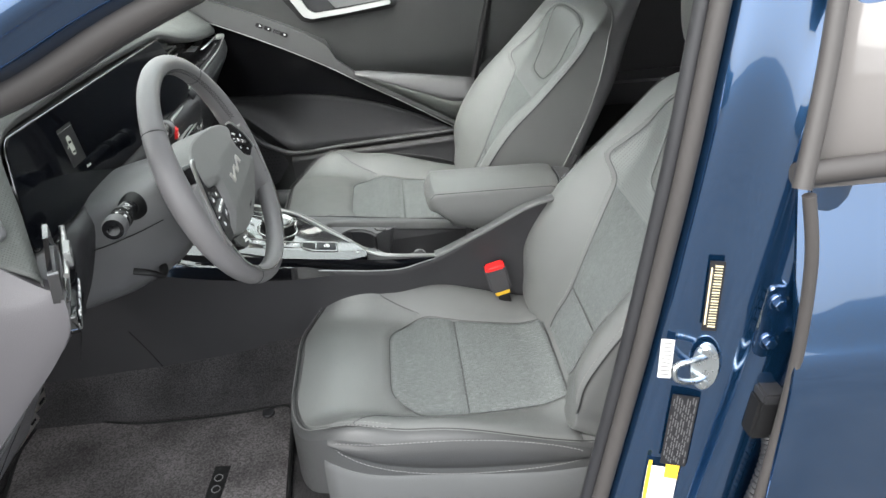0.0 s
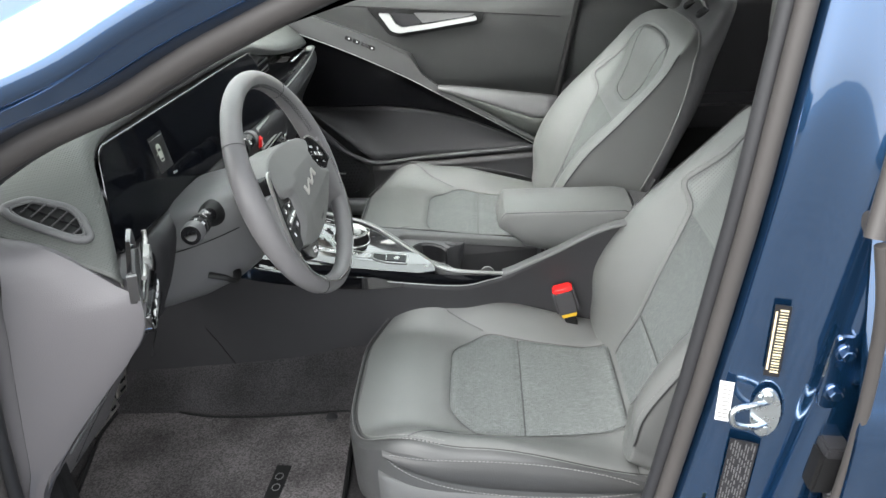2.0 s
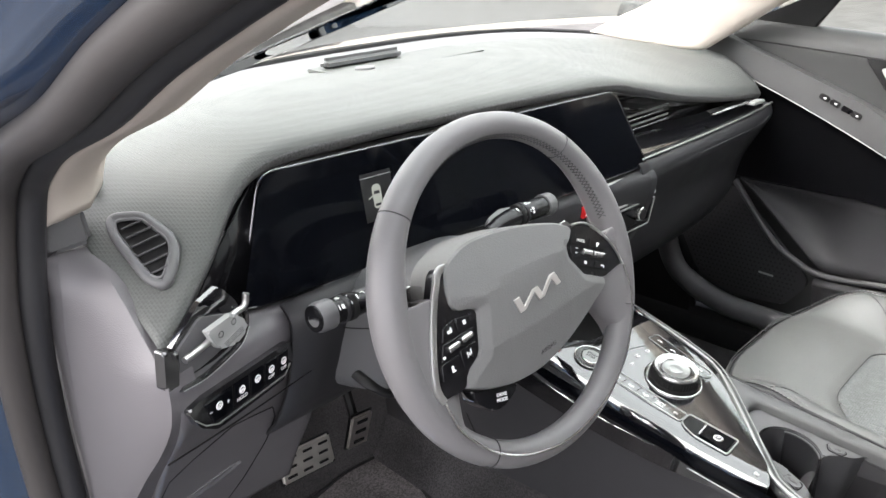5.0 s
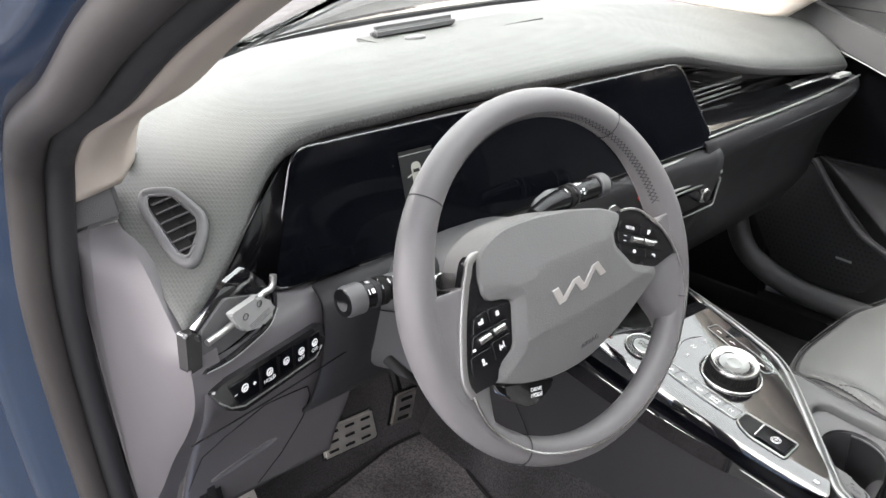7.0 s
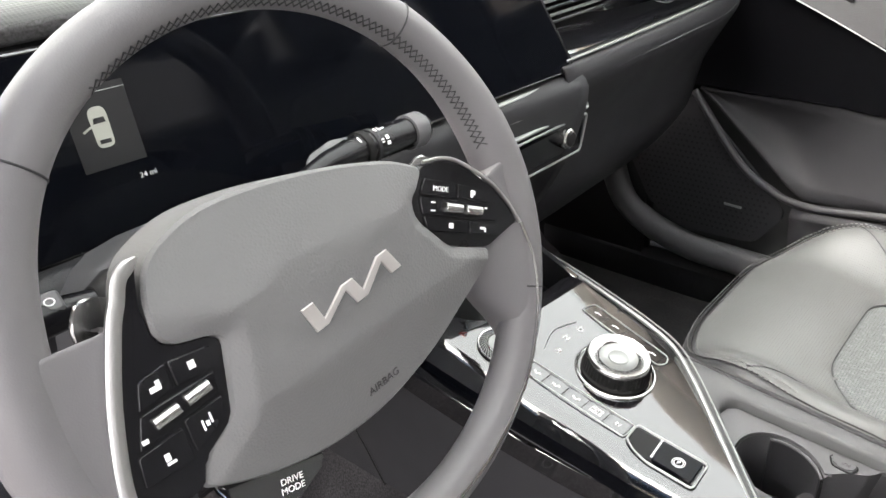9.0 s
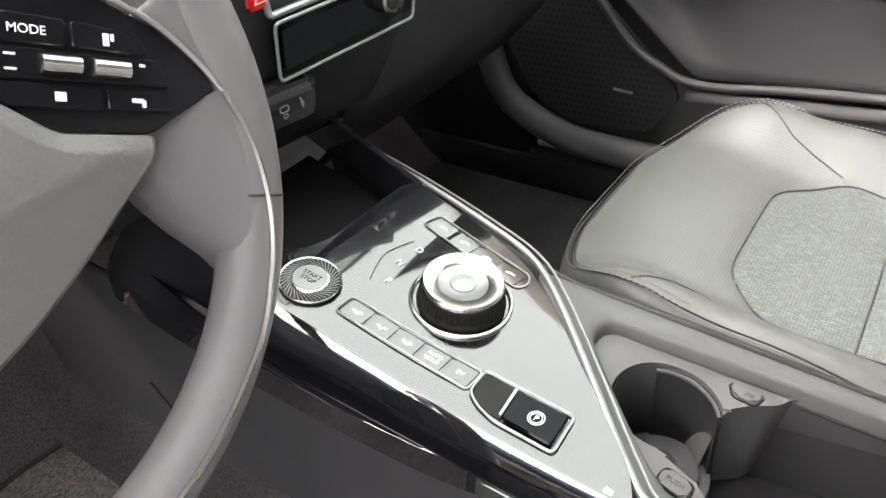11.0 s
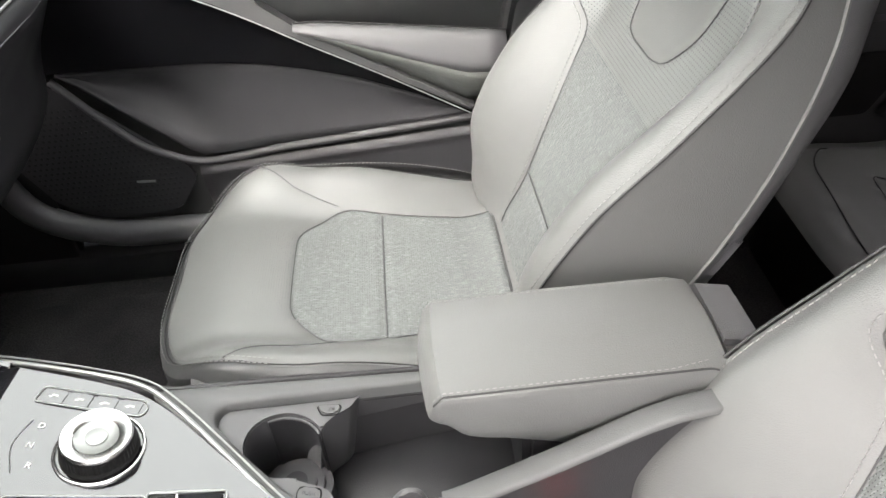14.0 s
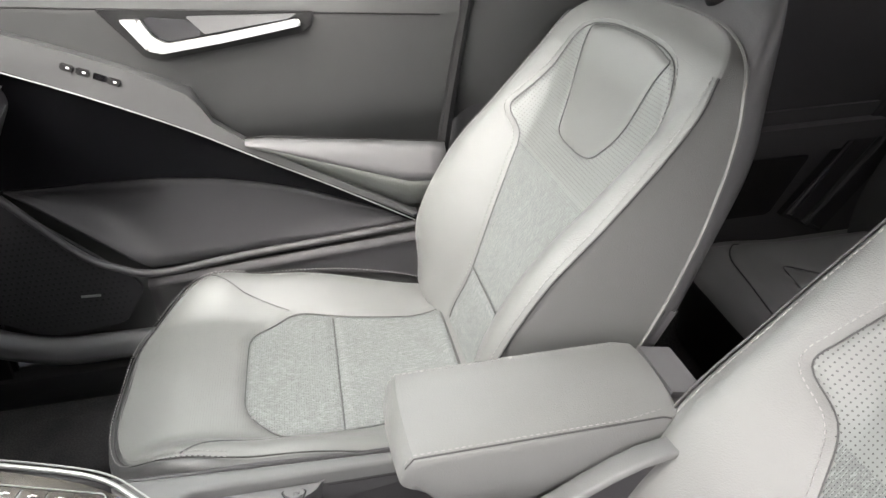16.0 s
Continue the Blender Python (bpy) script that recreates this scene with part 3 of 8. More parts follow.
    insert = flat(curve([(p[0], p[1], 0) for p in mirror_u([(0.075, -0.155), (0.082, -0.05), (0.108, 0.05), (0.142, 0.145), (0.165, 0.185), (0.203, 0.212), (0.203, 0.245), (0.192, 0.30), (0.174, 0.355), (0.137, 0.391), (0.06, 0.405)])], 5, True))
    yoke = flat(rounded([(x, y, 0) for x, y in mirror_u([(0.06, 0.4045), (0.132, 0.390), (0.102, 0.278), (0.070, 0.229), (0.035, 0.222)])], [0.1, 0.006, 0.10, 0.02, 0.03, 0.03, 0.02, 0.10, 0.006, 0.1], 5))
    pipe = flat(curve([(p[0] - 0.0015, p[1] - 0.0015 * sstep(0.36, 0.46, p[1]) + 0.01 * sstep(-0.1, -0.17, p[1]), 0) for p in prof] + [(-p[0] + 0.0015, p[1] - 0.0015 * sstep(0.36, 0.46, p[1]) + 0.01 * sstep(-0.1, -0.17, p[1]), 0) for p in prof[::-1]], 14, True))
    grooves = [(insert, True, 0.0035), (yoke, True, 0.003), ([(-0.085, -0.043), (0.085, -0.043)], False, 0.004)]
    P = pillow(dense, lambda o: (0.0, min(0.30, max(-0.06, o[1]))), back_h, 0.005, 0.12, grooves, rows=70, rear=back_rear, snap=0.0)
    top_in = [p for p in insert if p[1] > 0.17]
    pad_parts(P, BACK, [("headrest_yoke", LEATHER, yoke, "smooth grey leather yoke"),
                        ("back_upper_insert", PERF, top_in, "perforated grey leather"),
                        ("back_insert", FABRIC, insert, "pale grey melange cloth insert")], seat, "backrest", LEATHER, "smooth grey leather", ("back_side", LEATHER, "grey leather side"))
    for line, closed, _d in grooves:
        fine = []
        for i in range(0 if closed else 1, len(line)):
            p, q = line[i - 1], line[i]
            k = max(1, int(math.hypot(q[0] - p[0], q[1] - p[1]) / 0.01))
            fine += [(lerp(p[0], q[0], t / k), lerp(p[1], q[1], t / k)) for t in range(k)]
        fine += [] if closed else [line[-1]]
        part("seam", tube([BACK @ Vector((p[0], p[1], back_h(p[0], p[1]) - _d * 0.45)) for p in fine], 0.0009, closed=closed, n=5), SEAM_S, seat)
    st = bmesh.new()
    for line, d in ((pipe, -0.008), (insert, 0.007)):
        L3 = []
        for i, p in enumerate(line):
            q = Vector((line[(i + 1) % len(line)][0] - line[i - 1][0], line[(i + 1) % len(line)][1] - line[i - 1][1], 0)).normalized()
            u, v = p[0] + q.y * d, p[1] - q.x * d
            if -0.1 < p[1] and (d > 0 or p[1] < 0.40):
                L3.append(BACK @ Vector((u, v, back_h(u, v) + 0.0004)))
        cut = max(range(len(L3)), key=lambda i: (L3[i] - L3[i - 1]).length)
        L3 = L3[cut:] + L3[:cut]
        mid_ = max(range(1, len(L3)), key=lambda i: (L3[i] - L3[i - 1]).length) if d < 0 else len(L3)
        for run_ in (L3[:mid_], L3[mid_:]):
            stitches(run_, EN * 0.0003, 0.0040, 0.0030, 0.0008, bm=st)

    part("back_stitching", st, THREAD, seat, "pale grey thread", smooth=0)
    for s_ in (-1, 1):
        L3 = sorted([(p[1], BACK @ Vector((p[0] * 1.008, p[1], back_h(p[0], p[1]) + 0.0004))) for p in pipe if -0.115 < p[1] < 0.398 and p[0] * s_ > 0.15], key=lambda q: q[0])
        part("piping", tube([q[1] for q in L3], 0.0019, n=6), PIPING, seat, "dark piping")
    # rear shell, rising to a hood under the headrest
    rows = []
    for dz, sc, up_ in ((0.006, 0.997, 0.0), (-0.003, 1.0, 0.04), (-0.010, 1.0, 0.30), (-0.022, 0.992, 0.62), (-0.036, 0.975, 0.88), (-0.052, 0.94, 1.0), (-0.064, 0.85, 0.96), (-0.070, 0.62, 0.7), (-0.072, 0.3, 0.3), (-0.072, 0.01, 0.0)):
        rows.append([BACK @ Vector((p[0] * sc * (1 - 0.27 * up_ * sstep(0.36, 0.45, p[1])), (p[1] - 0.15) * sc + 0.15 + 0.115 * up_ * sstep(0.36, 0.455, p[1]), back_rear(p[1]) + dz * (0.6 + 0.4 * sstep(0.2, 0.42, p[1])))) for p in out])
    part("rear_shell", grid(rows, wrap=True)[0], PLASTIC, seat, "grey moulded rear shell", smooth=60)
    tb = tube([BACK @ Vector((p[0] * 1.003, (p[1] - 0.15) * 1.003 + 0.15, back_rear(p[1]) + 0.002)) for p in out if p[1] > -0.1], 0.0028, n=6)
    part("rear_piping", tb, LEATHER, seat)
    # charging socket in a pocket low on the inner side
    sm = basis(BACK @ Vector((-0.262, 0.115, -0.098)), EB, EN)
    part("socket_pocket", box((0.075, 0.05, 0.03), sm @ pose(-0.01, -0.005, -0.008), 0.012, 3), PLASTIC, seat, "grey socket housing")
    part("socket", box((0.014, 0.006, 0.004), sm @ pose(0.008, 0.0, 0.008), 0.002), BLACK, seat, "black charging socket")
    part("socket_mark", box((0.008, 0.007, 0.001), sm @ pose(0.026, 0.0, 0.0075), 0.0003), SILVER, seat)
    # headrest on two posts
    for s in (-1, 1):
        part("headrest_post", tube([BACK @ Vector((s * 0.06, 0.495, -0.078)), BACK @ Vector((s * 0.06, 0.575, 0.055))], 0.006, n=12), CHROME, seat, "chrome headrest post")
        part("post_collar", tube([BACK @ Vector((s * 0.06, 0.490, -0.080)), BACK @ Vector((s * 0.06, 0.500, -0.066)), BACK @ Vector((s * 0.06, 0.5025, -0.0625))], [0.027, 0.027, 0.023], n=24), BLACK, seat, "black plastic collar")
    hr = bmesh.new()
    rows = []
    for k in range(17):
        f = k / 16 * math.pi
        sc = math.sin(f) ** 0.36 if 0 < k < 16 else 0.02
        zz = -math.cos(f)
        rows.append([BACK @ Vector(((0.130 + 0.012 * zz) * sc * math.copysign(abs(math.cos(a)) ** 0.5, math.cos(a)), 0.568 + 0.105 * zz,
                                    0.085 + 0.056 * sc * math.copysign(abs(math.sin(a)) ** 0.6, math.sin(a)) + 0.05 * zz)) for a in [j * math.tau / 40 for j in range(40)]])
    grid(rows, wrap=True, bm=hr)
    part("headrest", hr, LEATHER, seat, "grey leather headrest", smooth=70)
    # belt side bracket cover
    part("recliner_cover", box((0.10, 0.02, 0.09), pose(0.245, 0.262, 0.17, 0, -20, 0), 0.012, 3), BLACK, seat)
    return seat


seat = build_seat("front_seat", "grey leather car seat with pale melange cloth inserts")
driver_seat = copy_thing(seat, pose(0.0, -0.36, FLOOR - 0.048))
tagged(driver_seat, "grey leather and cloth seat behind the steering wheel")
seat.matrix_basis = pose(-0.085, 0.352, FLOOR)


# ---- ground and car body ----
bm = bmesh.new()
n = 24
ring = [[(R * math.cos(k * math.tau / n), R * math.sin(k * math.tau / n), 0) for k in range(n)] for R in (0.01, 6, 60, 800, 4000)]
grid(ring, wrap=True, bm=bm)
struct("ground", bm, ASPHALT, "pale worn concrete ground of a car lot")

# floor pan with tunnel side and footwell rise
secs = []
for x, z in ((-1.25, 0.74), (-1.15, 0.60), (-1.04, 0.46), (-0.96, 0.400), (-0.88, FLOOR), (-0.3, FLOOR), (0.4, FLOOR), (0.75, 0.40), (1.5, 0.42)):
    secs.append([Vector((x, y, z + dz)) for y, dz in ((-0.76, 0.02), (-0.72, 0.0), (-0.3, 0.0), (-0.22, 0.025), (-0.172, 0.115), (-0.15, 0.16), (0.0, 0.2), (0.10, 0.16), (0.13, 0.08), (0.2, 0.0), (0.72, 0.0), (0.75, 0.02))])
struct("floor", skin(secs, 4, 3), CARPET, "charcoal carpeted car floor", 60, solid=-0.02)


def side_shell(y, s):
    """Sill along one side."""
    prof = [(0.0, 0.33), (0.0, 0.455), (0.02, 0.475), (0.075, 0.478), (0.10, 0.46), (0.115, 0.30), (0.11, 0.2)]
    rows = [[Vector((x, y + s * p[0], p[1])) for p in prof] for x in (-1.0, -0.6, -0.2, 0.3, 0.8, 1.3)]
    return grid(rows)[0]


struct("sill_passenger", side_shell(0.70, 1), PLASTIC_D, "dark grey plastic door sill trim", solid=0.01)
struct("sill_driver", side_shell(-0.72, -1), PAINT, "blue painted door sill", solid=0.01)

# roof, headliner, windscreen, firewall, rear end
roof = [[Vector((x + k * (y / 0.62) ** 2, y, z - 0.055 * (y / 0.62) ** 2)) for y in (-0.64, -0.35, 0, 0.35, 0.64)] for x, z, k in ((-0.05, 1.535, 0.16), (0.16, 1.578, 0.08), (0.5, 1.60, 0), (1.0, 1.57, 0), (1.6, 1.45, 0))]
struct("roof", skin(roof, 4, 4), PAINT, "blue painted car roof", solid=0.012)
liner = [[Vector((p.x, p.y * 0.99, p.z - 0.035)) for p in r] for r in roof]
ob = struct("ceiling_headliner", skin(liner, 4, 4), BEIGE, "beige cloth headliner", solid=0.01)
ws = [[Vector((xa + k * (abs(y) / 0.7) ** 2, y, za - d * (abs(y) / 0.7) ** 2)) for y in (-0.70, -0.4, 0, 0.4, 0.70)] for xa, za, k, d in ((-1.215, 1.218, 0.32, 0.0), (-0.67, 1.385, 0.26, 0.055), (-0.06, 1.532, 0.165, 0.055))]
g = struct("window_windscreen", skin(ws, 5, 5), GLASS, "clear curved windscreen", solid=0.005)
g.visible_shadow = False
hood = [[Vector((x, y, z - 0.05 * (y / 0.7) ** 2)) for y in (-0.75, -0.4, 0, 0.4, 0.75)] for x, z in ((-1.30, 1.15), (-1.5, 1.13), (-1.9, 1.06), (-2.2, 0.9), (-2.3, 0.5))]
struct("bonnet", skin(hood, 4, 4), PAINT, "blue painted bonnet", solid=0.01)
struct("wall_firewall", box((0.04, 1.5, 0.95), pose(-1.24, 0, 0.66, 0, 0, 0), 0.01), BLACK, "black firewall")
rear = [[Vector((x, y, z)) for y in (-0.72, -0.3, 0.3, 0.72)] for x, z in ((1.95, 0.4), (2.0, 0.8), (1.97, 1.0))]
rw = [[Vector((x, y, z)) for y in (-0.68, -0.3, 0.3, 0.68)] for x, z in ((1.97, 1.0), (1.86, 1.2), (1.62, 1.42))]
g = struct("window_rear", skin(rw, 3, 3), TINT, "tinted rear window", solid=0.004)
struct("wall_tailgate", skin(rear, 3, 3), PLASTIC_D, "dark tailgate trim", solid=0.02)

# kick panels, quarter panels and two added backdrop walls outside
for nm, y in (("passenger", 0.705), ("driver", -0.735)):
    struct("wall_kick_" + nm, box((0.55, 0.03, 0.72), pose(-1.0, y + 0.015, 0.74), 0.01), BLACK, "dark footwell side panel")
    struct("wall_quarter_" + nm, box((0.75, 0.04, 1.0), pose(1.82, y * 1.02, 0.9), 0.02), PLASTIC_D, "dark rear quarter trim")
struct("wall_cowl", box((0.16, 1.45, 0.1), pose(-1.27, 0, 1.115), 0.02), BLACK, "black cowl under the windscreen")
struct("backdrop_building", box((60, 0.4, 5.0), pose(-4, 18, 2.5), 0.02), BEIGE, "added plain beige backdrop wall beyond the car lot")
struct("backdrop_fence", box((0.3, 60, 2.2), pose(-26, 0, 1.1), 0.02), ASPHALT, "added plain grey backdrop wall beyond the bonnet")


# ---- passenger side ----
def up_plate(pts, y, depth=0.006, bevel=0.002, r=0.0, bm=None, seg=1):
    """A panel in the plane y, seen from the cabin; points are (x, z)."""
    P = rounded([(x, z, 0) for x, z in pts], r, 4) if r else [Vector((x, z, 0)) for x, z in pts]
    return plate([(p.x, p.y) for p in P], basis((0, y, 0), (1, 0, 0), (0, 0, 1)), depth, bevel, bm, seg)


door = thing("passenger_door", "closed grey front passenger door with silver handle", "car door", (-0.25, 0.74, 0.48))
# main trim, gently hollowed, with the belt roll on top
secs = []
for x in (-1.0, -0.8, -0.6, -0.4, -0.2, 0.0, 0.155):
    t = max(0.0, (x - 0.05)) * 0.4
    z0 = 1.161 - 0.09 * (x + 0.446)
    secs.append([Vector((x + t * k, y, z)) for k, (y, z) in enumerate(((0.725, 0.485), (0.745, 0.56), (0.775, 0.64), (0.785, 0.75), (0.765, 0.85), (0.722, 0.93), (0.702, 1.05), (0.698, z0 - 0.02), (0.699, z0), (0.707, z0 + 0.022), (0.728, z0 + 0.042), (0.80, z0 + 0.035)))])
part("trim_panel", skin(secs, 5, 4), DOORGREY, door, "grey moulded door trim", 60, solid=0.01)
part("belt_seam", tube([Vector((x, 0.698, 1.160 - 0.09 * (x + 0.446))) for x in (-0.95, -0.54, -0.2, 0.17)], 0.0015), BLACK, door)
# lower carrier: pocket
rows = []
for t in range(25):
    x = lerp(-0.64, 0.11, t / 24)
    top = 0.853 - 0.02 * sstep(-0.42, -0.2, x) - 0.135 * sstep(-0.28, 0.2, x)
    low = 0.665 + 0.065 * (x + 0.40) if x > -0.43 else 0.664 + 0.9 * (-0.43 - x)
    low = min(low, top - 0.004)
    dip = 0.035 * math.exp(-((x + 0.47) / 0.09) ** 2) - 0.01
    rows.append([Vector((x, 0.712 + (dip + 0.02) * math.sin(math.pi * k / 8) ** 0.8 + 0.006, lerp(top, low, k / 8))) for k in range(9)])
part("map_pocket", grid(rows)[0], SIDEGREY, door, "dark grey scooped map pocket", 60, solid=0.006)
lip = [Vector((x, 0.690, z)) for x, z in ((-0.64, 0.853), (-0.535, 0.724), (-0.47, 0.683), (-0.435, 0.669), (-0.38, 0.666), (-0.25, 0.680), (0.0, 0.697), (0.13, 0.708))]
part("pocket_lip", tube(curve(lip, 6), 0.0075, n=10), PLASTIC_C, door, "grey pocket rim")
low = [[Vector((x, y, z)) for y, z in ((0.692, 0.655 + 0.06 * (x + 0.43)), (0.684, 0.640 + 0.06 * (x + 0.43)), (0.690, 0.625 + 0.05 * (x + 0.43)), (0.700, 0.58), (0.715, 0.52), (0.728, 0.487))] for x in (-0.43, -0.2, 0.0, 0.14)]
part("pocket_front", skin(low, 5, 4), PLASTIC_C, door, "dark pocket front", 60, solid=0.006)
gr = [(-0.64, 0.84), (-0.455, 0.66), (-0.44, 0.632), (-0.49, 0.562), (-0.64, 0.555), (-0.72, 0.60), (-0.775, 0.70), (-0.79, 0.84)]
part("speaker_grille", up_plate(gr, 0.694, 0.008, 0.003, 0.012), PLASTIC_D, door, "black perforated speaker grille")
# gloss black flank under the beam
fk = [(-0.80, 1.15), (-0.557, 1.070), (-0.325, 0.963), (-0.176, 0.879), (-0.05, 0.812), (0.097, 0.726), (0.105, 0.700), (0.0, 0.757), (-0.103, 0.800), (-0.19, 0.825), (-0.279, 0.846), (-0.377, 0.856), (-0.62, 0.862), (-0.86, 0.86)]
part("gloss_flank", up_plate(fk, 0.700, 0.01, 0.002), FLANK, door, "piano black flank")
# diagonal beam
beam = [(-0.86, 1.255), (-0.549, 1.133), (-0.459, 1.097), (-0.38, 1.063), (-0.280, 1.014), (-0.267, 0.988), (-0.254, 0.952), (-0.195, 0.905), (-0.10, 0.855), (0.02, 0.785), (0.105, 0.733), (0.097, 0.724), (-0.05, 0.812), (-0.176, 0.882), (-0.325, 0.966), (-0.557, 1.073), (-0.86, 1.19)]
part("beam", up_plate(beam, 0.672, 0.045, 0.006), BEAMGREY, door, "grey diagonal pull beam")
ch = [Vector((x, 0.672, z - 0.003)) for x, z in ((-0.86, 1.19), (-0.557, 1.073), (-0.325, 0.966), (-0.176, 0.882), (-0.05, 0.812), (0.097, 0.724))]
part("chrome_strip", tube(curve(ch, 5), 0.0013), SILVER, door, "thin chrome strip")
# arm pad
rows = []
for t in range(11):
    x = lerp(-0.20, 0.165, t / 10)
    top = 0.920 - 0.14 * max(0, x + 0.16)
    low = max(0.735 - 0.0 * x, 0.902 - 0.585 * (x + 0.195)) if x < 0.1 else 0.735
    rows.append([Vector((x, 0.70 - 0.045 * math.sin(math.pi * min(1, 0.06 + k / 8)) ** 0.5, lerp(top, low, k / 8))) for k in range(9)])
part("arm_pad", grid([r_[:5] for r_ in rows])[0], PLASTIC, door, "padded grey arm rest", 60, solid=0.004)
part("arm_pad_side", grid([r_[4:] for r_ in rows])[0], DASHTOP, door, "dimpled grey side of the arm rest", 60, solid=0.004)
part("arm_pad_seam", tube([r_[0] + Vector((0, -0.006, 0.001)) for r_ in rows], 0.0014, n=5), BLACK, door)
# handle
bez = [(-0.403, 1.156), (-0.050, 1.127), (-0.062, 1.098), (-0.081, 1.092), (-0.314, 1.066), (-0.340, 1.073)]
part("handle_bezel", up_plate(bez, 0.692, 0.012, 0.002, 0.006), BLACK, door, "black handle bezel")
part("handle_cup", up_plate([(-0.332, 1.139), (-0.253, 1.128), (-0.238, 1.102), (-0.297, 1.096), (-0.316, 1.104)], 0.690, 0.004, 0.001, 0.012), PLASTIC_D, door, "dark grey finger recess")
part("handle_filler", up_plate([(-0.262, 1.135), (-0.236, 1.104), (-0.095, 1.119), (-0.080, 1.126)], 0.6885, 0.004, 0.001, 0.004), PLASTIC, door, "grey filler")
hl = [(-0.366, 1.140), (-0.334, 1.138), (-0.317, 1.109), (-0.298, 1.097), (-0.208, 1.105), (-0.078, 1.121), (-0.074, 1.109), (-0.208, 1.091), (-0.306, 1.081), (-0.330, 1.088)]
hl = rounded([(x, z - 1.11, 0) for x, z in hl], 0.005, 4)
part("handle", plate([(p.x, p.y) for p in hl], basis((0, 0.671, 1.11), (1, 0, 0), (0, 0.12, 1)), 0.018, 0.0045, None, 3), SATIN, door, "satin silver pull handle")
part("handle_gap", up_plate([(-0.210, 1.106), (-0.208, 1.106), (-0.206, 1.090), (-0.208, 1.090)], 0.6735, 0.002, 0.0), BLACK, door)
for k, (x, z) in enumerate(((-0.461, 1.072), (-0.438, 1.062), (-0.394, 1.042))):
    sw = part("window_switch", box((0.022, 0.006, 0.012), pose(x, 0.671, z, 0, 24, 0), 0.002), BLACK, door, "small black switch")
    part("symbol", box((0.005, 0.001, 0.0028), pose(x + 0.002, 0.6676, z, 0, 24, 0), 0.0002), WHITE, sw)
part("switch_recess", box((0.022, 0.004, 0.011), pose(-0.414, 0.672, 1.051, 0, 24, 0), 0.001), PIANO, door)
# door glass with outer skin
part("door_skin", grid([[Vector((x, y, z)) for y, z in ((0.80, 0.35), (0.85, 0.55), (0.87, 0.8), (0.86, 1.0), (0.835, 1.13))] for x in (-1.0, -0.5, 0.0, 0.25)])[0], PAINT, door, "blue painted outer skin", solid=0.004)
g = part("door_glass", grid([[Vector((x, y, z)) for y, z in ((0.79, 1.10), (0.74, 1.28), (0.66, 1.46))] for x in (-0.85, -0.3, 0.2)])[0], GLASS, door, "clear side glass", solid=0.004)
g.visible_shadow = False
# edge seal of the door and the passenger B pillar
part("edge_seal", tube(curve([(0.16, 0.71, 0.5), (0.150, 0.705, 0.72), (0.166, 0.702, 0.86), (0.222, 0.70, 1.13), (0.26, 0.69, 1.3)], 6), 0.012), BLACK, door)

pil = thing("b_pillar_trim", "dark grey plastic pillar trim on the passenger side", "pillar trim", (0.3, 0.76, 0.48))
rows = [[Vector((x + lean, y, z)) for x, y in ((0.17, 0.76), (0.19, 0.735), (0.23, 0.728), (0.34, 0.728), (0.39, 0.74), (0.42, 0.78))] for z, lean in ((0.46, -0.03), (0.7, -0.015), (0.9, 0.02), (1.1, 0.055), (1.3, 0.10), (1.45, 0.14))]
rows[4] = [p + Vector((0, -0.05, 0)) for p in rows[4]]
rows[5] = [p + Vector((0, -0.13, 0)) for p in rows[5]]
part("trim", skin(rows, 4, 3), PLASTIC_D, pil, "dark grey moulded trim", 60, solid=0.006)
part("seat_belt", skin([[Vector((x + lean, 0.722 - 0.05 * max(0, z - 1.1), z)) for x in (0.315, 0.362)] for z, lean in ((0.5, 0), (0.9, 0.02), (1.1, 0.05), (1.35, 0.10))], 4, 2), PLASTIC, pil, "grey seat belt webbing", solid=0.0015)

rd = thing("rear_door", "dark grey rear passenger door trim with arm rest", "car door", (0.9, 0.74, 0.48))
rows = [[Vector((x, y, z)) for y, z in ((0.74, 0.46), (0.745, 0.62), (0.74, 0.75), (0.735, 0.9), (0.72, 1.08), (0.735, 1.13), (0.80, 1.13))] for x in (0.36, 0.7, 1.1, 1.5)]
part("trim_panel", skin(rows, 3, 3), PLASTIC_C, rd, "dark grey door trim", 60, solid=0.01)
part("arm_rest", box((0.66, 0.07, 0.10), pose(0.83, 0.715, 0.80), 0.03, 4), PLASTIC_C, rd, "padded dark grey arm rest")
part("lower_panel", up_plate([(0.42, 0.735), (1.0, 0.735), (0.92, 0.60), (0.42, 0.60)], 0.728, 0.004, 0.001, 0.01), BLACK, rd, "black lower panel")
part("door_edge", up_plate([(0.943, 0.600), (1.193, 0.923), (1.38, 1.16), (1.52, 1.16), (1.245, 0.805), (1.05, 0.545)], 0.70, 0.03, 0.012, 0.0, None, 3), PLASTIC_D, rd, "dark slanting door edge")
part("door_edge_seal", tube([(0.995, 0.698, 0.580), (1.215, 0.694, 0.862), (1.44, 0.690, 1.15)], 0.009, n=8), RUBBER_D, rd)
part("door_skin", grid([[Vector((x, y, z)) for y, z in ((0.80, 0.35), (0.85, 0.55), (0.87, 0.8), (0.86, 1.0), (0.835, 1.13))] for x in (0.26, 0.8, 1.5)])[0], PAINT, rd, "blue painted outer skin", solid=0.004)
g = part("door_glass", grid([[Vector((x, y, z)) for y, z in ((0.79, 1.10), (0.74, 1.28), (0.66, 1.46))] for x in (0.36, 0.8, 1.4)])[0], TINT, rd, "tinted privacy glass", solid=0.004)

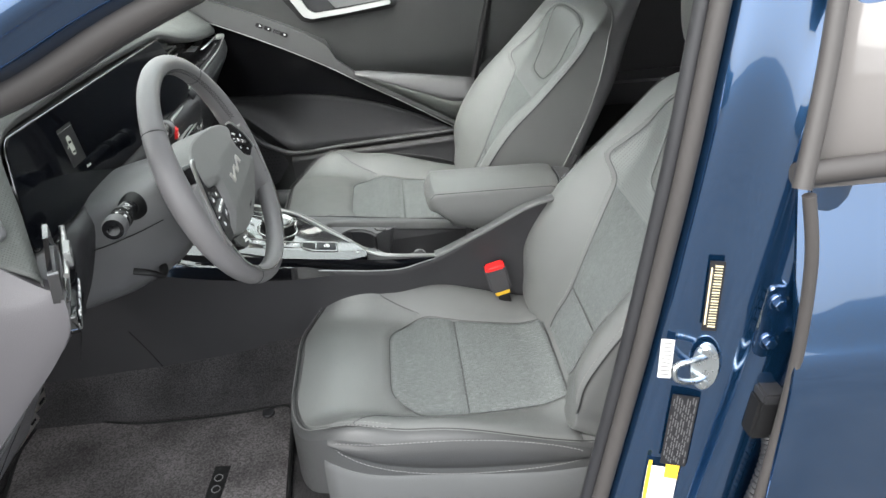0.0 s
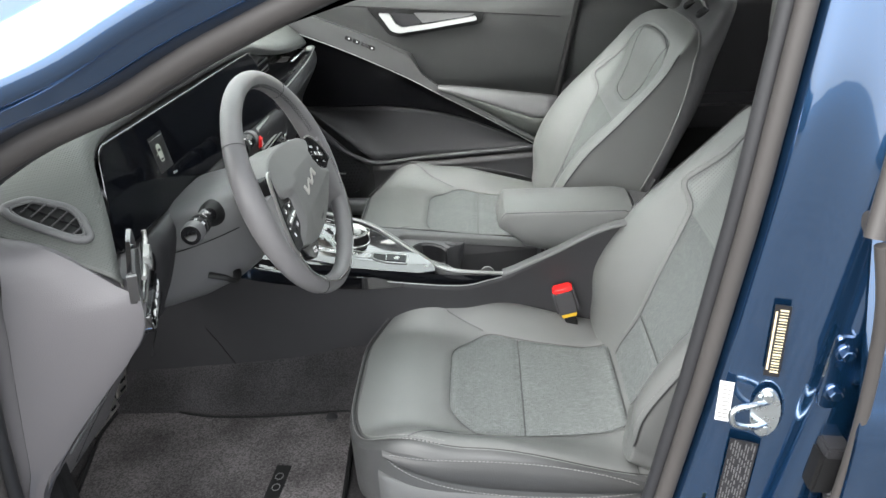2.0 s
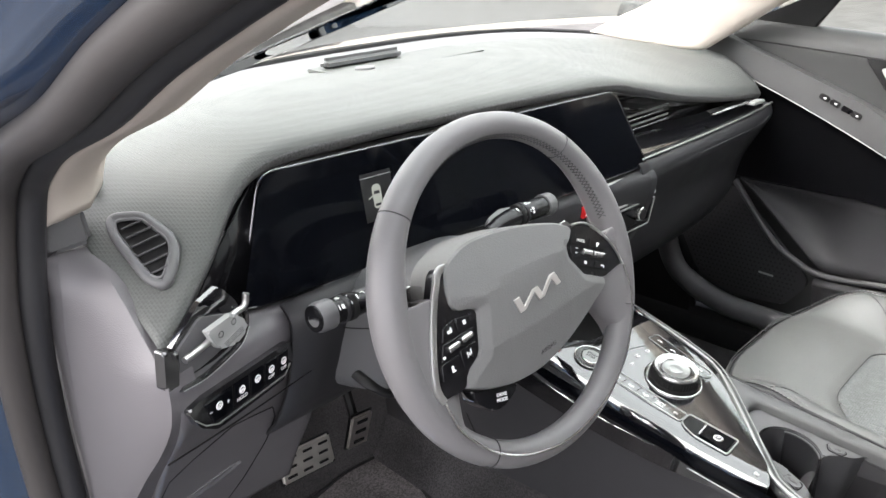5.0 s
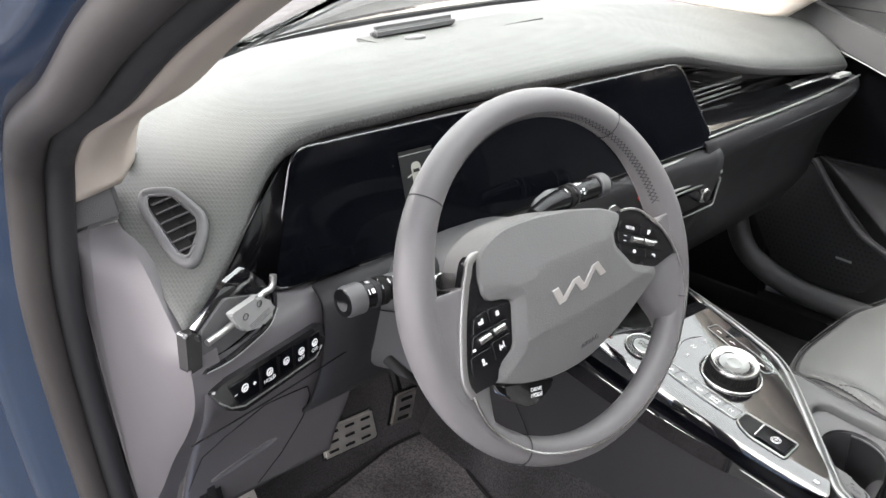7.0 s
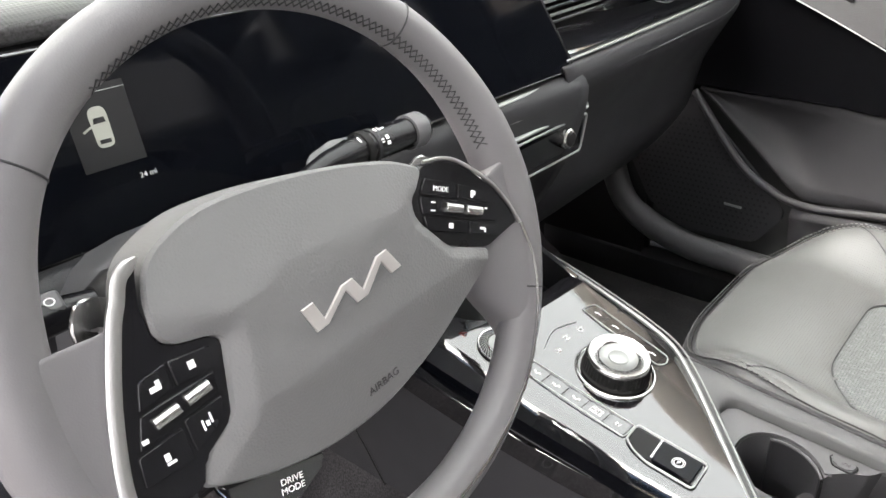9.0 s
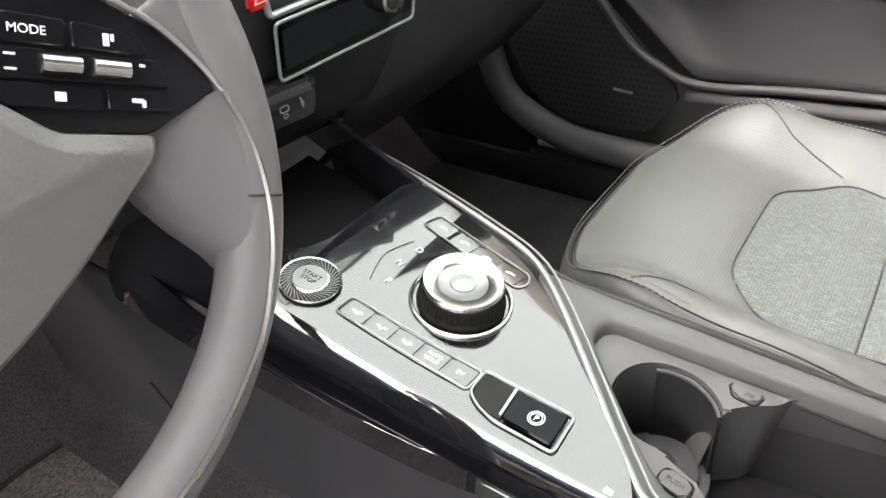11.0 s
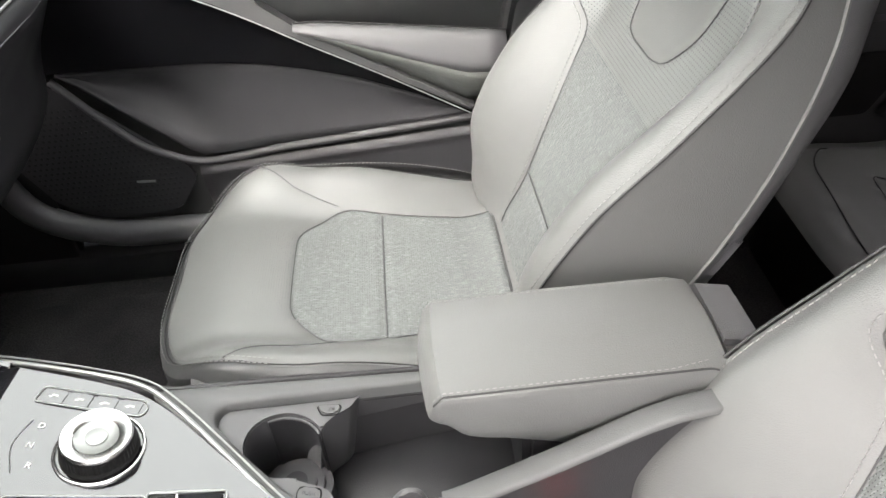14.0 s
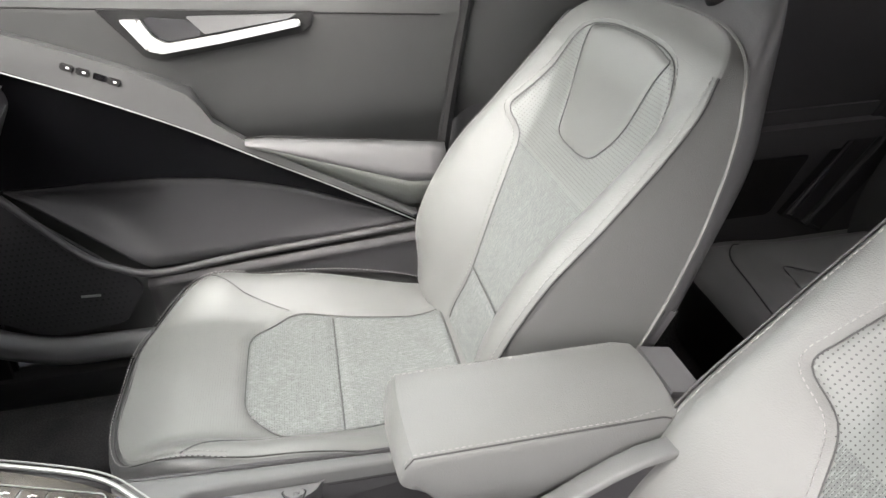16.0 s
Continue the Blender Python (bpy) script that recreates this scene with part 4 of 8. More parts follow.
# rear bench
bench = thing("rear_bench", "grey leather rear bench seat", "car seat", (0.92, 0.0, FLOOR))
def bench_h(u, v):
    return 0.203 + 0.012 * sstep(0.0, -0.16, u) - 0.03 * sstep(-0.20, -0.275, u) - 0.03 * sstep(0.60, 0.66, abs(v)) - 0.012 * math.exp(-((abs(v - 0.35) - 0.0) / 0.13) ** 2)
out = flat(rounded([(x, y, 0) for x, y in [(0.3, 0.69), (-0.275, 0.69), (-0.275, -0.69), (0.3, -0.69)]], [0.03, 0.16, 0.16, 0.03], 8))
dense = []
for i in range(len(out)):
    a, b = out[i], out[(i + 1) % len(out)]
    k = max(1, int(math.hypot(b[0] - a[0], b[1] - a[1]) / 0.018))
    dense += [(lerp(a[0], b[0], t / k), lerp(a[1], b[1], t / k)) for t in range(k)]
seamA = flat(rounded([(x, y, 0) for x, y in [(0.29, 0.63), (-0.13, 0.637), (-0.195, 0.57), (-0.235, 0.20), (-0.23, 0.08), (0.29, 0.08)]], 0.05, 6))
insA = flat(rounded([(x, y, 0) for x, y in [(0.28, 0.40), (0.05, 0.42), (-0.11, 0.512), (-0.14, 0.26), (-0.11, 0.20), (0.05, 0.28), (0.28, 0.26)]], 0.02, 4))
P = pillow(dense, lambda o: (0.01, max(-0.4, min(0.4, o[1]))), bench_h, 0.02, 0.17, [(seamA, True, 0.006), (insA, True, 0.006)], rows=20)
sub = pose(0.92, 0, FLOOR)
# the front face is painted black in place of the shadow it lies in
pad_parts(P, sub, [("bench_insert", LEATHER, insA, "grey leather insert")], bench, "bench_cushion", LEATHER, "grey leather", ("bench_front", BLACK, "leather bench front, black for its shade"))
for line in (seamA, insA):
    fine = []
    for i in range(len(line)):
        p, q = line[i - 1], line[i]
        k = max(1, int(math.hypot(q[0] - p[0], q[1] - p[1]) / 0.02))
        fine += [(lerp(p[0], q[0], t / k), lerp(p[1], q[1], t / k)) for t in range(k)]
    part("seam", tube([Vector((0.92 + p[0], p[1], FLOOR + bench_h(p[0], p[1]) - 0.001)) for p in fine], 0.0015, closed=True, n=5), SEAMCOL, bench)
rows = [[Vector((x, y, z)) for y in (-0.66, -0.4, 0.0, 0.4, 0.66)] for x, z in ((1.08, 0.56), (1.10, 0.68), (1.22, 0.93), (1.32, 1.10), (1.37, 1.13), (1.45, 1.08), (1.3, 0.5))]
part("bench_back", skin(rows, 4, 4), LEATHER_D, bench, "dark grey leather backrest", 60)

# dark triangle at the foot of the passenger window
part("sail_panel", up_plate([(-0.80, 1.17), (-0.56, 1.165), (-0.53, 1.19), (-0.46, 1.29), (-0.49, 1.295), (-0.70, 1.20)], 0.722, 0.01, 0.003), BLACK, door, "black sail panel")
# small silver bar and dotted field on the grille
part("maker_plate", box((0.036, 0.002, 0.005), pose(-0.540, 0.693, 0.632, 0, 3, 0), 0.0006), SILVER, door, "small silver plate")
bm = bmesh.new()
for i in range(34):
    for j in range(20):
        x, z = -0.84 + 0.011 * i + 0.0055 * (j % 2), 0.575 + 0.0115 * j
        if inside((x, z), [(-0.64, 0.82), (-0.47, 0.655), (-0.455, 0.632), (-0.50, 0.57), (-0.64, 0.565), (-0.71, 0.60), (-0.765, 0.70), (-0.78, 0.82)]):
            disc(basis((x, 0.6935, z), (1, 0, 0), (0, 0, 1)), 0.0028, 0.0006, 0, 6, bm=bm)
ob = part("grille_dots", bm, BLACK, door, "fine raised dots", smooth=0)
tagged(ob, kind="stuff")

# rounded trim that sweeps round the foot of the passenger doorway
arch = curve([(-0.80, 0.705, 1.0), (-0.822, 0.70, 0.86), (-0.826, 0.70, 0.735), (-0.780, 0.70, 0.585), (-0.655, 0.70, 0.520), (-0.50, 0.70, 0.508), (-0.1, 0.70, 0.500), (0.25, 0.70, 0.495)], 6)
struct("trim_sill_arch", tube(arch, 0.030, n=14, flat=((0, 1, 0), 0.8)), PLASTIC, "dark grey rounded trim round the doorway foot")


# ---- dashboard ----
CAPGREY = mat("mauve grey moulded plastic", (0.100, 0.095, 0.101), rough=0.46, spec=0.5, var=0.04, scale=4, bump=0.3, bscale=800, kind="voronoi")
dash = thing("dashboard", "grey soft-skinned dashboard with a wide black display", "dashboard", (-0.8, 0, 0.7))
LEAD = [(-0.526, -0.757, 1.062), (-0.565, -0.68, 1.12), (-0.607, -0.59, 1.19), (-0.603, -0.45, 1.200), (-0.593, -0.3, 1.200), (-0.58, -0.1, 1.196), (-0.57, 0.04, 1.188),
        (-0.566, 0.12, 1.170), (-0.568, 0.25, 1.138), (-0.572, 0.40, 1.110), (-0.578, 0.52, 1.092), (-0.584, 0.64, 1.076)]
FAR = [(-0.700, -0.758, 1.145), (-0.76, -0.735, 1.178), (-0.88, -0.66, 1.192), (-1.0, -0.52, 1.195), (-1.05, -0.35, 1.2), (-1.08, -0.12, 1.2), (-1.08, 0.08, 1.2), (-1.06, 0.22, 1.2), (-1.03, 0.38, 1.195),
       (-0.97, 0.50, 1.185), (-0.86, 0.60, 1.17), (-0.74, 0.66, 1.15)]
lead, far = curve(LEAD, 6), curve(FAR, 6)
rows, band = [], []
for a, b in zip(lead, far):
    band.append([a + Vector((-0.030, 0, -0.014)), a + Vector((-0.006, 0, -0.014)), a + Vector((-0.002, 0, -0.011)), a + Vector((0.0005, 0, -0.004)), a])
    row = []
    for k in range(0, 15):
        t = k / 14
        p = a.lerp(b, t)
        p.z += 0.022 * math.sin(math.pi * t) ** 0.8 * sstep(-0.76, -0.5, p.y) + 0.004 * sstep(0, 0.1, t)
        row.append(p)
    rows.append(row)
part("dash_top", grid(rows)[0], DASHTOP, dash, "grey dimpled soft skin", 60, solid=0.003)
part("edge_band", grid(band)[0], DASHBAND, dash, "dark dotted band under the edge", 60, solid=0.002)
# strip at the foot of the screen
part("defroster_strip", skin([[Vector((b.x + 0.05, b.y * 0.985, b.z - 0.001)), Vector((b.x - 0.01, b.y, b.z + 0.010)), Vector((b.x - 0.075, b.y, b.z + 0.012)), Vector((b.x - 0.085, b.y, b.z))] for b in far[6::6]], 3, 3), PLASTIC, dash, "grey plastic strip under the windscreen", 60)
part("screen_gasket", tube([Vector((b.x - 0.088, b.y, b.z + 0.012)) for b in far[6::3]], 0.009, n=8), BLACK, dash, "black gasket at the glass")
spk = thing("dash_speaker", "raised grey speaker cover on the dashboard", "speaker cover", (-0.9, -0.13, 1.22))
part("plate", box((0.10, 0.33, 0.006), pose(-0.90, -0.12, 1.222, 0, 2, 0), 0.003), DASHTOP, spk, "stippled grey plate")
part("ridge", box((0.022, 0.17, 0.022), pose(-0.925, -0.185, 1.232), 0.008, 3), PLASTIC_L, spk, "raised grey bar")
part("sensor", disc(pose(-0.868, -0.225, 1.229), 0.017, 0.006, 0.002), PLASTIC, spk, "round light sensor")

# wide display
TL, TR, BR, BL = Vector((-0.613, -0.583, 1.181)), Vector((-0.565, 0.04, 1.176)), Vector((-0.548, 0.112, 1.041)), Vector((-0.585, -0.640, 1.041))
SCR = basis((TL + TR + BR + BL) / 4, (TR - TL) + (BR - BL), (TL - BL) + (TR - BR))
sc2 = [SCR.inverted() @ p for p in (BL, BR, TR, TL)]
sc2 = [(p.x, p.y, 0) for p in sc2]
scr = thing("display", "wide black glass display with silver rim", "display", (-0.57, -0.26, 1.04))
part("housing", plate([(p.x * 1.012, p.y * 1.05) for p in rounded(sc2, 0.02, 6)], SCR @ pose(0, 0, -0.004), 0.03, 0.004), PLASTIC_D, scr, "dark housing")
rim_l = [SCR @ (p * 1.008) for p in rounded(sc2, 0.02, 6)]
part("rim", tube(rim_l, 0.0022, closed=True, n=10), DCHROME, scr, "silver rim")
part("screen", plate([(p.x, p.y) for p in rounded(sc2, 0.018, 6)], SCR @ pose(0, 0, 0.002), 0.008, 0.002), GLASSB, scr, "black glass")

# dark gap between the display and the dash skin
A_, D_ = Vector((-0.548, -0.742, 1.042)), BL + Vector((-0.004, -0.004, -0.005))
part("display_surround", grid([[A_, A_.lerp(Vector((-0.618, -0.588, 1.182)), 0.5) + Vector((-0.006, 0, 0)), Vector((-0.618, -0.588, 1.182))], [D_, D_.lerp(TL, 0.5), TL + Vector((-0.006, 0, 0))]])[0], FLANK, dash, "gloss black gap", solid=0.004)

# side vent
vm = basis((-0.6696, -0.7295, 1.1549), (0.848, -0.163, -0.505), (0.343, 0.894, 0.288))
vent = thing("side_vent", "grey angled side air vent with dark louvres", "air vent", (-0.64, -0.70, 1.10))
vp = [(-0.004, 0.001, 0), (0.011, 0.031, 0), (0.056, 0.050, 0), (0.076, 0.047, 0), (0.108, 0.026, 0), (0.092, 0.014, 0), (0.018, -0.002, 0)]
ro = rounded(vp, 0.010, 4)
part("frame", tube([vm @ p for p in ro], 0.0055, closed=True, n=10), PLASTIC, vent, "grey vent frame")
part("frame_lip", tube([vm @ (Vector((0.052, 0.024, 0.003)) + (p - Vector((0.052, 0.024, 0))) * 0.86) for p in ro], 0.0018, closed=True, n=8), PLASTIC, vent, "grey inner lip")
part("cavity", plate([(p.x, p.y) for p in ro], vm @ pose(0, 0, 0.0005), 0.004, 0), BLACK, vent, "dark cavity")
for k in range(6):
    x = 0.019 + 0.0136 * k
    lo, hi = (0.004 + 0.012 * (x / 0.1), 0.033 + 0.012 * min(1, x / 0.06) - 0.012 * max(0, (x - 0.07) / 0.03))
    part("louvre", box((0.0018, (hi - lo) * 0.92, 0.005), vm @ pose(x, (lo + hi) / 2, 0.0026, 0, 30, 0), 0.0006), PLASTIC_C, vent)
part("louvre_bar", box((0.07, 0.002, 0.004), vm @ pose(0.052, 0.026, 0.002, 0, 0, 10), 0.0008), BLACK, vent)

# end cap towards the open door
cap = (((-0.655, -0.800, 1.140), (-0.668, -0.784, 1.137), (-0.674, -0.758, 1.134)), ((-0.668, -0.806, 1.105), (-0.652, -0.792, 1.105), (-0.602, -0.760, 1.110)), ((-0.681, -0.808, 1.060), (-0.662, -0.797, 1.055), (-0.532, -0.762, 1.060)),
       ((-0.692, -0.808, 1.015), (-0.669, -0.800, 1.005), (-0.507, -0.764, 1.044)), ((-0.703, -0.808, 0.970), (-0.678, -0.802, 0.955), (-0.509, -0.767, 1.000)), ((-0.712, -0.808, 0.925), (-0.687, -0.803, 0.905), (-0.538, -0.773, 0.953)),
       ((-0.722, -0.808, 0.870), (-0.697, -0.804, 0.850), (-0.591, -0.780, 0.892)), ((-0.730, -0.808, 0.800), (-0.709, -0.805, 0.785), (-0.661, -0.786, 0.808)), ((-0.736, -0.807, 0.735), (-0.728, -0.806, 0.728), (-0.712, -0.794, 0.738)), ((-0.742, -0.806, 0.64), (-0.738, -0.805, 0.64), (-0.732, -0.80, 0.64)))
rows, fold = [], []
for e, r_, d in cap:
    e, r_, d = Vector(e), Vector(r_), Vector(d)
    f = d.lerp(r_, min(0.5, 0.026 / max(0.03, (d - r_).length)))
    f.y = lerp(d.y, r_.y, 0.42)
    m_ = f.lerp(r_, 0.5)
    rows.append([e + Vector((-0.03, 0.03, 0)), e, e.lerp(r_, 0.5) + Vector((0, -0.001, 0)), r_ + Vector((-0.002, 0.001, 0)), r_ + Vector((0.001, -0.004, 0)), m_, f, d + Vector((0.001, -0.001, 0)), d + Vector((-0.01, 0.03, -0.004))])
    fold.append(r_ + Vector((-0.0005, -0.0012, 0)))
fine = [curve(list(c), 4) for c in zip(*rows)]
part("end_cap", grid([list(r_) for r_ in zip(*fine)])[0], CAPGREY, dash, "grey end cap facing the door opening", 50)
part("end_cap_line", tube(curve(fold[1:], 4), 0.0007, n=5), BLACK, dash)
# knee panel
secs = []
for y in (-0.757, -0.70, -0.62, -0.555, -0.52):
    s = (y + 0.757)
    secs.append([Vector((-0.565 - 0.30 * s, y, 1.045 - 0.05 * s)), Vector((-0.514 - 0.38 * s, y, 1.033 - 0.06 * s)), Vector((-0.511 - 0.38 * s, y, 1.0 - 0.07 * s)), Vector((-0.528 - 0.36 * s, y, 0.965 - 0.03 * s)), Vector((-0.588 - 0.2 * s, y, 0.90)), Vector((-0.66 - 0.05 * s, y, 0.81)), Vector((-0.735, y, 0.705)), Vector((-0.77, y, 0.64))])
part("knee_panel", skin(secs, 4, 4), CAPGREY, dash, "grey knee panel", 60, solid=0.006)
# face behind the wheel and below the display, out to the passenger side
secs = []
for y, x0 in ((-0.60, -0.575), (-0.3, -0.575), (0.0, -0.56), (0.12, -0.545)):
    secs.append([Vector((x0, y, 1.04)), Vector((x0 + 0.02, y, 1.02)), Vector((x0 + 0.01, y, 0.97)), Vector((x0 - 0.02, y, 0.9)), Vector((x0 - 0.08, y, 0.82)), Vector((x0 - 0.2, y, 0.76))])
part("lower_face", skin(secs, 4, 3), PLASTIC_D, dash, "dark lower face", 60, solid=0.006)
# passenger side: gloss tray and band
secs = [[Vector((x - 0.05, y, zt - 0.012)), Vector((x - 0.06, y, (zt + zb) / 2)), Vector((x + 0.01, y, zb + 0.006))] for y, x, zt, zb in ((0.10, -0.575, 1.17, 1.045), (0.25, -0.570, 1.136, 1.046), (0.42, -0.572, 1.104, 1.046), (0.63, -0.58, 1.076, 1.046))]
part("gloss_tray", skin(secs, 4, 4), PIANO, dash, "piano black tray")
secs = [[Vector((x - 0.03, y, 1.052)), Vector((x + 0.02, y, 1.050)), Vector((x + 0.032, y, 1.042)), Vector((x + 0.034, y, 1.02)), Vector((x + 0.015, y, 0.985)), Vector((x - 0.02, y, 0.92)), Vector((x - 0.06, y, 0.80)), Vector((x - 0.20, y, 0.69)), Vector((x - 0.45, y, 0.66))] for y, x in ((0.09, -0.57), (0.25, -0.57), (0.42, -0.575), (0.56, -0.58), (0.67, -0.60))]
part("band", skin(secs, 4, 4), PLASTIC_D, dash, "dark grey band and glove box", 60, solid=0.004)
part("band_line", tube(curve([(-0.545, 0.10, 1.053), (-0.545, 0.3, 1.053), (-0.55, 0.5, 1.053), (-0.565, 0.66, 1.053)], 4), 0.002), SILVER, dash, "thin silver line")
# lip of the lid as a paler bar, its highlight put into the colour
part("glove_box_line", tube(curve([(-0.538, 0.19, 1.018), (-0.536, 0.23, 1.024), (-0.540, 0.42, 1.024), (-0.546, 0.56, 1.024), (-0.558, 0.64, 1.028)], 5), 0.0011, n=5), PLASTIC, dash, "glove box lid edge, paler for its highlight")
pv = thing("passenger_vent", "gloss black passenger vent with silver vanes", "air vent", (-0.56, 0.5, 1.05))
part("vane", tube(curve([(-0.575, 0.40, 1.072), (-0.565, 0.46, 1.076), (-0.565, 0.56, 1.072), (-0.572, 0.60, 1.068)], 5), [0.004] * 8 + [0.005] * 8, n=8, flat=((0, 0, 1), 0.5)), CHROME, pv, "silver vane")
part("tab", box((0.02, 0.05, 0.006), pose(-0.556, 0.555, 1.072), 0.002), SILVER, pv, "silver tab")
for k in range(4):
    part("inner_vane", box((0.003, 0.15, 0.004), pose(-0.60, 0.20, 1.085 + 0.009 * k, 0, 0, 0), 0.001), SILVER if k % 2 else PIANO, pv)
# centre vent and climate panel
cv = thing("center_vent", "black centre air vent in a silver frame", "air vent", (-0.55, 0.05, 0.98))
part("cavity", box((0.03, 0.18, 0.034), pose(-0.565, 0.045, 1.008), 0.003), BLACK, cv, "dark cavity")
part("frame", tube(rounded([(-0.550, -0.05, 1.031), (-0.547, 0.112, 1.031), (-0.541, 0.143, 0.986), (-0.545, -0.05, 0.985)], 0.004, 4), 0.0032, closed=True), SILVER, cv, "silver frame")
part("vane", tube([(-0.546, -0.04, 1.007), (-0.542, 0.04, 1.009), (-0.542, 0.115, 1.010)], [0.003, 0.0045, 0.004], n=8), SATIN, cv, "silver vane")
cl = thing("climate_panel", "piano black climate panel with round knob", "control panel", (-0.54, 0.05, 0.93))
part("face", box((0.012, 0.185, 0.042), pose(-0.549, 0.045, 0.956, 0, 8, 0), 0.004), GLASSB, cl, "piano black face")
part("rim", tube(rounded([(-0.541, -0.05, 0.979), (-0.538, 0.139, 0.979), (-0.545, 0.134, 0.929), (-0.548, -0.05, 0.929)], 0.006, 4), 0.0016, closed=True), SILVER, cl)
kn = basis((-0.541, 0.088, 0.961), (0, 1, 0), (0, 0, 1))
part("knob", disc(kn @ pose(0, 0, 0.012), 0.013, 0.026, 0.002, 28), CHROME, cl, "silver knob")
part("knob_cap", disc(kn @ pose(0, 0, 0.0135), 0.009, 0.003, 0.001, 28), BLACK, cl)

# ---- steering wheel ----
WT = radians(19.4)
WC = Vector((-0.3826, -0.4137, 1.0527))
WH = basis(WC, (0.03, 1, 0), (-math.sin(WT), 0, math.cos(WT)))   # x across, y up the wheel, z to the driver
wheel = thing("steering_wheel", "grey leather steering wheel with silver trim and black switches", "steering wheel", tuple(WC))


def rim_r(a):
    """Half thickness of the rim, thickest at the grips; a from the top."""
    g = math.exp(-((abs(math.remainder(a, math.tau)) - 1.45) / 0.55) ** 2)
    return 0.0150 + 0.0045 * g


rws = []
for k in range(128):
    a = k * math.tau / 128
    r = rim_r(a)
    c = 0.195 - r
    o = Vector((math.sin(a), math.cos(a), 0))
    cut = min([abs(math.remainder(a - q, math.tau)) for q in (0.71, -0.86, 2.0, -2.0 - 0.56)])
    r2 = r - (0.0012 if cut < 0.012 else 0)
    rws.append([WH @ (o * (c + r2 * math.cos(t)) + Vector((0, 0, r2 * 1.05 * math.sin(t)))) for t in [j * math.tau / 22 for j in range(22)]])
bm, V = grid(rws, wrap=True)
for j in range(22):
    bm.faces.new((V[-1][j], V[-1][(j + 1) % 22], V[0][(j + 1) % 22], V[0][j]))
part("rim", bm, WHEEL_L, wheel, "grey leather rim", 60)
# seams of the rim cover
for a in (0.71, -0.86, 2.02, -2.55):
    r = rim_r(a)
    o = Vector((math.sin(a), math.cos(a), 0))
    part("rim_seam", tube([WH @ (o * (0.195 - r + (r + 0.0001) * math.cos(t)) + Vector((0, 0, (r * 1.05 + 0.0001) * math.sin(t)))) for t in [j * math.tau / 24 for j in range(24)]], 0.0007, closed=True, n=5), PIPING, wheel)
# crossed stitches along the inside of the upper rim
bm = bmesh.new()
for k in range(62):
    a = lerp(-0.55, 1.32, k / 61)
    r = rim_r(a)
    o, tn = Vector((math.sin(a), math.cos(a), 0)), Vector((math.cos(a), -math.sin(a), 0))
    for s in (-1, 1):
        ends = [WH @ (o * (0.195 - r + (r + 0.0003) * math.cos(radians(150 + e * s * 13))) + tn * 0.0028 * e + Vector((0, 0, (r * 1.05 + 0.0003) * math.sin(radians(150 + e * s * 13))))) for e in (-1, 1)]
        tube(ends, 0.0005, n=4, bm=bm)
part("rim_stitching", bm, PIPING, wheel, "dark crossed stitching", smooth=0)
# airbag cover: a flat faceted face with a notch round each switch pod
COVER = [(-0.100, 0.055), (-0.068, 0.070), (-0.03, 0.071), (0.02, 0.066), (0.068, 0.054), (0.088, 0.042), (0.069, 0.025), (0.069, 0.012), (0.089, -0.015), (0.125, -0.031), (0.120, -0.039), (0.055, -0.075), (0.0, -0.093),
         (-0.049, -0.092), (-0.09, -0.082), (-0.119, -0.068), (-0.112, -0.053), (-0.091, -0.041), (-0.080, 0.002), (-0.086, 0.006), (-0.106, 0.010), (-0.112, 0.018), (-0.110, 0.035)]
crv = flat(rounded([(x, y, 0) for x, y in COVER], [0.012, 0.03, 0.03, 0.03, 0.02, 0.005, 0.006, 0.006, 0.005, 0.003, 0.006, 0.04, 0.04, 0.03, 0.02, 0.004, 0.005, 0.006, 0.004, 0.004, 0.005, 0.006, 0.02], 4))
cover_d = []
for i in range(len(crv)):
    p, q = crv[i], crv[(i + 1) % len(crv)]
    k = max(1, int(math.hypot(q[0] - p[0], q[1] - p[1]) / 0.004))
    cover_d += [(lerp(p[0], q[0], t / k), lerp(p[1], q[1], t / k)) for t in range(k)]
NOTCH_L = [(-0.110, 0.012), (-0.086, 0.006), (-0.080, 0.002), (-0.091, -0.041), (-0.119, -0.060)]
NOTCH_R = [(0.069, 0.025), (0.069, 0.012), (0.089, -0.015), (0.125, -0.031)]


def cover_h(u, v):
    """Height of the airbag cover's face over the wheel's plane."""
    z = 0.0250 - 0.30 * max(0.0, v - (0.020 + 0.07 * u)) - 0.24 * max(0.0, -0.036 + 0.06 * u - v) - 0.05 * max(0.0, abs(u) - 0.05)
    z -= 0.42 * max(0.0, 0.013 - near((u, v), NOTCH_L, False)[0])
    z -= 0.42 * max(0.0, 0.008 - near((u, v), NOTCH_R, False)[0])
    return z


rws = []
for edge, f in [(-0.045, 0), (-0.02, 0), (0.0, 0), (None, 0.0)] + [(None, k / 22) for k in range(1, 23)]:
    row = []
    for o in cover_d:
        c = (max(-0.045, min(0.045, o[0])), 0.7 * max(-0.045, min(0.035, o[1])))
        if edge is not None:
            row.append(WH @ Vector((o[0], o[1], edge)))
            continue
        w = Vector((c[0] - o[0], c[1] - o[1]))
        d = 0.0 if f == 0 else 0.0022 + max(0.0, w.length - 0.0022) * ((f - 1 / 22) / (21 / 22))
        w.normalize()
        u, v = o[0] + w.x * d, o[1] + w.y * d
        row.append(WH @ Vector((u, v, cover_h(u, v) - (0.0022 if f == 0 else 0.0))))
    rws.append(row)
bm, V = grid(rws, wrap=True)
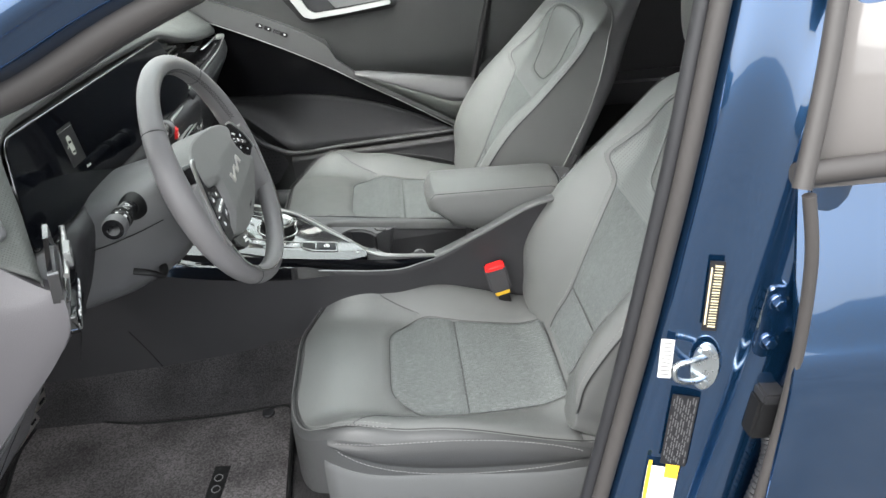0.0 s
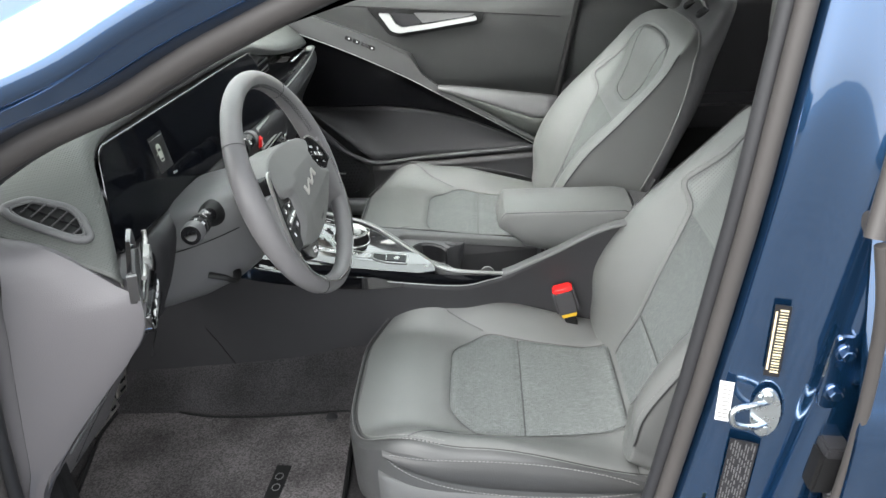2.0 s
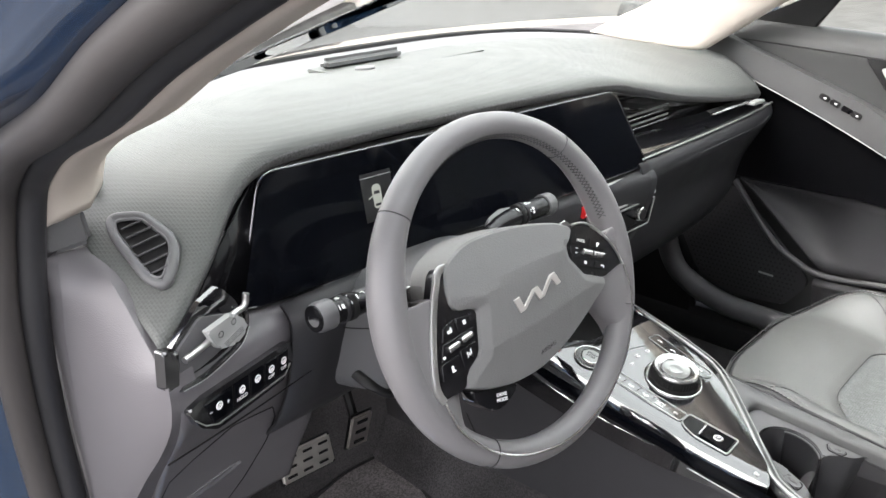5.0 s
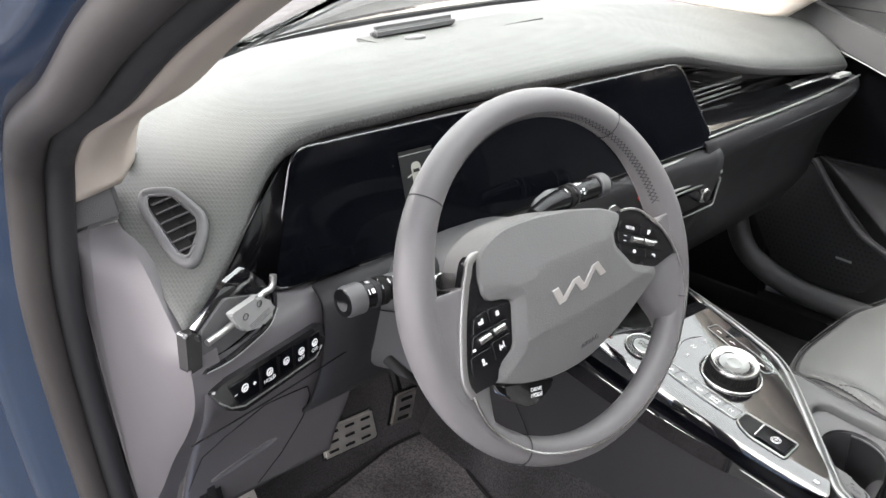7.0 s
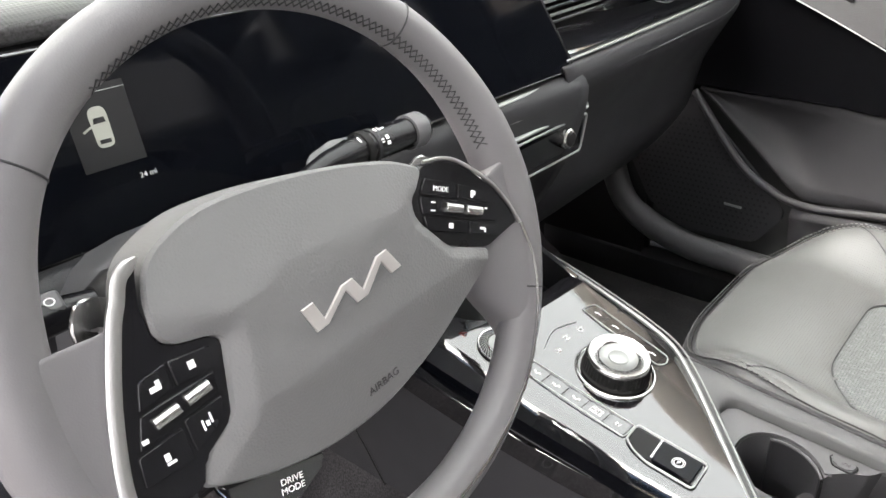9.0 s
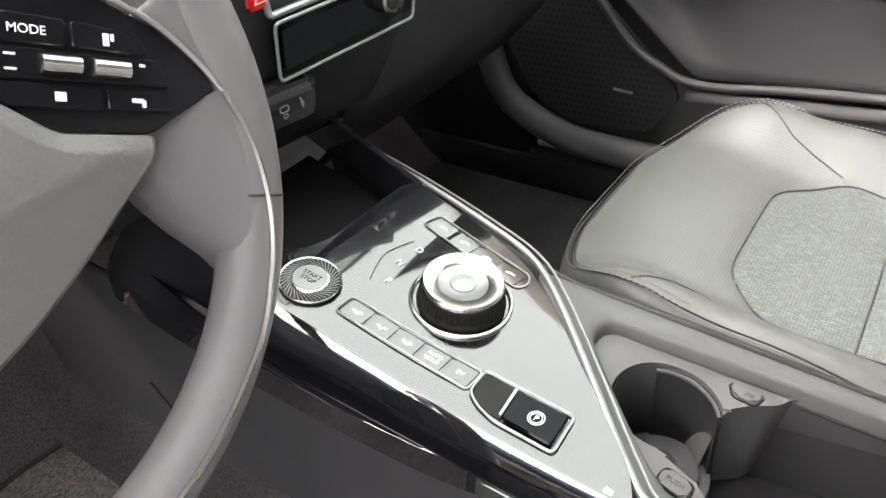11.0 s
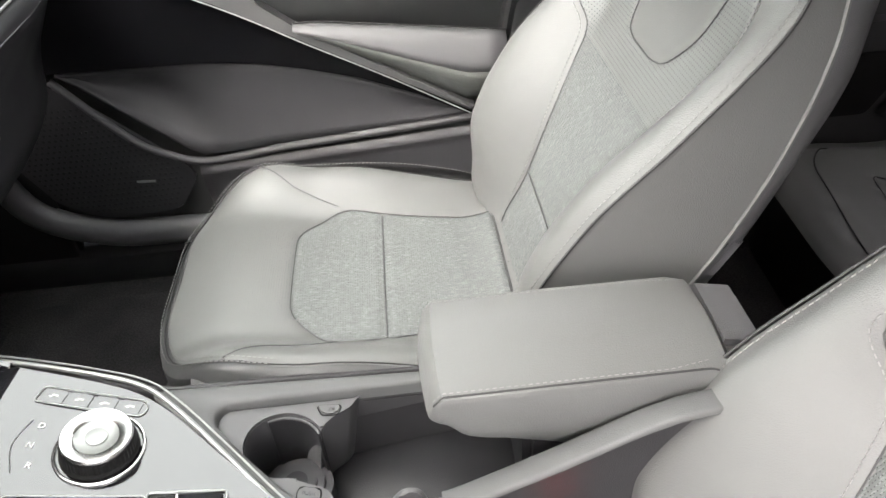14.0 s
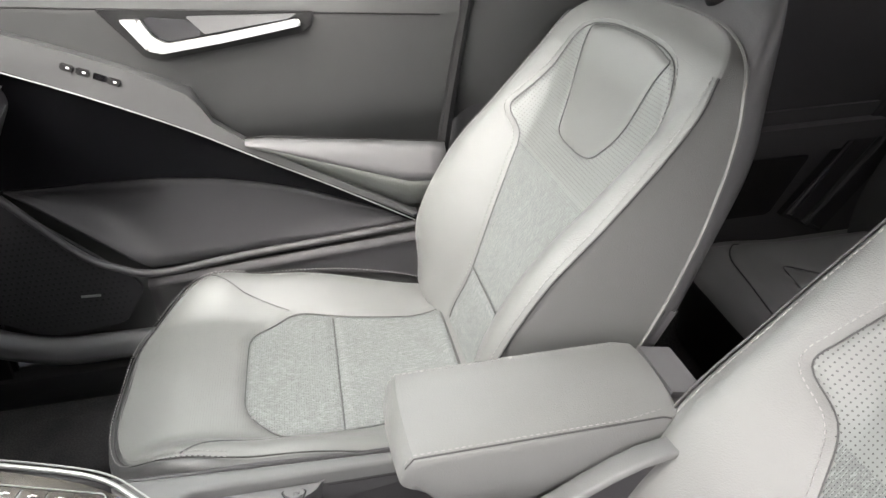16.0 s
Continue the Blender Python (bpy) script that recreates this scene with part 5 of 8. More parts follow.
bmesh.ops.remove_doubles(bm, verts=bm.verts, dist=0.00002)
bmesh.ops.holes_fill(bm, edges=[e for e in bm.edges if e.is_boundary and all(cover_h(0, 0) - 0.008 < (WH.inverted() @ v.co).z for v in e.verts)], sides=0)
part("airbag_cover", bm, COVERL, wheel, "grey grained airbag cover", 24)
part("hub_back", tube([WH @ Vector((0, -0.01, -0.01)), WH @ Vector((0, -0.01, -0.06))], [0.075, 0.05], n=28), PLASTIC, wheel, "grey hub back")
# spokes: skins from the silver brackets out to the grips, and down along them
SIL_L = [(-0.115, 0.052), (-0.121, 0.041), (-0.128, 0.028), (-0.143, -0.010), (-0.153, -0.050), (-0.149, -0.069)]
SIL_R = [(0.091, 0.0445), (0.106, 0.0425), (0.120, 0.0365), (0.135, 0.0235), (0.148, 0.0090), (0.158, -0.0100), (0.1635, -0.0260)]
for sil, ou in (([(-0.128, 0.028), (-0.136, 0.008), (-0.143, -0.010), (-0.149, -0.030), (-0.153, -0.050), (-0.149, -0.069)], [(-0.172, 0.030), (-0.175, 0.010), (-0.176, -0.010), (-0.174, -0.032), (-0.169, -0.055), (-0.160, -0.080)]),
                ([(0.143, 0.0150), (0.148, 0.009), (0.153, 0.000), (0.158, -0.010), (0.1635, -0.026)], [(0.173, 0.024), (0.175, 0.016), (0.176, 0.006), (0.176, -0.005), (0.174, -0.028)])):
    secs = []
    for k, (a_, b_) in enumerate(zip(sil, ou)):
        a_, b_ = Vector((*a_, 0.0135)), Vector((*b_, 0.0180))
        secs.append([WH @ (a_ + Vector((0, 0, -0.02))), WH @ a_, WH @ (a_.lerp(b_, 0.35) + Vector((0, 0, -0.0005))), WH @ (a_.lerp(b_, 0.7) + Vector((0, 0, 0.0))), WH @ b_])
        if k == 0:
            secs.insert(0, [p - WH.to_3x3() @ Vector((0, -0.0015, 0.004)) for p in secs[0]])
            secs.insert(0, [p - WH.to_3x3() @ Vector((0, 0.0015, 0.022)) for p in secs[1]])
    part("spoke", skin(secs, 4, 3), WHEEL_L, wheel, "grey leather spoke", 60)
for inn, ou in (([(-0.114, -0.060), (-0.118, -0.078), (-0.122, -0.098), (-0.124, -0.112), (-0.1265, -0.124)], [(-0.158, -0.066), (-0.160, -0.080), (-0.150, -0.098), (-0.139, -0.114), (-0.1275, -0.126)]),
                ([(0.112, -0.022), (0.113, -0.045), (0.122, -0.072), (0.134, -0.096), (0.1385, -0.113)], [(0.172, -0.026), (0.169, -0.048), (0.162, -0.072), (0.150, -0.098), (0.1395, -0.115)])):
    secs = []
    for a_, b_ in zip(inn, ou):
        a_, b_ = Vector((*a_, 0.002)), Vector((*b_, 0.0165))
        secs.append([WH @ (a_ + Vector((0, 0, -0.022))), WH @ (a_ + Vector((0, 0, -0.006))), WH @ (a_.lerp(b_, 0.2) + Vector((0, 0, 0.003))), WH @ (a_.lerp(b_, 0.6) + Vector((0, 0, 0.003))), WH @ b_])
    part("spoke_lower", skin(secs, 4, 3), WHEEL_L, wheel, "grey leather lower spoke", 60)
# badge: a slanted satin zigzag
zz = [(-0.031, -0.003), (-0.026, -0.019), (-0.001, -0.001), (0.006, -0.015), (0.029, 0.005), (0.036, -0.009)]
bd = bmesh.new()
lo, hi = [], []
for i, p in enumerate(zz):
    w = Vector((0.0044, 0.0006))
    lo.append(Vector(p) - w)
    hi.append(Vector(p) + w)
for i in range(len(zz) - 1):
    x = 0.00002 * i
    plate([lo[i], hi[i], hi[i + 1], lo[i + 1]], WH @ pose(0, 0, cover_h(zz[i][0], zz[i][1]) + 0.0016 + x), 0.002, 0.0004, bm=bd)
part("badge", bd, BADGE, wheel, "satin silver slanted badge", 20)
# switch pods with flush keys, rollers and silver brackets
POD_L = [(-0.106, 0.0555), (-0.1125, 0.035), (-0.1125, 0.016), (-0.106, 0.009), (-0.086, 0.0055), (-0.080, 0.001), (-0.091, -0.041), (-0.112, -0.053), (-0.118, -0.067), (-0.148, -0.068), (-0.151, -0.050), (-0.141, -0.010), (-0.126, 0.028), (-0.114, 0.051)]
POD_R = [(0.0675, 0.025), (0.089, 0.042), (0.105, 0.041), (0.119, 0.0345), (0.134, 0.022), (0.147, 0.0075), (0.157, -0.011), (0.162, -0.0245), (0.125, -0.030), (0.089, -0.0145), (0.068, 0.012)]
PZ = 0.0155
pods = []
for pod in (POD_L, POD_R):
    pods.append(part("switch_pod", plate([(p.x, p.y) for p in rounded([(x, y, 0) for x, y in pod], 0.003, 3)], WH @ pose(0, 0, PZ), 0.02, 0.001), SWITCH, wheel, "piano black switch pod"))
RP = Matrix.Translation((0.112, 0.0045, 0)) @ Matrix.Rotation(radians(-25), 4, 'Z')
keys = [(pods[0], Matrix(), q) for q in ([(-0.1275, 0.0005), (-0.1125, 0.0035), (-0.1125, -0.0105), (-0.1325, -0.0135)], [(-0.1105, 0.0035), (-0.0870, 0.0010), (-0.0895, -0.0105), (-0.1105, -0.0105)],
                                         [(-0.1415, -0.0340), (-0.1165, -0.0315), (-0.1165, -0.0500), (-0.1440, -0.0500)], [(-0.1145, -0.0285), (-0.0915, -0.0265), (-0.0950, -0.0385), (-0.1145, -0.0470)],
                                         [(-0.1330, -0.0155), (-0.0905, -0.0125), (-0.0925, -0.0245), (-0.1395, -0.0320)])]
keys += [(pods[1], RP, q) for q in ([(-0.038, 0.006), (-0.034, 0.017), (-0.006, 0.0165), (-0.006, 0.006)], [(-0.004, 0.006), (-0.004, 0.0165), (0.022, 0.014), (0.026, 0.006)],
                                    [(-0.030, -0.018), (-0.034, -0.0085), (0.006, -0.0085), (0.006, -0.0175)], [(0.008, -0.0085), (0.008, -0.0175), (0.036, -0.0165), (0.034, -0.0085)], [(-0.038, 0.0045), (0.030, 0.0045), (0.034, -0.007), (-0.035, -0.007)])]
for pd, M_, q in keys:
    part("key", plate([(p.x, p.y) for p in rounded([(x, y, 0) for x, y in q], 0.0015, 2)], WH @ pose(0, 0, PZ + 0.0016) @ M_, 0.003, 0.0005), SWITCH, pd)
for pd, M_, x, y, r in ((pods[0], Matrix(), -0.1215, -0.0215, 8), (pods[0], Matrix(), -0.1030, -0.0185, 8), (pods[1], RP, -0.009, -0.001, 0), (pods[1], RP, 0.010, -0.001, 0)):
    M_ = WH @ pose(0, 0, PZ + 0.0022) @ M_ @ pose(x, y, 0, 0, 0, r)
    part("roller", tube([M_ @ Vector((-0.0075, 0, 0)), M_ @ Vector((-0.007, 0, 0)), M_ @ Vector((0.007, 0, 0)), M_ @ Vector((0.0075, 0, 0))], [0.0028, 0.0036, 0.0036, 0.0028], n=12), CHROME, pd, "silver roller")
for pd, M_, marks in ((pods[0], Matrix(), ((-0.121, -0.006, 0.006, 0.0030), (-0.119, -0.0045, 0.0025, 0.0045), (-0.100, -0.0035, 0.0040, 0.0045), (-0.1355, -0.028, 0.0035, 0.0025), (-0.129, -0.041, 0.0030, 0.0042), (-0.128, -0.0445, 0.005, 0.0016), (-0.1065, -0.036, 0.0012, 0.006), (-0.1015, -0.034, 0.0012, 0.006), (-0.104, -0.036, 0.0022, 0.003))),
                      (pods[1], RP, ((0.009, 0.0105, 0.0025, 0.005), (0.0115, 0.0115, 0.0015, 0.003), (-0.0265, 0.0015, 0.004, 0.0009), (-0.0265, -0.004, 0.004, 0.0009), (-0.010, -0.0132, 0.0042, 0.0036), (0.020, -0.0130, 0.005, 0.0018), (0.0225, -0.0142, 0.0018, 0.003), (0.023, 0.0015, 0.0025, 0.0012)))):
    for x, y, w, h in marks:
        part("symbol", box((w, h, 0.0004), WH @ pose(0, 0, PZ + 0.0018) @ M_ @ pose(x, y, 0), 0.0001), WHITE, pd)
text("MODE", WH @ pose(0, 0, PZ + 0.0018) @ RP @ pose(-0.020, 0.0110, 0), 0.0048, WHITE, wheel)
br = curve([(x, y, 0.0168) for x, y in [(-0.104, 0.0585)] + SIL_L], 8)
rws = []
for i, p in enumerate(br):
    d = (br[min(i + 1, len(br) - 1)] - br[max(0, i - 1)]).normalized()
    w = 0.0030 * sstep(0, 5, i) + 0.0008
    nrm = Vector((-d.y, d.x, 0))
    rws.append([WH @ (p - nrm * w + Vector((0, 0, -0.003))), WH @ (p - nrm * w), WH @ (p - nrm * w * 0.6 + Vector((0, 0, 0.0008))), WH @ (p + nrm * w * 0.6 + Vector((0, 0, 0.0008))), WH @ (p + nrm * w), WH @ (p + nrm * w + Vector((0, 0, -0.003)))])
part("bracket", grid(rws)[0], SATIN, wheel, "broad satin silver bracket", 30)
part("bracket", tube([WH @ p for p in curve([(x, y, 0.0165) for x, y in SIL_R], 6)], 0.0014, n=8), SATIN, wheel, "thin satin silver bracket")
text("AIRBAG", WH @ pose(0.006, -0.073, cover_h(0.006, -0.073) + 0.0002, 13, 0, 6), 0.0075, LEATHER_D, wheel)
low = curve([WH @ Vector((x, y, 0.0172)) for x, y in ((0.1635, -0.026), (0.1655, -0.054), (0.158, -0.085), (0.143, -0.112), (0.117, -0.140), (0.065, -0.168), (0.0, -0.1795), (-0.057, -0.169), (-0.102, -0.146), (-0.136, -0.110), (-0.146, -0.085), (-0.149, -0.069))], 6)
part("trim_line", tube(low, 0.0016, n=6), CHROME, wheel, "thin silver line")
part("drive_mode_button", plate([(p.x, p.y) for p in rounded([(-0.108, -0.076, 0), (-0.045, -0.092, 0), (-0.047, -0.099, 0), (-0.072, -0.110, 0), (-0.088, -0.107, 0), (-0.106, -0.090, 0)], 0.003, 3)], WH @ pose(0, 0, 0.008), 0.02, 0.002), PIANO, wheel, "piano black button")
text("DRIVE\nMODE", WH @ pose(-0.071, -0.0985, 0.0083, 0, 0, -12), 0.0055, WHITE, wheel)
for s in (-1, 1):
    part("shift_paddle", plate([(p.x, p.y) for p in rounded([(s * 0.09, 0.03, 0), (s * 0.128, 0.046, 0), (s * 0.138, 0.03, 0), (s * 0.130, -0.01, 0), (s * 0.10, -0.02, 0)], 0.008, 4)], WH @ pose(0, 0, -0.024), 0.004, 0.001), CHROME, wheel, "silver shift paddle")

# column and stalks
col = thing("steering_column", "grey steering column shroud", "steering column", (-0.5, -0.39, 0.95))
rws = []
for x, z, hy, hz in ((-0.66, 0.935, 0.128, 0.090), (-0.60, 0.948, 0.124, 0.091), (-0.54, 0.965, 0.116, 0.091), (-0.49, 0.983, 0.102, 0.087), (-0.455, 0.998, 0.086, 0.077), (-0.435, 1.006, 0.070, 0.064)):
    rws.append([Vector((x, -0.408 + hy * math.copysign(abs(math.cos(a)) ** 0.6, math.cos(a)), z + hz * math.copysign(abs(math.sin(a)) ** 0.6, math.sin(a)))) for a in [j * math.tau / 28 for j in range(28)]])
part("shroud", grid(rws, wrap=True)[0], PLASTIC, col, "grey shroud", 60)
for s in (-1, 1):
    part("parting_line", tube(curve([(-0.63, -0.408 + s * 0.1262, 0.975), (-0.56, -0.408 + s * 0.1202, 0.985), (-0.50, -0.408 + s * 0.1062, 1.0), (-0.46, -0.408 + s * 0.0892, 1.012)], 5), 0.0009, n=5), BLACK, col)
for pts, lab in (([(-0.50, -0.478, 1.035), (-0.497, -0.53, 1.045), (-0.494, -0.563, 1.050), (-0.490, -0.612, 1.055)], "black light stalk"), ([(-0.505, -0.33, 1.060), (-0.513, -0.30, 1.062), (-0.518, -0.26, 1.061), (-0.523, -0.178, 1.056)], "black wiper stalk")):
    P = [Vector(p) for p in pts]
    sk_ = part("stalk", tube([P[0], P[1], P[2], P[3]], [0.009, 0.011, 0.0145, 0.0145], n=16), SWITCH, col, lab)
    d = (P[3] - P[2]).normalized()
    part("stalk_end", tube([P[3] - d * 0.022, P[3] - d * 0.0215, P[3] - d * 0.005, P[3] - d * 0.001, P[3]], [0.0145, 0.0166, 0.0166, 0.0140, 0.0090], n=18), PLASTIC, sk_, "grey stalk end")
    part("stalk_ring", tube([P[2] + d * 0.010, P[2] + d * 0.0105, P[2] + d * 0.0145, P[2] + d * 0.015], [0.0146, 0.0155, 0.0155, 0.0146], n=18), PLASTIC_D, sk_)
    up = Vector((0.55, 0, 0.83))
    side_ = up.cross(d)
    for a, q, w, h in ((0.017, 0.35, 0.004, 0.005), (0.022, 0.35, 0.0012, 0.006), (0.026, 0.3, 0.005, 0.0012), (0.017, -0.45, 0.005, 0.0015), (0.017, -0.62, 0.005, 0.0012), (0.024, -0.4, 0.004, 0.004), (0.024, -0.75, 0.004, 0.0035), (0.003, 0.3, 0.0035, 0.004), (0.003, -0.4, 0.004, 0.0012), (-0.006, 0.0, 0.0015, 0.006)):
        n_ = up * math.cos(q) + side_ * math.sin(q)
        c = P[2] + d * a + n_ * 0.0148
        if a < max(0.02, (P[3] - P[2]).length - 0.026):
            part("symbol", box((w, h, 0.0004), basis(c, d, n_.cross(d)), 0.0001), WHITE, sk_)
    part("stalk_dial", tube([P[2] - d * 0.002, P[2] - d * 0.0015, P[2] + d * 0.0055, P[2] + d * 0.006], [0.0142, 0.0158, 0.0158, 0.0146], n=20), KNURL, sk_, "ribbed black dial")
wing = basis((-0.520, -0.292, 1.069), (-0.05, 1, 0.02), (-0.85, 0, 0.5))
pdl = part("wiper_paddle", plate([(p.x, p.y) for p in rounded([(-0.03, -0.012, 0), (0.03, -0.012, 0), (0.045, 0.004, 0), (0.01, 0.010, 0), (-0.02, 0.004, 0)], 0.004, 3)], wing, 0.008, 0.002), PLASTIC, col, "grey wiper paddle")
for dx in (0.004, 0.020):
    part("symbol", tube([wing @ Vector((dx + 0.005 * math.cos(a), -0.002 + 0.004 * math.sin(a), 0.0004)) for a in [k * math.tau / 14 for k in range(14)]], 0.0006, closed=True, n=4), WHITE, pdl)
wing_l = basis((-0.492, -0.541, 1.0585), (0, -1, 0.10), (0.75, 0, -0.6))
pdl = part("lamp_paddle", plate([(p.x, p.y) for p in rounded([(-0.013, -0.008, 0), (0.014, -0.008, 0), (0.011, 0.007, 0), (-0.013, 0.007, 0)], 0.003, 3)], wing_l, 0.008, 0.002), PLASTIC, col, "grey indicator paddle")
for dx in (-0.005, 0.005):
    part("symbol", tube([wing_l @ Vector((dx + 0.003 * math.cos(a), 0.0025 * math.sin(a), 0.0004)) for a in [k * math.tau / 12 for k in range(12)]], 0.0005, closed=True, n=4), WHITE, pdl)
part("tilt_lever", tube(curve([(-0.50, -0.46, 0.945), (-0.478, -0.50, 0.930), (-0.470, -0.537, 0.936), (-0.476, -0.556, 0.952), (-0.50, -0.56, 0.96)], 6), 0.007, n=10, flat=((0, 0, 1), 0.7)), BLACK, col, "black tilt lever")
part("boot", tube([(-0.50, -0.465, 1.030), (-0.50, -0.500, 1.036), (-0.499, -0.512, 1.040)], [0.026, 0.022, 0.013], n=18), BLACK, col, "black stalk boot")

# ---- centre console ----
con = thing("center_console", "grey console with piano black control plate and cup holders", "center console", (-0.2, -0.08, FLOOR))
# the console's top falls to the rear; its rows run a little askew
CM = Matrix(((0.968, -0.016, 0.163, -0.2616), (0.0712, 1.019, 0.0, 0.0221), (-0.160, 0.0026, 0.987, 0.7459), (0, 0, 0, 1)))
cp = [(-0.25, 0.050), (-0.15, 0.026), (-0.095, 0.006), (-0.055, -0.024), (0.07, -0.150), (0.088, -0.186), (-0.06, -0.196), (-0.30, -0.200), (-0.40, -0.200), (-0.40, -0.140), (-0.285, -0.125), (-0.252, -0.085)]
bm = plate([(p.x, p.y) for p in rounded([(x, y, 0) for x, y in cp], [0.02, 0.05, 0.03, 0.03, 0.02, 0.004, 0.03, 0.02, 0.01, 0.01, 0.03, 0.03], 5)], CM, 0.03, 0.002)
for k in range(40):
    bmesh.ops.bisect_plane(bm, geom=bm.verts[:] + bm.edges[:] + bm.faces[:], plane_co=(-0.70 + 0.0145 * k, 0, 0), plane_no=(1, 0, 0))
for k in range(9):
    bmesh.ops.bisect_plane(bm, geom=bm.verts[:] + bm.edges[:] + bm.faces[:], plane_co=(-0.26, -0.178 + 0.005 * k, 0), plane_no=(-0.0712, 1, 0))
part("control_plate", bm, PIANO, con, "piano black plate", 60)
part("tray", plate([(-0.42, 0.085), (-0.24, 0.05), (-0.24, -0.14), (-0.42, -0.15)], CM @ pose(0, 0, -0.045), 0.01, 0.001), BLACK, con, "black phone tray")
part("tray_wall", plate([(-0.42, 0.087), (-0.24, 0.054), (-0.24, 0.046), (-0.42, 0.079)], CM @ pose(0, 0, -0.002), 0.05, 0.001), PIANO, con, "gloss tray wall")
edge = curve([CM @ Vector((x, y, 0.002)) for x, y in ((-0.41, 0.088), (-0.25, 0.058), (-0.15, 0.033), (-0.092, 0.012), (-0.050, -0.022), (0.01, -0.085), (0.068, -0.148), (0.092, -0.168))] + [Vector((-0.1235, -0.1509, 0.7250)), Vector((-0.0285, -0.1350, 0.7085))], 6)
part("chrome_edge", tube(edge, 0.0030, n=8), SILVER, con, "chrome edge strip")
part("chrome_edge", tube([p + Vector((0.006, 0.006, 0.0)) for p in edge], 0.0012, n=6), SILVER, con, "silver edge strip")
TOPL = [Vector(p) for p in ((-0.65, -0.192, 0.806), (-0.4565, -0.190, 0.776), (-0.3213, -0.182, 0.7535), (-0.2086, -0.1716, 0.735), (-0.1551, -0.1660, 0.726), (-0.1025, -0.1560, 0.7175), (-0.060, -0.1465, 0.711), (-0.030, -0.1385, 0.706))]
LOWL = [Vector(p) for p in ((-0.66, -0.192, 0.768), (-0.47, -0.186, 0.744), (-0.345, -0.178, 0.727), (-0.230, -0.171, 0.710), (-0.160, -0.166, 0.700), (-0.105, -0.158, 0.695), (-0.062, -0.148, 0.700), (-0.030, -0.1395, 0.7035))]
part("gloss_flank", skin([[a, a.lerp(b, 0.55) + Vector((0, -0.0035 * (1 if k < 7 else 0.1), 0)), b] for k, (a, b) in enumerate(zip(TOPL, LOWL))], 4, 4), GLASSB, con, "piano black flank", 60)
part("flank_line", tube(curve([p + Vector((0, -0.0012, 0)) for p in LOWL], 5), 0.0011, n=6), SILVER, con, "thin silver line")
secs = [[p, p + Vector((0, 0.010, -0.10)), Vector((p.x, p.y + 0.022, 0.45)), Vector((p.x, p.y + 0.022, 0.38))] for p in [Vector((-0.95, -0.20, 0.79))] + LOWL + [Vector((0.03, -0.1330, 0.729)), Vector((0.09, -0.1315, 0.760)), Vector((0.2, -0.131, 0.815)), Vector((0.33, -0.131, 0.825))]]
part("side_panel", skin(secs, 4, 4), SIDEGREY, con, "dark grey side panel", 60, solid=0.005)
secs = [[Vector((x, y0, z0)), Vector((x, y0 + 0.004, z0 - 0.1)), Vector((x, y0, 0.38))] for x, y0, z0 in ((-0.66, 0.100, 0.79), (-0.5, 0.078, 0.776), (-0.35, 0.034, 0.756), (-0.2, 0.048, 0.732), (0.0, 0.070, 0.70), (0.33, 0.080, 0.70))]
part("side_panel", skin(secs, 4, 3), SIDEGREY, con, "dark grey side panel", 60, solid=0.005)
part("rail_top", skin([[Vector((x, -0.1405, z)), Vector((x, -0.1395, z + 0.004)), Vector((x, -0.1355, z + 0.0065)), Vector((x, -0.118, z + 0.0065)), Vector((x, -0.112, z - 0.004)), Vector((x, -0.111, z - 0.06))] for x, z in ((-0.029, 0.703), (0.0, 0.7145), (0.09, 0.7585), (0.2, 0.813), (0.31, 0.823))], 4, 3), PLASTIC_L, con, "pale grey rail beside the armrest", 60)
# open bin: a moulded top rim round it, walls and floor
inner = rounded([(-0.264, 0.006, 0), (0.073, 0.056, 0), (0.073, -0.1024, 0), (-0.035, -0.1176, 0), (-0.1258, -0.1354, 0), (-0.1508, -0.131, 0), (-0.1816, -0.1104, 0), (-0.231, -0.0626, 0), (-0.270, -0.019, 0)], [0.014, 0.01, 0.01, 0.02, 0.02, 0.02, 0.03, 0.03, 0.014], 6)
outer = rounded([(-0.348, 0.025, 0), (0.084, 0.070, 0), (0.084, -0.1126, 0), (-0.0274, -0.1325, 0), (-0.1237, -0.1512, 0), (-0.157, -0.1505, 0), (-0.190, -0.130, 0), (-0.246, -0.0725, 0), (-0.307, -0.015, 0)], [0.02, 0.01, 0.01, 0.02, 0.02, 0.02, 0.03, 0.03, 0.02], 6)


def rim_z(x):
    """Height of the console's rim."""
    return 0.7405 - 0.165 * (x + 0.25)


rws = []
for f, dz in ((1.0, -0.014), (1.0, -0.003), (0.94, -0.0005), (0.8, 0.001), (0.2, 0.001), (0.06, -0.0005), (0.0, -0.004), (0.0, -0.02)):
    rws.append([Vector((lerp(i.x, o.x, f), lerp(i.y, o.y, f), rim_z(lerp(i.x, o.x, f)) + dz)) for i, o in zip(inner, outer)])
part("bin_rim", grid(rws, wrap=True)[0], PLASTIC_L, con, "grey moulded rim", 60)
rws = [[Vector((lerp(i.x, -0.1, f), lerp(i.y, -0.04, f), z if z < 0.68 else rim_z(i.x) + z - 0.752)) for i in inner] for f, z in ((0.0, 0.734), (0.010, 0.733), (0.012, 0.67), (0.03, 0.608), (0.05, 0.602))]
part("bin_wall", grid(rws, wrap=True)[0], BIN, con, "dark grey bin wall", 60)
bm = bmesh.new()
bm.faces.new([bm.verts.new((p.x, p.y, 0.6025)) for p in rws[-1]])
part("bin_floor", bm, BIN, con, "dark grey bin floor", solid=0.004)
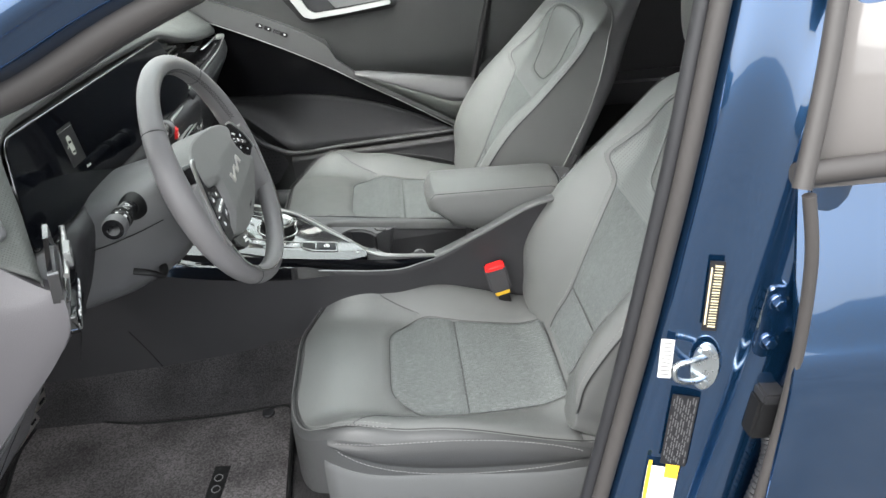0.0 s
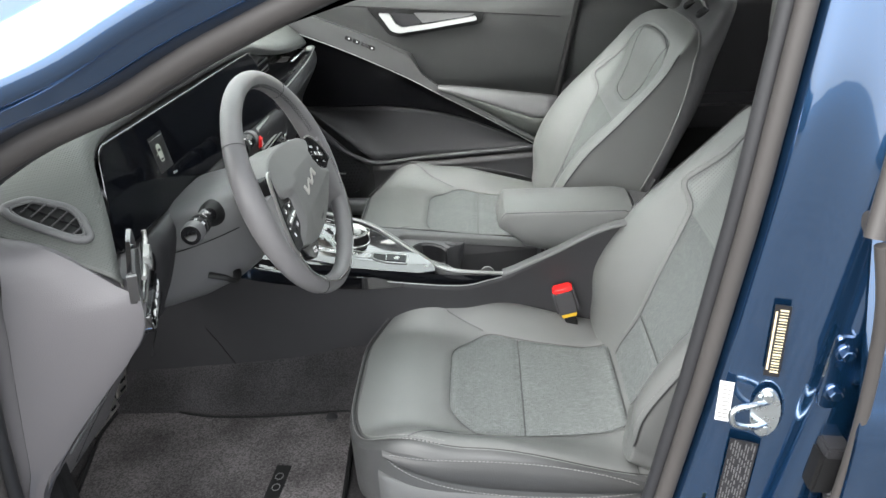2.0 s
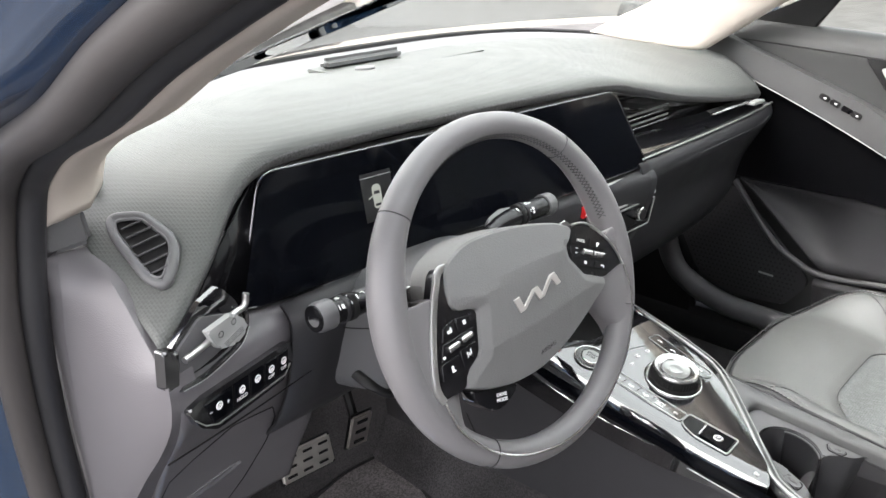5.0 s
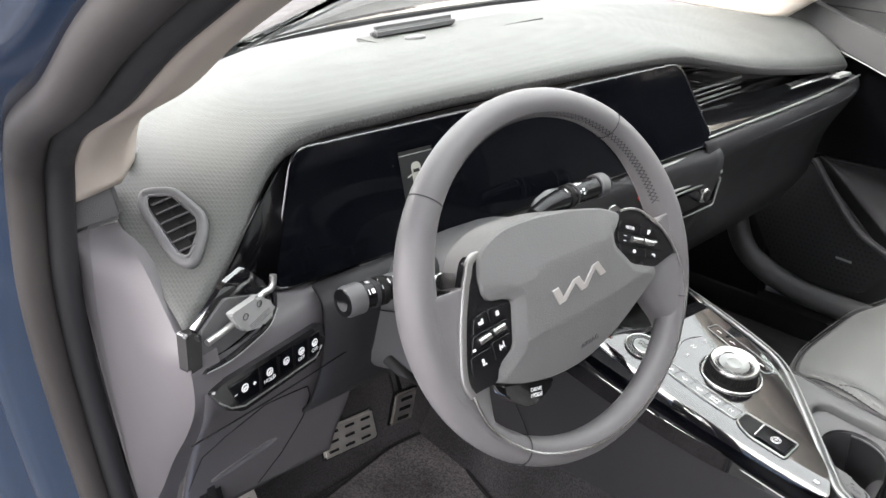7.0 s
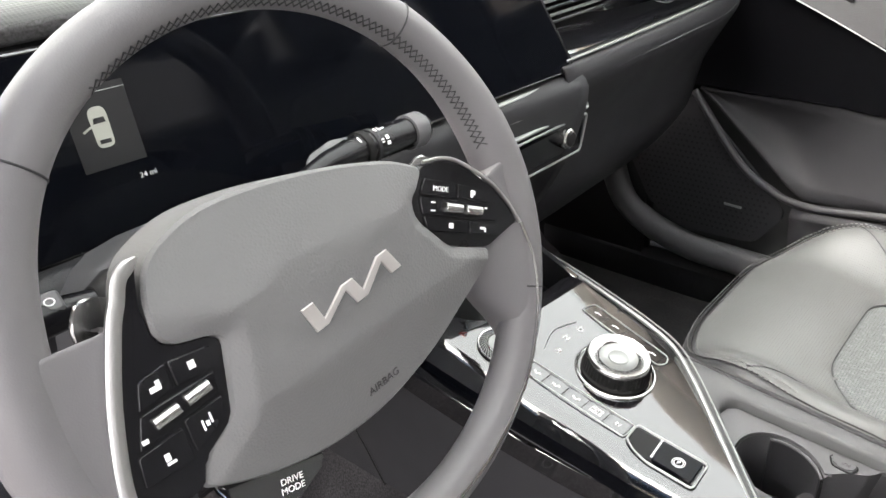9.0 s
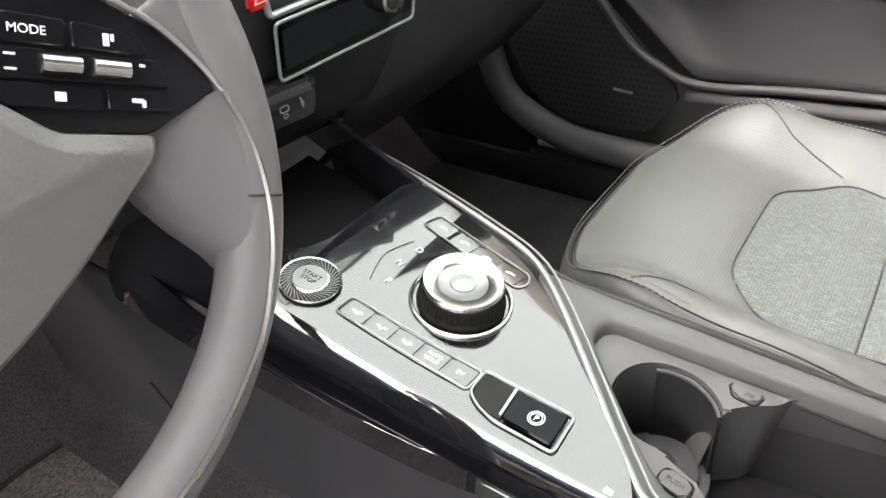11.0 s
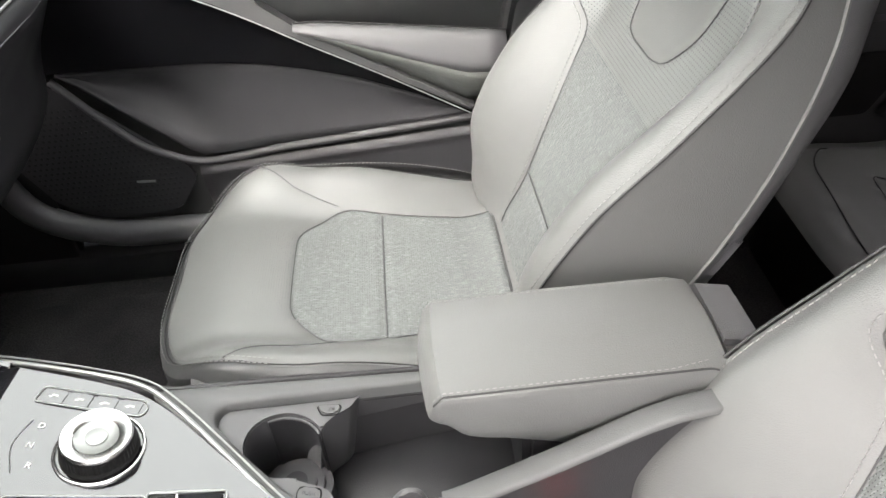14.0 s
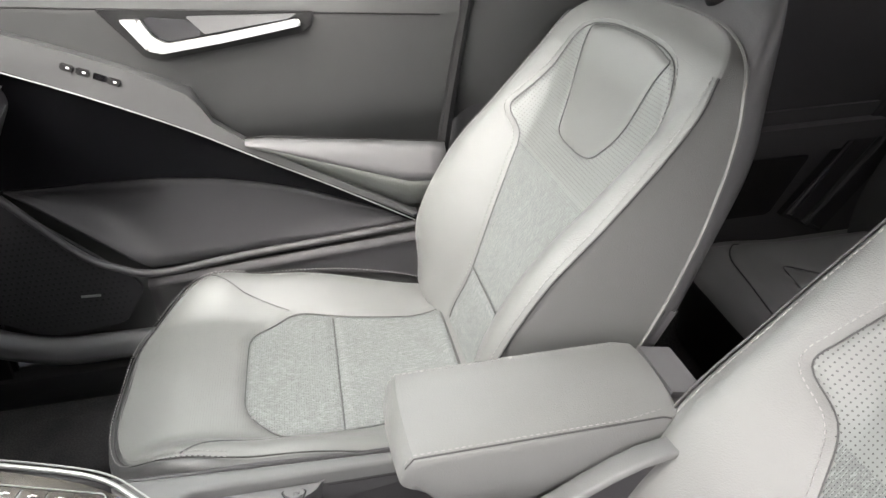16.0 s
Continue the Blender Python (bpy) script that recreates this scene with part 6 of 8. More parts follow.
# raised step round the cup holder, open to the bin, with a tab for the release key on its near side
CUP = Vector((-0.1945, -0.041, 0.0))
FM = basis((-0.19, -0.06, 0.7186), (1, 0, -0.165), (0, 1, 0))
arc = [radians(lerp(286, 27, k / 48)) for k in range(49)]
near_side = rounded([(-0.1278, -0.1335, 0), (-0.138, -0.119, 0), (-0.1434, -0.0972, 0), (-0.163, -0.092, 0), (-0.1815, -0.0857, 0)], [0.001, 0.012, 0.009, 0.01, 0.004], 4)
far_side = rounded([(-0.1545, -0.016, 0), (-0.1434, -0.003, 0), (-0.1236, 0.012, 0), (-0.1152, 0.027, 0)], [0.003, 0.012, 0.006, 0.001], 4)
outline = [(-0.1152, 0.027), (-0.258, 0.0065), (-0.267, -0.003), (-0.2685, -0.0205), (-0.2305, -0.063), (-0.1815, -0.1108), (-0.153, -0.130), (-0.1278, -0.1345)]
outline += [(p.x, p.y) for p in near_side[1:-2]] + [(CUP.x + 0.0432 * math.cos(a), CUP.y + 0.0432 * math.sin(a)) for a in arc] + [(p.x, p.y) for p in far_side[2:-1]]
part("cup_flange", plate([((x + 0.19) * 1.0135, y + 0.06) for x, y in outline], FM, 0.116, 0.0022, seg=2), PLASTIC, con, "grey cup holder step", 50)
part("cup_wall", grid([[CUP + Vector((0.0424 * math.cos(a), 0.0424 * math.sin(a), z - 0.165 * (0.0424 * math.cos(a)))) for a in arc] for z in (0.606, 0.660, 0.7160)])[0], PLASTIC_D, con, "black cup holder wall", 60, solid=0.0006)
sh = [radians(lerp(26, 122, k / 14)) for k in range(15)]
part("cup_shutter", grid([[CUP + Vector((0.0406 * math.cos(a), 0.0406 * math.sin(a), z - 0.165 * 0.0406 * math.cos(a))) for a in sh] for z in (0.714, 0.712, 0.67, 0.632)])[0], PLASTIC_D, con, "dark cup holder shutter", 60, solid=0.002)
part("shutter_edge", tube([CUP + Vector((0.0402 * math.cos(a), 0.0402 * math.sin(a), 0.7145 - 0.165 * 0.0402 * math.cos(a))) for a in sh], 0.0011, n=6), PLASTIC, con, "paler shutter edge")
for r, z in ((0.0415, 0.640), (0.032, 0.645), (0.0235, 0.648), (0.0135, 0.651), (0.006, 0.649)):
    part("cup_mat", disc(pose(CUP.x, CUP.y, z), r, 0.036 if r > 0.04 else 0.005, 0.0016, 40), PLASTIC_C if r > 0.02 else PLASTIC_D, con, "dark stepped cup mat")
part("floor_recess", tube([Vector((-0.113 + 0.037 * math.cos(a), -0.080 + 0.037 * math.sin(a), 0.6032)) for a in [k * math.tau / 40 for k in range(40)]], 0.0013, closed=True, n=6), PLASTIC_D, con, "round groove in the bin floor")
part("floor_recess", disc(pose(-0.113, -0.080, 0.6045), 0.016, 0.003, 0.001, 28), PLASTIC_D, con, "round dish in the bin floor")
part("divider_stub", plate([(p.x, p.y) for p in rounded([(-0.030, -0.09, 0), (0.026, -0.09, 0), (0.020, 0, 0), (0.012, 0.014, 0), (0.004, 0.017, 0), (-0.006, 0.016, 0), (-0.016, 0.004, 0)], 0.006, 4)], basis((-0.064, -0.1155, 0.697), (1, 0, -0.1), (0, 0.06, 1)), 0.006, 0.002), PLASTIC, con, "grey divider stub")
part("bin_joint", tube([Vector((x, 0.054 + (x - 0.073) * 0.148 - 0.001, rim_z(x) - 0.019)) for x in (-0.11, -0.03, 0.065)], 0.0009, n=5), BLACK, con)
for x, y, turn in ((-0.1651, -0.1047, -8), (-0.148, 0.0055, 4)):
    z = FM @ Vector(((x + 0.19) * 1.0135, y + 0.06, 0.0025))
    wide = y < -0.1
    b_ = part("release_button", plate([(p.x, p.y) for p in rounded([(-0.0105, -0.0075, 0), (0.0105, -0.0075, 0), (0.0115, 0.0, 0), (0.010, 0.0075, 0), (-0.010, 0.0075, 0), (-0.0115, 0, 0)] if wide else [(-0.008, -0.006, 0), (0.008, -0.006, 0), (0.0125, 0.005, 0), (0.010, 0.0065, 0), (-0.010, 0.0065, 0), (-0.0125, 0.005, 0)], 0.004, 4)], Matrix.Translation(z) @ pose(0, 0, 0, 0, 9.4, turn), 0.006, 0.0016, seg=2), PLASTIC, con, "grey release button")
    part("button_gap", tube([Matrix.Translation(z) @ pose(0, 0, -0.0022, 0, 9.4, turn) @ p for p in rounded([(-0.0115, -0.0085, 0), (0.0115, -0.0085, 0), (0.0125, 0.0, 0), (0.011, 0.0085, 0), (-0.011, 0.0085, 0), (-0.0125, 0, 0)] if wide else [(-0.009, -0.007, 0), (0.009, -0.007, 0), (0.0138, 0.005, 0), (0.011, 0.0076, 0), (-0.011, 0.0076, 0), (-0.0138, 0.005, 0)], 0.004, 4)], 0.0009, closed=True, n=5), BLACK, b_)
    text("PUSH", Matrix.Translation(z) @ pose(0, 0, 0.0003, 0, 9.4, turn if wide else 180), 0.0058, PLASTIC_C, b_)
# arm rest
arm = thing("armrest", "grey leather console armrest with stitched edges", "armrest", (0.11, -0.035, 0.70))
rws = []
prof = [(-0.064, 0.861), (-0.0, 0.868), (0.060, 0.862), (0.068, 0.852), (0.067, 0.815), (0.058, 0.772), (0.03, 0.746), (-0.035, 0.742), (-0.062, 0.765), (-0.0745, 0.810), (-0.0730, 0.850)]
for x, s, zl in ((-0.036, 0.85, 0.03), (-0.03, 0.97, 0.01), (-0.02, 1.0, 0.0), (0.1, 1.0, 0.0), (0.235, 0.97, 0.0), (0.256, 0.93, 0.004), (0.266, 0.85, 0.02)):
    rws.append(curve([Vector((x + (0.045 * (0.862 - z) / 0.09 if x < 0 else 0), -0.034 + y * s, z - 0.021 - (zl if z > 0.83 else 0) + (0.02 if z < 0.8 and x < 0 else 0))) for y, z in prof], 3, True))
bm, V = grid(rws, wrap=True)
bm.faces.new(V[0][::-1])
bm.faces.new(V[-1])
arm_tree = BVHTree.FromBMesh(bm)
part("pad", bm, LEATHER, arm, "grey leather pad", 45)
part("hinge_block", box((0.07, 0.115, 0.10), pose(0.275, -0.020, 0.78, 0, 12, 0), 0.015, 3), PLASTIC, arm, "grey plastic hinge block")
part("box", box((0.26, 0.14, 0.13), pose(0.19, -0.022, 0.69), 0.01), PLASTIC_D, arm, "dark storage box")

# ---- driver's side: pillars, seals, rear door ----
bp = thing("b_pillar", "blue painted centre pillar of the open doorway", "car pillar", (0.3, -0.83, 0.4))
ZS = [0.35, 0.5, 0.7, 0.9, 1.05, 1.2, 1.36, 1.5]
def lx(z):
    return 0.17 + 0.105 * (z - 0.66) / 0.69 if z < 0.9 else 0.2065 + 0.125 * (z - 0.9)
secs = []
for z in ZS:
    e = 0.10 * max(0, z - 1.15) ** 1.1
    x = lx(z)
    k_ = lerp(1.0, 0.35, sstep(1.02, 1.5, z))
    secs.append([Vector((x + 0.008, -0.76 + e, z)), Vector((x + 0.014, -0.782 + e, z)), Vector((x + 0.026, -0.798 + e, z)), Vector((x + 0.07, -0.812 + e, z)), Vector((x + 0.095, -0.812 - 0.018 * k_ + e, z)), Vector((x + 0.106, -0.812 - 0.040 * k_ + e, z)), Vector((x + 0.118, -0.812 - 0.051 * k_ + e, z)), Vector((x + 0.155, -0.812 - 0.050 * k_ + e, z)), Vector((x + 0.185, -0.835 + e, z)), Vector((x + 0.30, -0.82 + e, z))])
part("panel", skin(secs, 5, 4), PAINT, bp, "metallic blue painted panel", 50, solid=0.003)
part("inner_trim", skin([[Vector((lx(z) + 0.02, -0.755, z)), Vector((lx(z) + 0.03, -0.735, z)), Vector((lx(z) + 0.2, -0.73, z))] for z in ZS], 4, 3), BEIGE, bp, "pale inner trim", solid=0.004)
part("seal", tube([Vector((lx(z) + 0.0, -0.782 + 0.10 * max(0, z - 1.15) ** 1.1, z)) for z in [0.35 + 0.06 * k for k in range(20)]], 0.0115, n=12), RUBBER, bp, "grey rubber door seal")
part("inner_seal", tube([Vector((lx(z) - 0.012, -0.766 + 0.10 * max(0, z - 1.15) ** 1.1, z)) for z in [0.35 + 0.06 * k for k in range(20)]], 0.011, n=10), RUBBER_D, bp, "black inner seal")

rd2 = thing("rear_side_door", "closed blue rear door with dark tinted window", "car door", (0.9, -0.88, 0.4))
secs = [[Vector((x, y, z)) for y, z in ((-0.80, 0.35), (-0.885, 0.45), (-0.912, 0.65), (-0.918, 0.82), (-0.917, 0.93), (-0.904, 0.98), (-0.882, 1.05), (-0.863, 1.11), (-0.846, 1.165))] for x in (0.346, 0.356, 0.6, 1.0, 1.5)]
for p in secs[0]:
    p.y += 0.012
part("outer_skin", skin(secs, 4, 4), PAINT, rd2, "metallic blue painted skin", 50, solid=0.003)
part("belt_trim", tube(curve([(0.31, -0.882, 1.18), (0.6, -0.876, 1.19), (1.0, -0.868, 1.20), (1.5, -0.85, 1.21)], 4), 0.013, n=10), RUBBER, rd2, "grey waist seal")
g = part("window", grid([[Vector((x + (z - 1.17) * 0.2, y, z)) for y, z in ((-0.875, 1.16), (-0.83, 1.32), (-0.76, 1.48))] for x in (0.33, 0.8, 1.4)])[0], PRIVACY_SKY, rd2, "tinted glass, sky reflection in its grey colour", solid=0.004)
part("window_seal", tube(curve([(0.312, -0.895, 1.17), (0.335, -0.86, 1.28), (0.36, -0.81, 1.4), (0.39, -0.755, 1.5)], 5), 0.010, n=10), RUBBER, rd2, "grey window seal")
part("edge_seal", tube(curve([(0.318, -0.90, 1.165), (0.334, -0.905, 1.08), (0.341, -0.905, 0.94), (0.334, -0.905, 0.76), (0.328, -0.90, 0.6), (0.325, -0.87, 0.4)], 5), 0.007, n=10), RUBBER, rd2, "grey rubber door edge seal")

ap = thing("a_pillar", "blue front pillar with grey door seal", "car pillar", (-0.6, -0.8, 0.5))
AL = curve([(-0.75, -0.845, 0.50), (-0.742, -0.85, 0.72), (-0.730, -0.851, 0.83), (-0.714, -0.851, 0.93), (-0.692, -0.85, 1.02), (-0.670, -0.846, 1.10), (-0.655, -0.836, 1.17), (-0.630, -0.829, 1.222), (-0.582, -0.828, 1.254), (-0.53, -0.826, 1.279), (-0.44, -0.815, 1.312), (-0.33, -0.80, 1.365), (-0.15, -0.77, 1.43), (0.1, -0.72, 1.475), (0.45, -0.70, 1.49)], 6)
part("seal", tube(AL, 0.0165, n=12), RUBBER, ap, "grey rubber door seal")
rws = []
for i, p in enumerate(AL):
    t = (AL[min(i + 1, len(AL) - 1)] - AL[max(i - 1, 0)]).normalized()
    o = Vector((-t.z, 0, t.x))
    f = lerp(1.0, 0.5, sstep(1.2, 1.42, p.z))
    g_ = sstep(1.12, 1.30, p.z)
    rws.append([p + o * 0.008 + Vector((0, 0.02, 0)), p + o * 0.012 + Vector((0, -0.012, 0)), p + o * 0.020 + Vector((0, -0.035 * f, 0)), p + o * 0.026 + Vector((0, -0.055 * f, 0)), p + o * 0.034 + Vector((0, -0.057 * f, 0)), p + o * 0.042 + Vector((0, -0.085 * f, 0)),
                p + o * 0.052 + Vector((0, -0.095 * f, 0)), p + o * 0.075 + Vector((0, lerp(-0.115, -0.085, g_) * f, 0)), p + o * lerp(0.087, 0.12, g_) + Vector((0, lerp(-0.16, -0.03, g_) * f, 0)), p + o * lerp(0.10, 0.22, g_) + Vector((0, lerp(-0.23, 0.12, g_) * f, 0)), p + o * lerp(0.115, 0.36, g_) + Vector((0, lerp(-0.36, 0.3, g_) * f, 0))])
part("panel", grid(rws)[0], PAINT, ap, "metallic blue painted panel", 60, solid=0.003)
part("inner_seal", tube([p + Vector((0.004, 0.026, -0.004)) for p in AL], 0.014, n=10), RUBBER_D, ap, "black inner seal")
part("foot_block", box((0.05, 0.054, 0.042), pose(-0.688, -0.779, 1.158, 4, 0, 0), 0.006, 3), PLASTIC, ap, "grey trim block at the pillar foot")
rws = []
for p in AL[38:]:
    rws.append([p + Vector((0.0, 0.036, -0.014)), p + Vector((-0.008, 0.055, -0.014)), p + Vector((-0.022, 0.085, -0.013)), p + Vector((-0.045, 0.108, 0.0)), p + Vector((-0.08, 0.115, 0.03))])
part("inner_trim", grid(rws)[0], BEIGE, ap, "beige cloth inner trim", 60, solid=0.004)
apr = thing("passenger_a_pillar", "beige trimmed front pillar on the passenger side", "car pillar", (-0.7, 0.68, 1.1))
rws = []
for fw, dr in (((-0.98, 0.56, 1.195), (-0.715, 0.625, 1.165)), ((-0.86, 0.585, 1.255), (-0.64, 0.642, 1.215)), ((-0.60, 0.60, 1.37), (-0.50, 0.645, 1.30)), ((-0.30, 0.59, 1.455), (-0.25, 0.63, 1.41)), ((-0.02, 0.57, 1.505), (0.0, 0.61, 1.46))):
    fw, dr = Vector(fw), Vector(dr)
    rws.append([fw, fw.lerp(dr, 0.3) + Vector((0.01, -0.012, -0.004)), fw.lerp(dr, 0.75) + Vector((0.01, -0.014, -0.006)), dr, dr + Vector((-0.02, 0.05, 0.02))])
part("inner_trim", skin(rws, 5, 3), BEIGE, apr, "beige inner trim", 60, solid=0.004)

# floor mats and pedals
mt = thing("floor_mat", "charcoal carpet mat with black bound edge", "floor mat", (-0.5, -0.45, FLOOR))
mo = rounded([(-0.375, -0.225, 0), (-0.35, -0.69, 0), (-0.70, -0.69, 0), (-0.90, -0.58, 0), (-0.93, -0.42, 0), (-0.955, -0.30, 0), (-0.945, -0.205, 0), (-0.89, -0.192, 0), (-0.74, -0.246, 0), (-0.55, -0.246, 0)], [0.03, 0.03, 0.06, 0.05, 0.03, 0.03, 0.03, 0.03, 0.08, 0.1], 5)
part("carpet_pad", plate([(p.x, p.y) for p in mo], pose(0, 0, FLOOR + 0.014), 0.010, 0.002), MAT_, mt, "charcoal pile")
part("binding", tube([Vector((p.x, p.y, FLOOR + 0.012)) for p in mo], 0.005, closed=True, n=8), BLACK, mt, "black bound edge")
for nm, c, ex, ey, w, h, nj in (("brake_pedal", (-0.825, -0.456, 0.602), (0, 1, -0.08), (-0.35, 0, 1), 0.105, 0.052, 3), ("accelerator_pedal", (-0.85, -0.325, 0.578), (-0.1, 1, -0.2), (0.12, 0.3, 1), 0.052, 0.07, 1)):
    pd = thing(nm, "brushed steel pedal with black rubber studs", "pedal", c)
    m = basis(c, ex, ey)
    part("pad", box((w, h, 0.008), m, 0.004), STEEL, pd, "brushed steel pad")
    part("rubber_backing", box((w + 0.006, h + 0.006, 0.006), m @ pose(0, 0, -0.004), 0.003), BLACK, pd, "black rubber backing")
    for i in range(3):
        for j in range(nj):
            part("stud", box(((w - 0.014) / nj - 0.008, h / 3 - (0.009 if nj > 1 else 0.013), 0.005), m @ pose((j - (nj - 1) / 2) * (w - 0.010) / nj + (i - 1) * 0.003 * (nj > 1), (i - 1) * h / 3.3, 0.0035), 0.003), BLACK, pd)
    part("arm", tube([m @ Vector((0, 0, -0.006)), m @ Vector((0, 0.06, -0.05)), m @ Vector((0, 0.25, -0.12))], 0.009), BLACK, pd)
fr = thing("foot_rest", "pale steel foot rest with black rubber strips", "foot rest", (-0.97, -0.64, 0.46))
m = basis((-0.985, -0.635, 0.50), (0, 1, 0), (-0.6, 0, 0.8))
part("pad", box((0.085, 0.17, 0.012), m, 0.004), STEEL, fr, "pale steel pad")
for k in range(4):
    part("strip", box((0.06, 0.012, 0.006), m @ pose(0, -0.054 + 0.036 * k, 0.006), 0.002), BLACK, fr)
# buckle
bk = thing("seat_belt_buckle", "dark grey seat belt buckle with red release button", "seat belt buckle", (0.14, -0.14, 0.55))
m = basis((0.112, -0.147, 0.634), (0.26, -0.03, -0.96), (0, 1, 0))
part("body", box((0.064, 0.033, 0.05), m @ pose(-0.0105, 0, 0), 0.006, 3), PLASTIC_C, bk, "dark grey plastic body")
part("button", box((0.014, 0.028, 0.044), m @ pose(-0.040, -0.001, 0), 0.004, 3), RED, bk, "red release button")
part("stalk", box((0.10, 0.012, 0.026), m @ pose(0.072, 0.0, 0), 0.002), BLACK, bk)
part("strap", box((0.012, 0.016, 0.034), m @ pose(0.0265, -0.001, 0), 0.002), YELLOW, bk, "yellow strap tag")

part("panel_gap", tube([Vector((-0.703, -0.1865, 0.612)), Vector((-0.679, -0.182, 0.561)), Vector((-0.657, -0.177, 0.505))], 0.0012, n=5), BLACK, con)


# ---- console controls ----
sel = thing("gear_selector", "round gear selector with silver ring and knurled black side", "gear selector", tuple(CM @ Vector((-0.117, -0.068, 0))))
KC = basis(CM @ Vector((-0.117, -0.068, -0.001)), (1, 0, -0.18), (0, 1, 0))
part("base_ring", tube([KC @ Vector((0.043 * math.cos(a), 0.043 * math.sin(a), 0.001)) for a in [k * math.tau / 48 for k in range(48)]], 0.002, closed=True, n=8), CHROME, sel, "chrome base ring")
bm = bmesh.new()
rws = []
for z, r in ((0.0, 0.038), (0.003, 0.0385), (0.006, 0.036), (0.018, 0.0355), (0.021, 0.0345)):
    rws.append([KC @ Vector(((r + (0.0008 if (k % 2 and 0.004 < z < 0.02) else 0)) * math.cos(k * math.tau / 96), (r + (0.0008 if (k % 2 and 0.004 < z < 0.02) else 0)) * math.sin(k * math.tau / 96), z)) for k in range(96)])
grid(rws, wrap=True, bm=bm)
part("knurled_side", bm, KNURL, sel, "knurled black side", 20)
rws = [[KC @ Vector((r * math.cos(k * math.tau / 48), r * math.sin(k * math.tau / 48), z)) for k in range(48)] for r, z in ((0.0350, 0.019), (0.0352, 0.0225), (0.0335, 0.0245), (0.0240, 0.0235), (0.0215, 0.0215))]
part("silver_ring", grid(rws, wrap=True)[0], CHROME, sel, "satin silver ring", 50)
rws = [[KC @ Vector((r * math.cos(k * math.tau / 48), r * math.sin(k * math.tau / 48), z)) for k in range(48)] for r, z in ((0.0215, 0.0215), (0.0200, 0.0205), (0.0110, 0.0195), (0.0106, 0.0212), (0.0098, 0.0215), (0.0001, 0.0215))]
part("dish", grid(rws, wrap=True)[0], SILVER, sel, "polished dish with centre button", 30)
stb = thing("start_button", "round engine start button with patterned silver collar", "button", tuple(CM @ Vector((-0.231, -0.125, 0))))
SB = basis(CM @ Vector((-0.231, -0.125, 0.0055)), (1, 0, -0.262), (0, 1, 0))
part("collar", disc(SB @ pose(0, 0, 0.003), 0.026, 0.004, 0.001, 48), PLASTIC_D, stb, "dark patterned collar")
part("collar_ring", tube([SB @ Vector((0.026 * math.cos(a), 0.026 * math.sin(a), 0.003)) for a in [k * math.tau / 48 for k in range(48)]], 0.0012, closed=True, n=6), CHROME, stb, "chrome ring")
bm = bmesh.new()
for k in range(40):
    a = k * math.tau / 40
    tube([SB @ Vector((0.017 * math.cos(a), 0.017 * math.sin(a), 0.0034)), SB @ Vector((0.0245 * math.cos(a + 0.35), 0.0245 * math.sin(a + 0.35), 0.0034))], 0.0005, n=4, bm=bm)
part("collar_ribs", bm, SILVER, stb, smooth=0)
part("push_disc", disc(SB @ pose(0, 0, 0.006), 0.0145, 0.006, 0.001, 40), SILVER, stb, "silver push disc")
part("push_ring", tube([SB @ Vector((0.0155 * math.cos(a), 0.0155 * math.sin(a), 0.004)) for a in [k * math.tau / 48 for k in range(48)]], 0.0015, closed=True, n=8), CHROME, stb, "chrome ring")
text("START\nSTOP", SB @ pose(0, 0.0, 0.0063, 0, 0, -90 + 95), 0.0062, PLASTIC_D, stb)
for body, x, y in (("R", -0.18, -0.084), ("N", -0.186, -0.060), ("D", -0.182, -0.036)):
    text(body, CM @ pose(x, y, 0.0008, 0, 0, -10), 0.010, WHITE, sel, "gear_letter")
part("arc_line", tube(curve([CM @ Vector((x, y, 0.0006)) for x, y in ((-0.194, -0.092), (-0.203, -0.058), (-0.193, -0.028))], 8), 0.0005, n=5), SILVER, sel, "thin arc line")


def key(name, pts, m, depth, label, parent, r=0.003):
    return part(name, plate([(p.x, p.y) for p in rounded([(x, y, 0) for x, y in pts], r, 3)], m, depth, 0.0008), PIANO, parent, label)


rowu = thing("seat_heater_keys", "row of small black keys in a thin silver frame", "buttons", tuple(CM @ Vector((-0.14, 0.0, 0))))
a0, a1 = Vector((-0.196, 0.007, 0)), Vector((-0.086, -0.018, 0))
d = (a1 - a0) / 4
nrm = Vector((-d.y, d.x, 0)).normalized() * 0.0105
for k in range(4):
    p, q = a0 + d * k + d * 0.04, a0 + d * (k + 1) - d * 0.04
    quad = [(p - nrm * 0.9), (q - nrm * 0.9), (q + nrm * 0.9), (p + nrm * 0.9)]
    kk = key("key", [(v.x, v.y) for v in quad], CM @ pose(0, 0, 0.0007), 0.004, "small gloss black key", rowu)
    c = (p + q) / 2
    for j in range(3):
        part("symbol", box((0.0035, 0.0016, 0.0004), CM @ pose(c.x + 0.003 * (j - 1), c.y + 0.001 * (j % 2), 0.0009, 0, 0, -12), 0.0001), WHITE, kk)
fr = [a0 - d * 0.08 - nrm, a1 + d * 0.1 - nrm, a1 + d * 0.25, a1 + nrm, a0 - d * 0.02 + nrm]
part("frame", tube([CM @ Vector((p.x, p.y, 0.001)) for p in rounded(fr, 0.005, 4)], 0.0009, closed=True, n=6), SILVER, rowu, "thin silver frame")
rowl = thing("driver_keys", "row of five gloss keys in a thin silver frame", "buttons", tuple(CM @ Vector((-0.125, -0.13, 0))))
a0, a1 = Vector((-0.191, -0.128, 0)), Vector((-0.061, -0.138, 0))
d = (a1 - a0) / 5
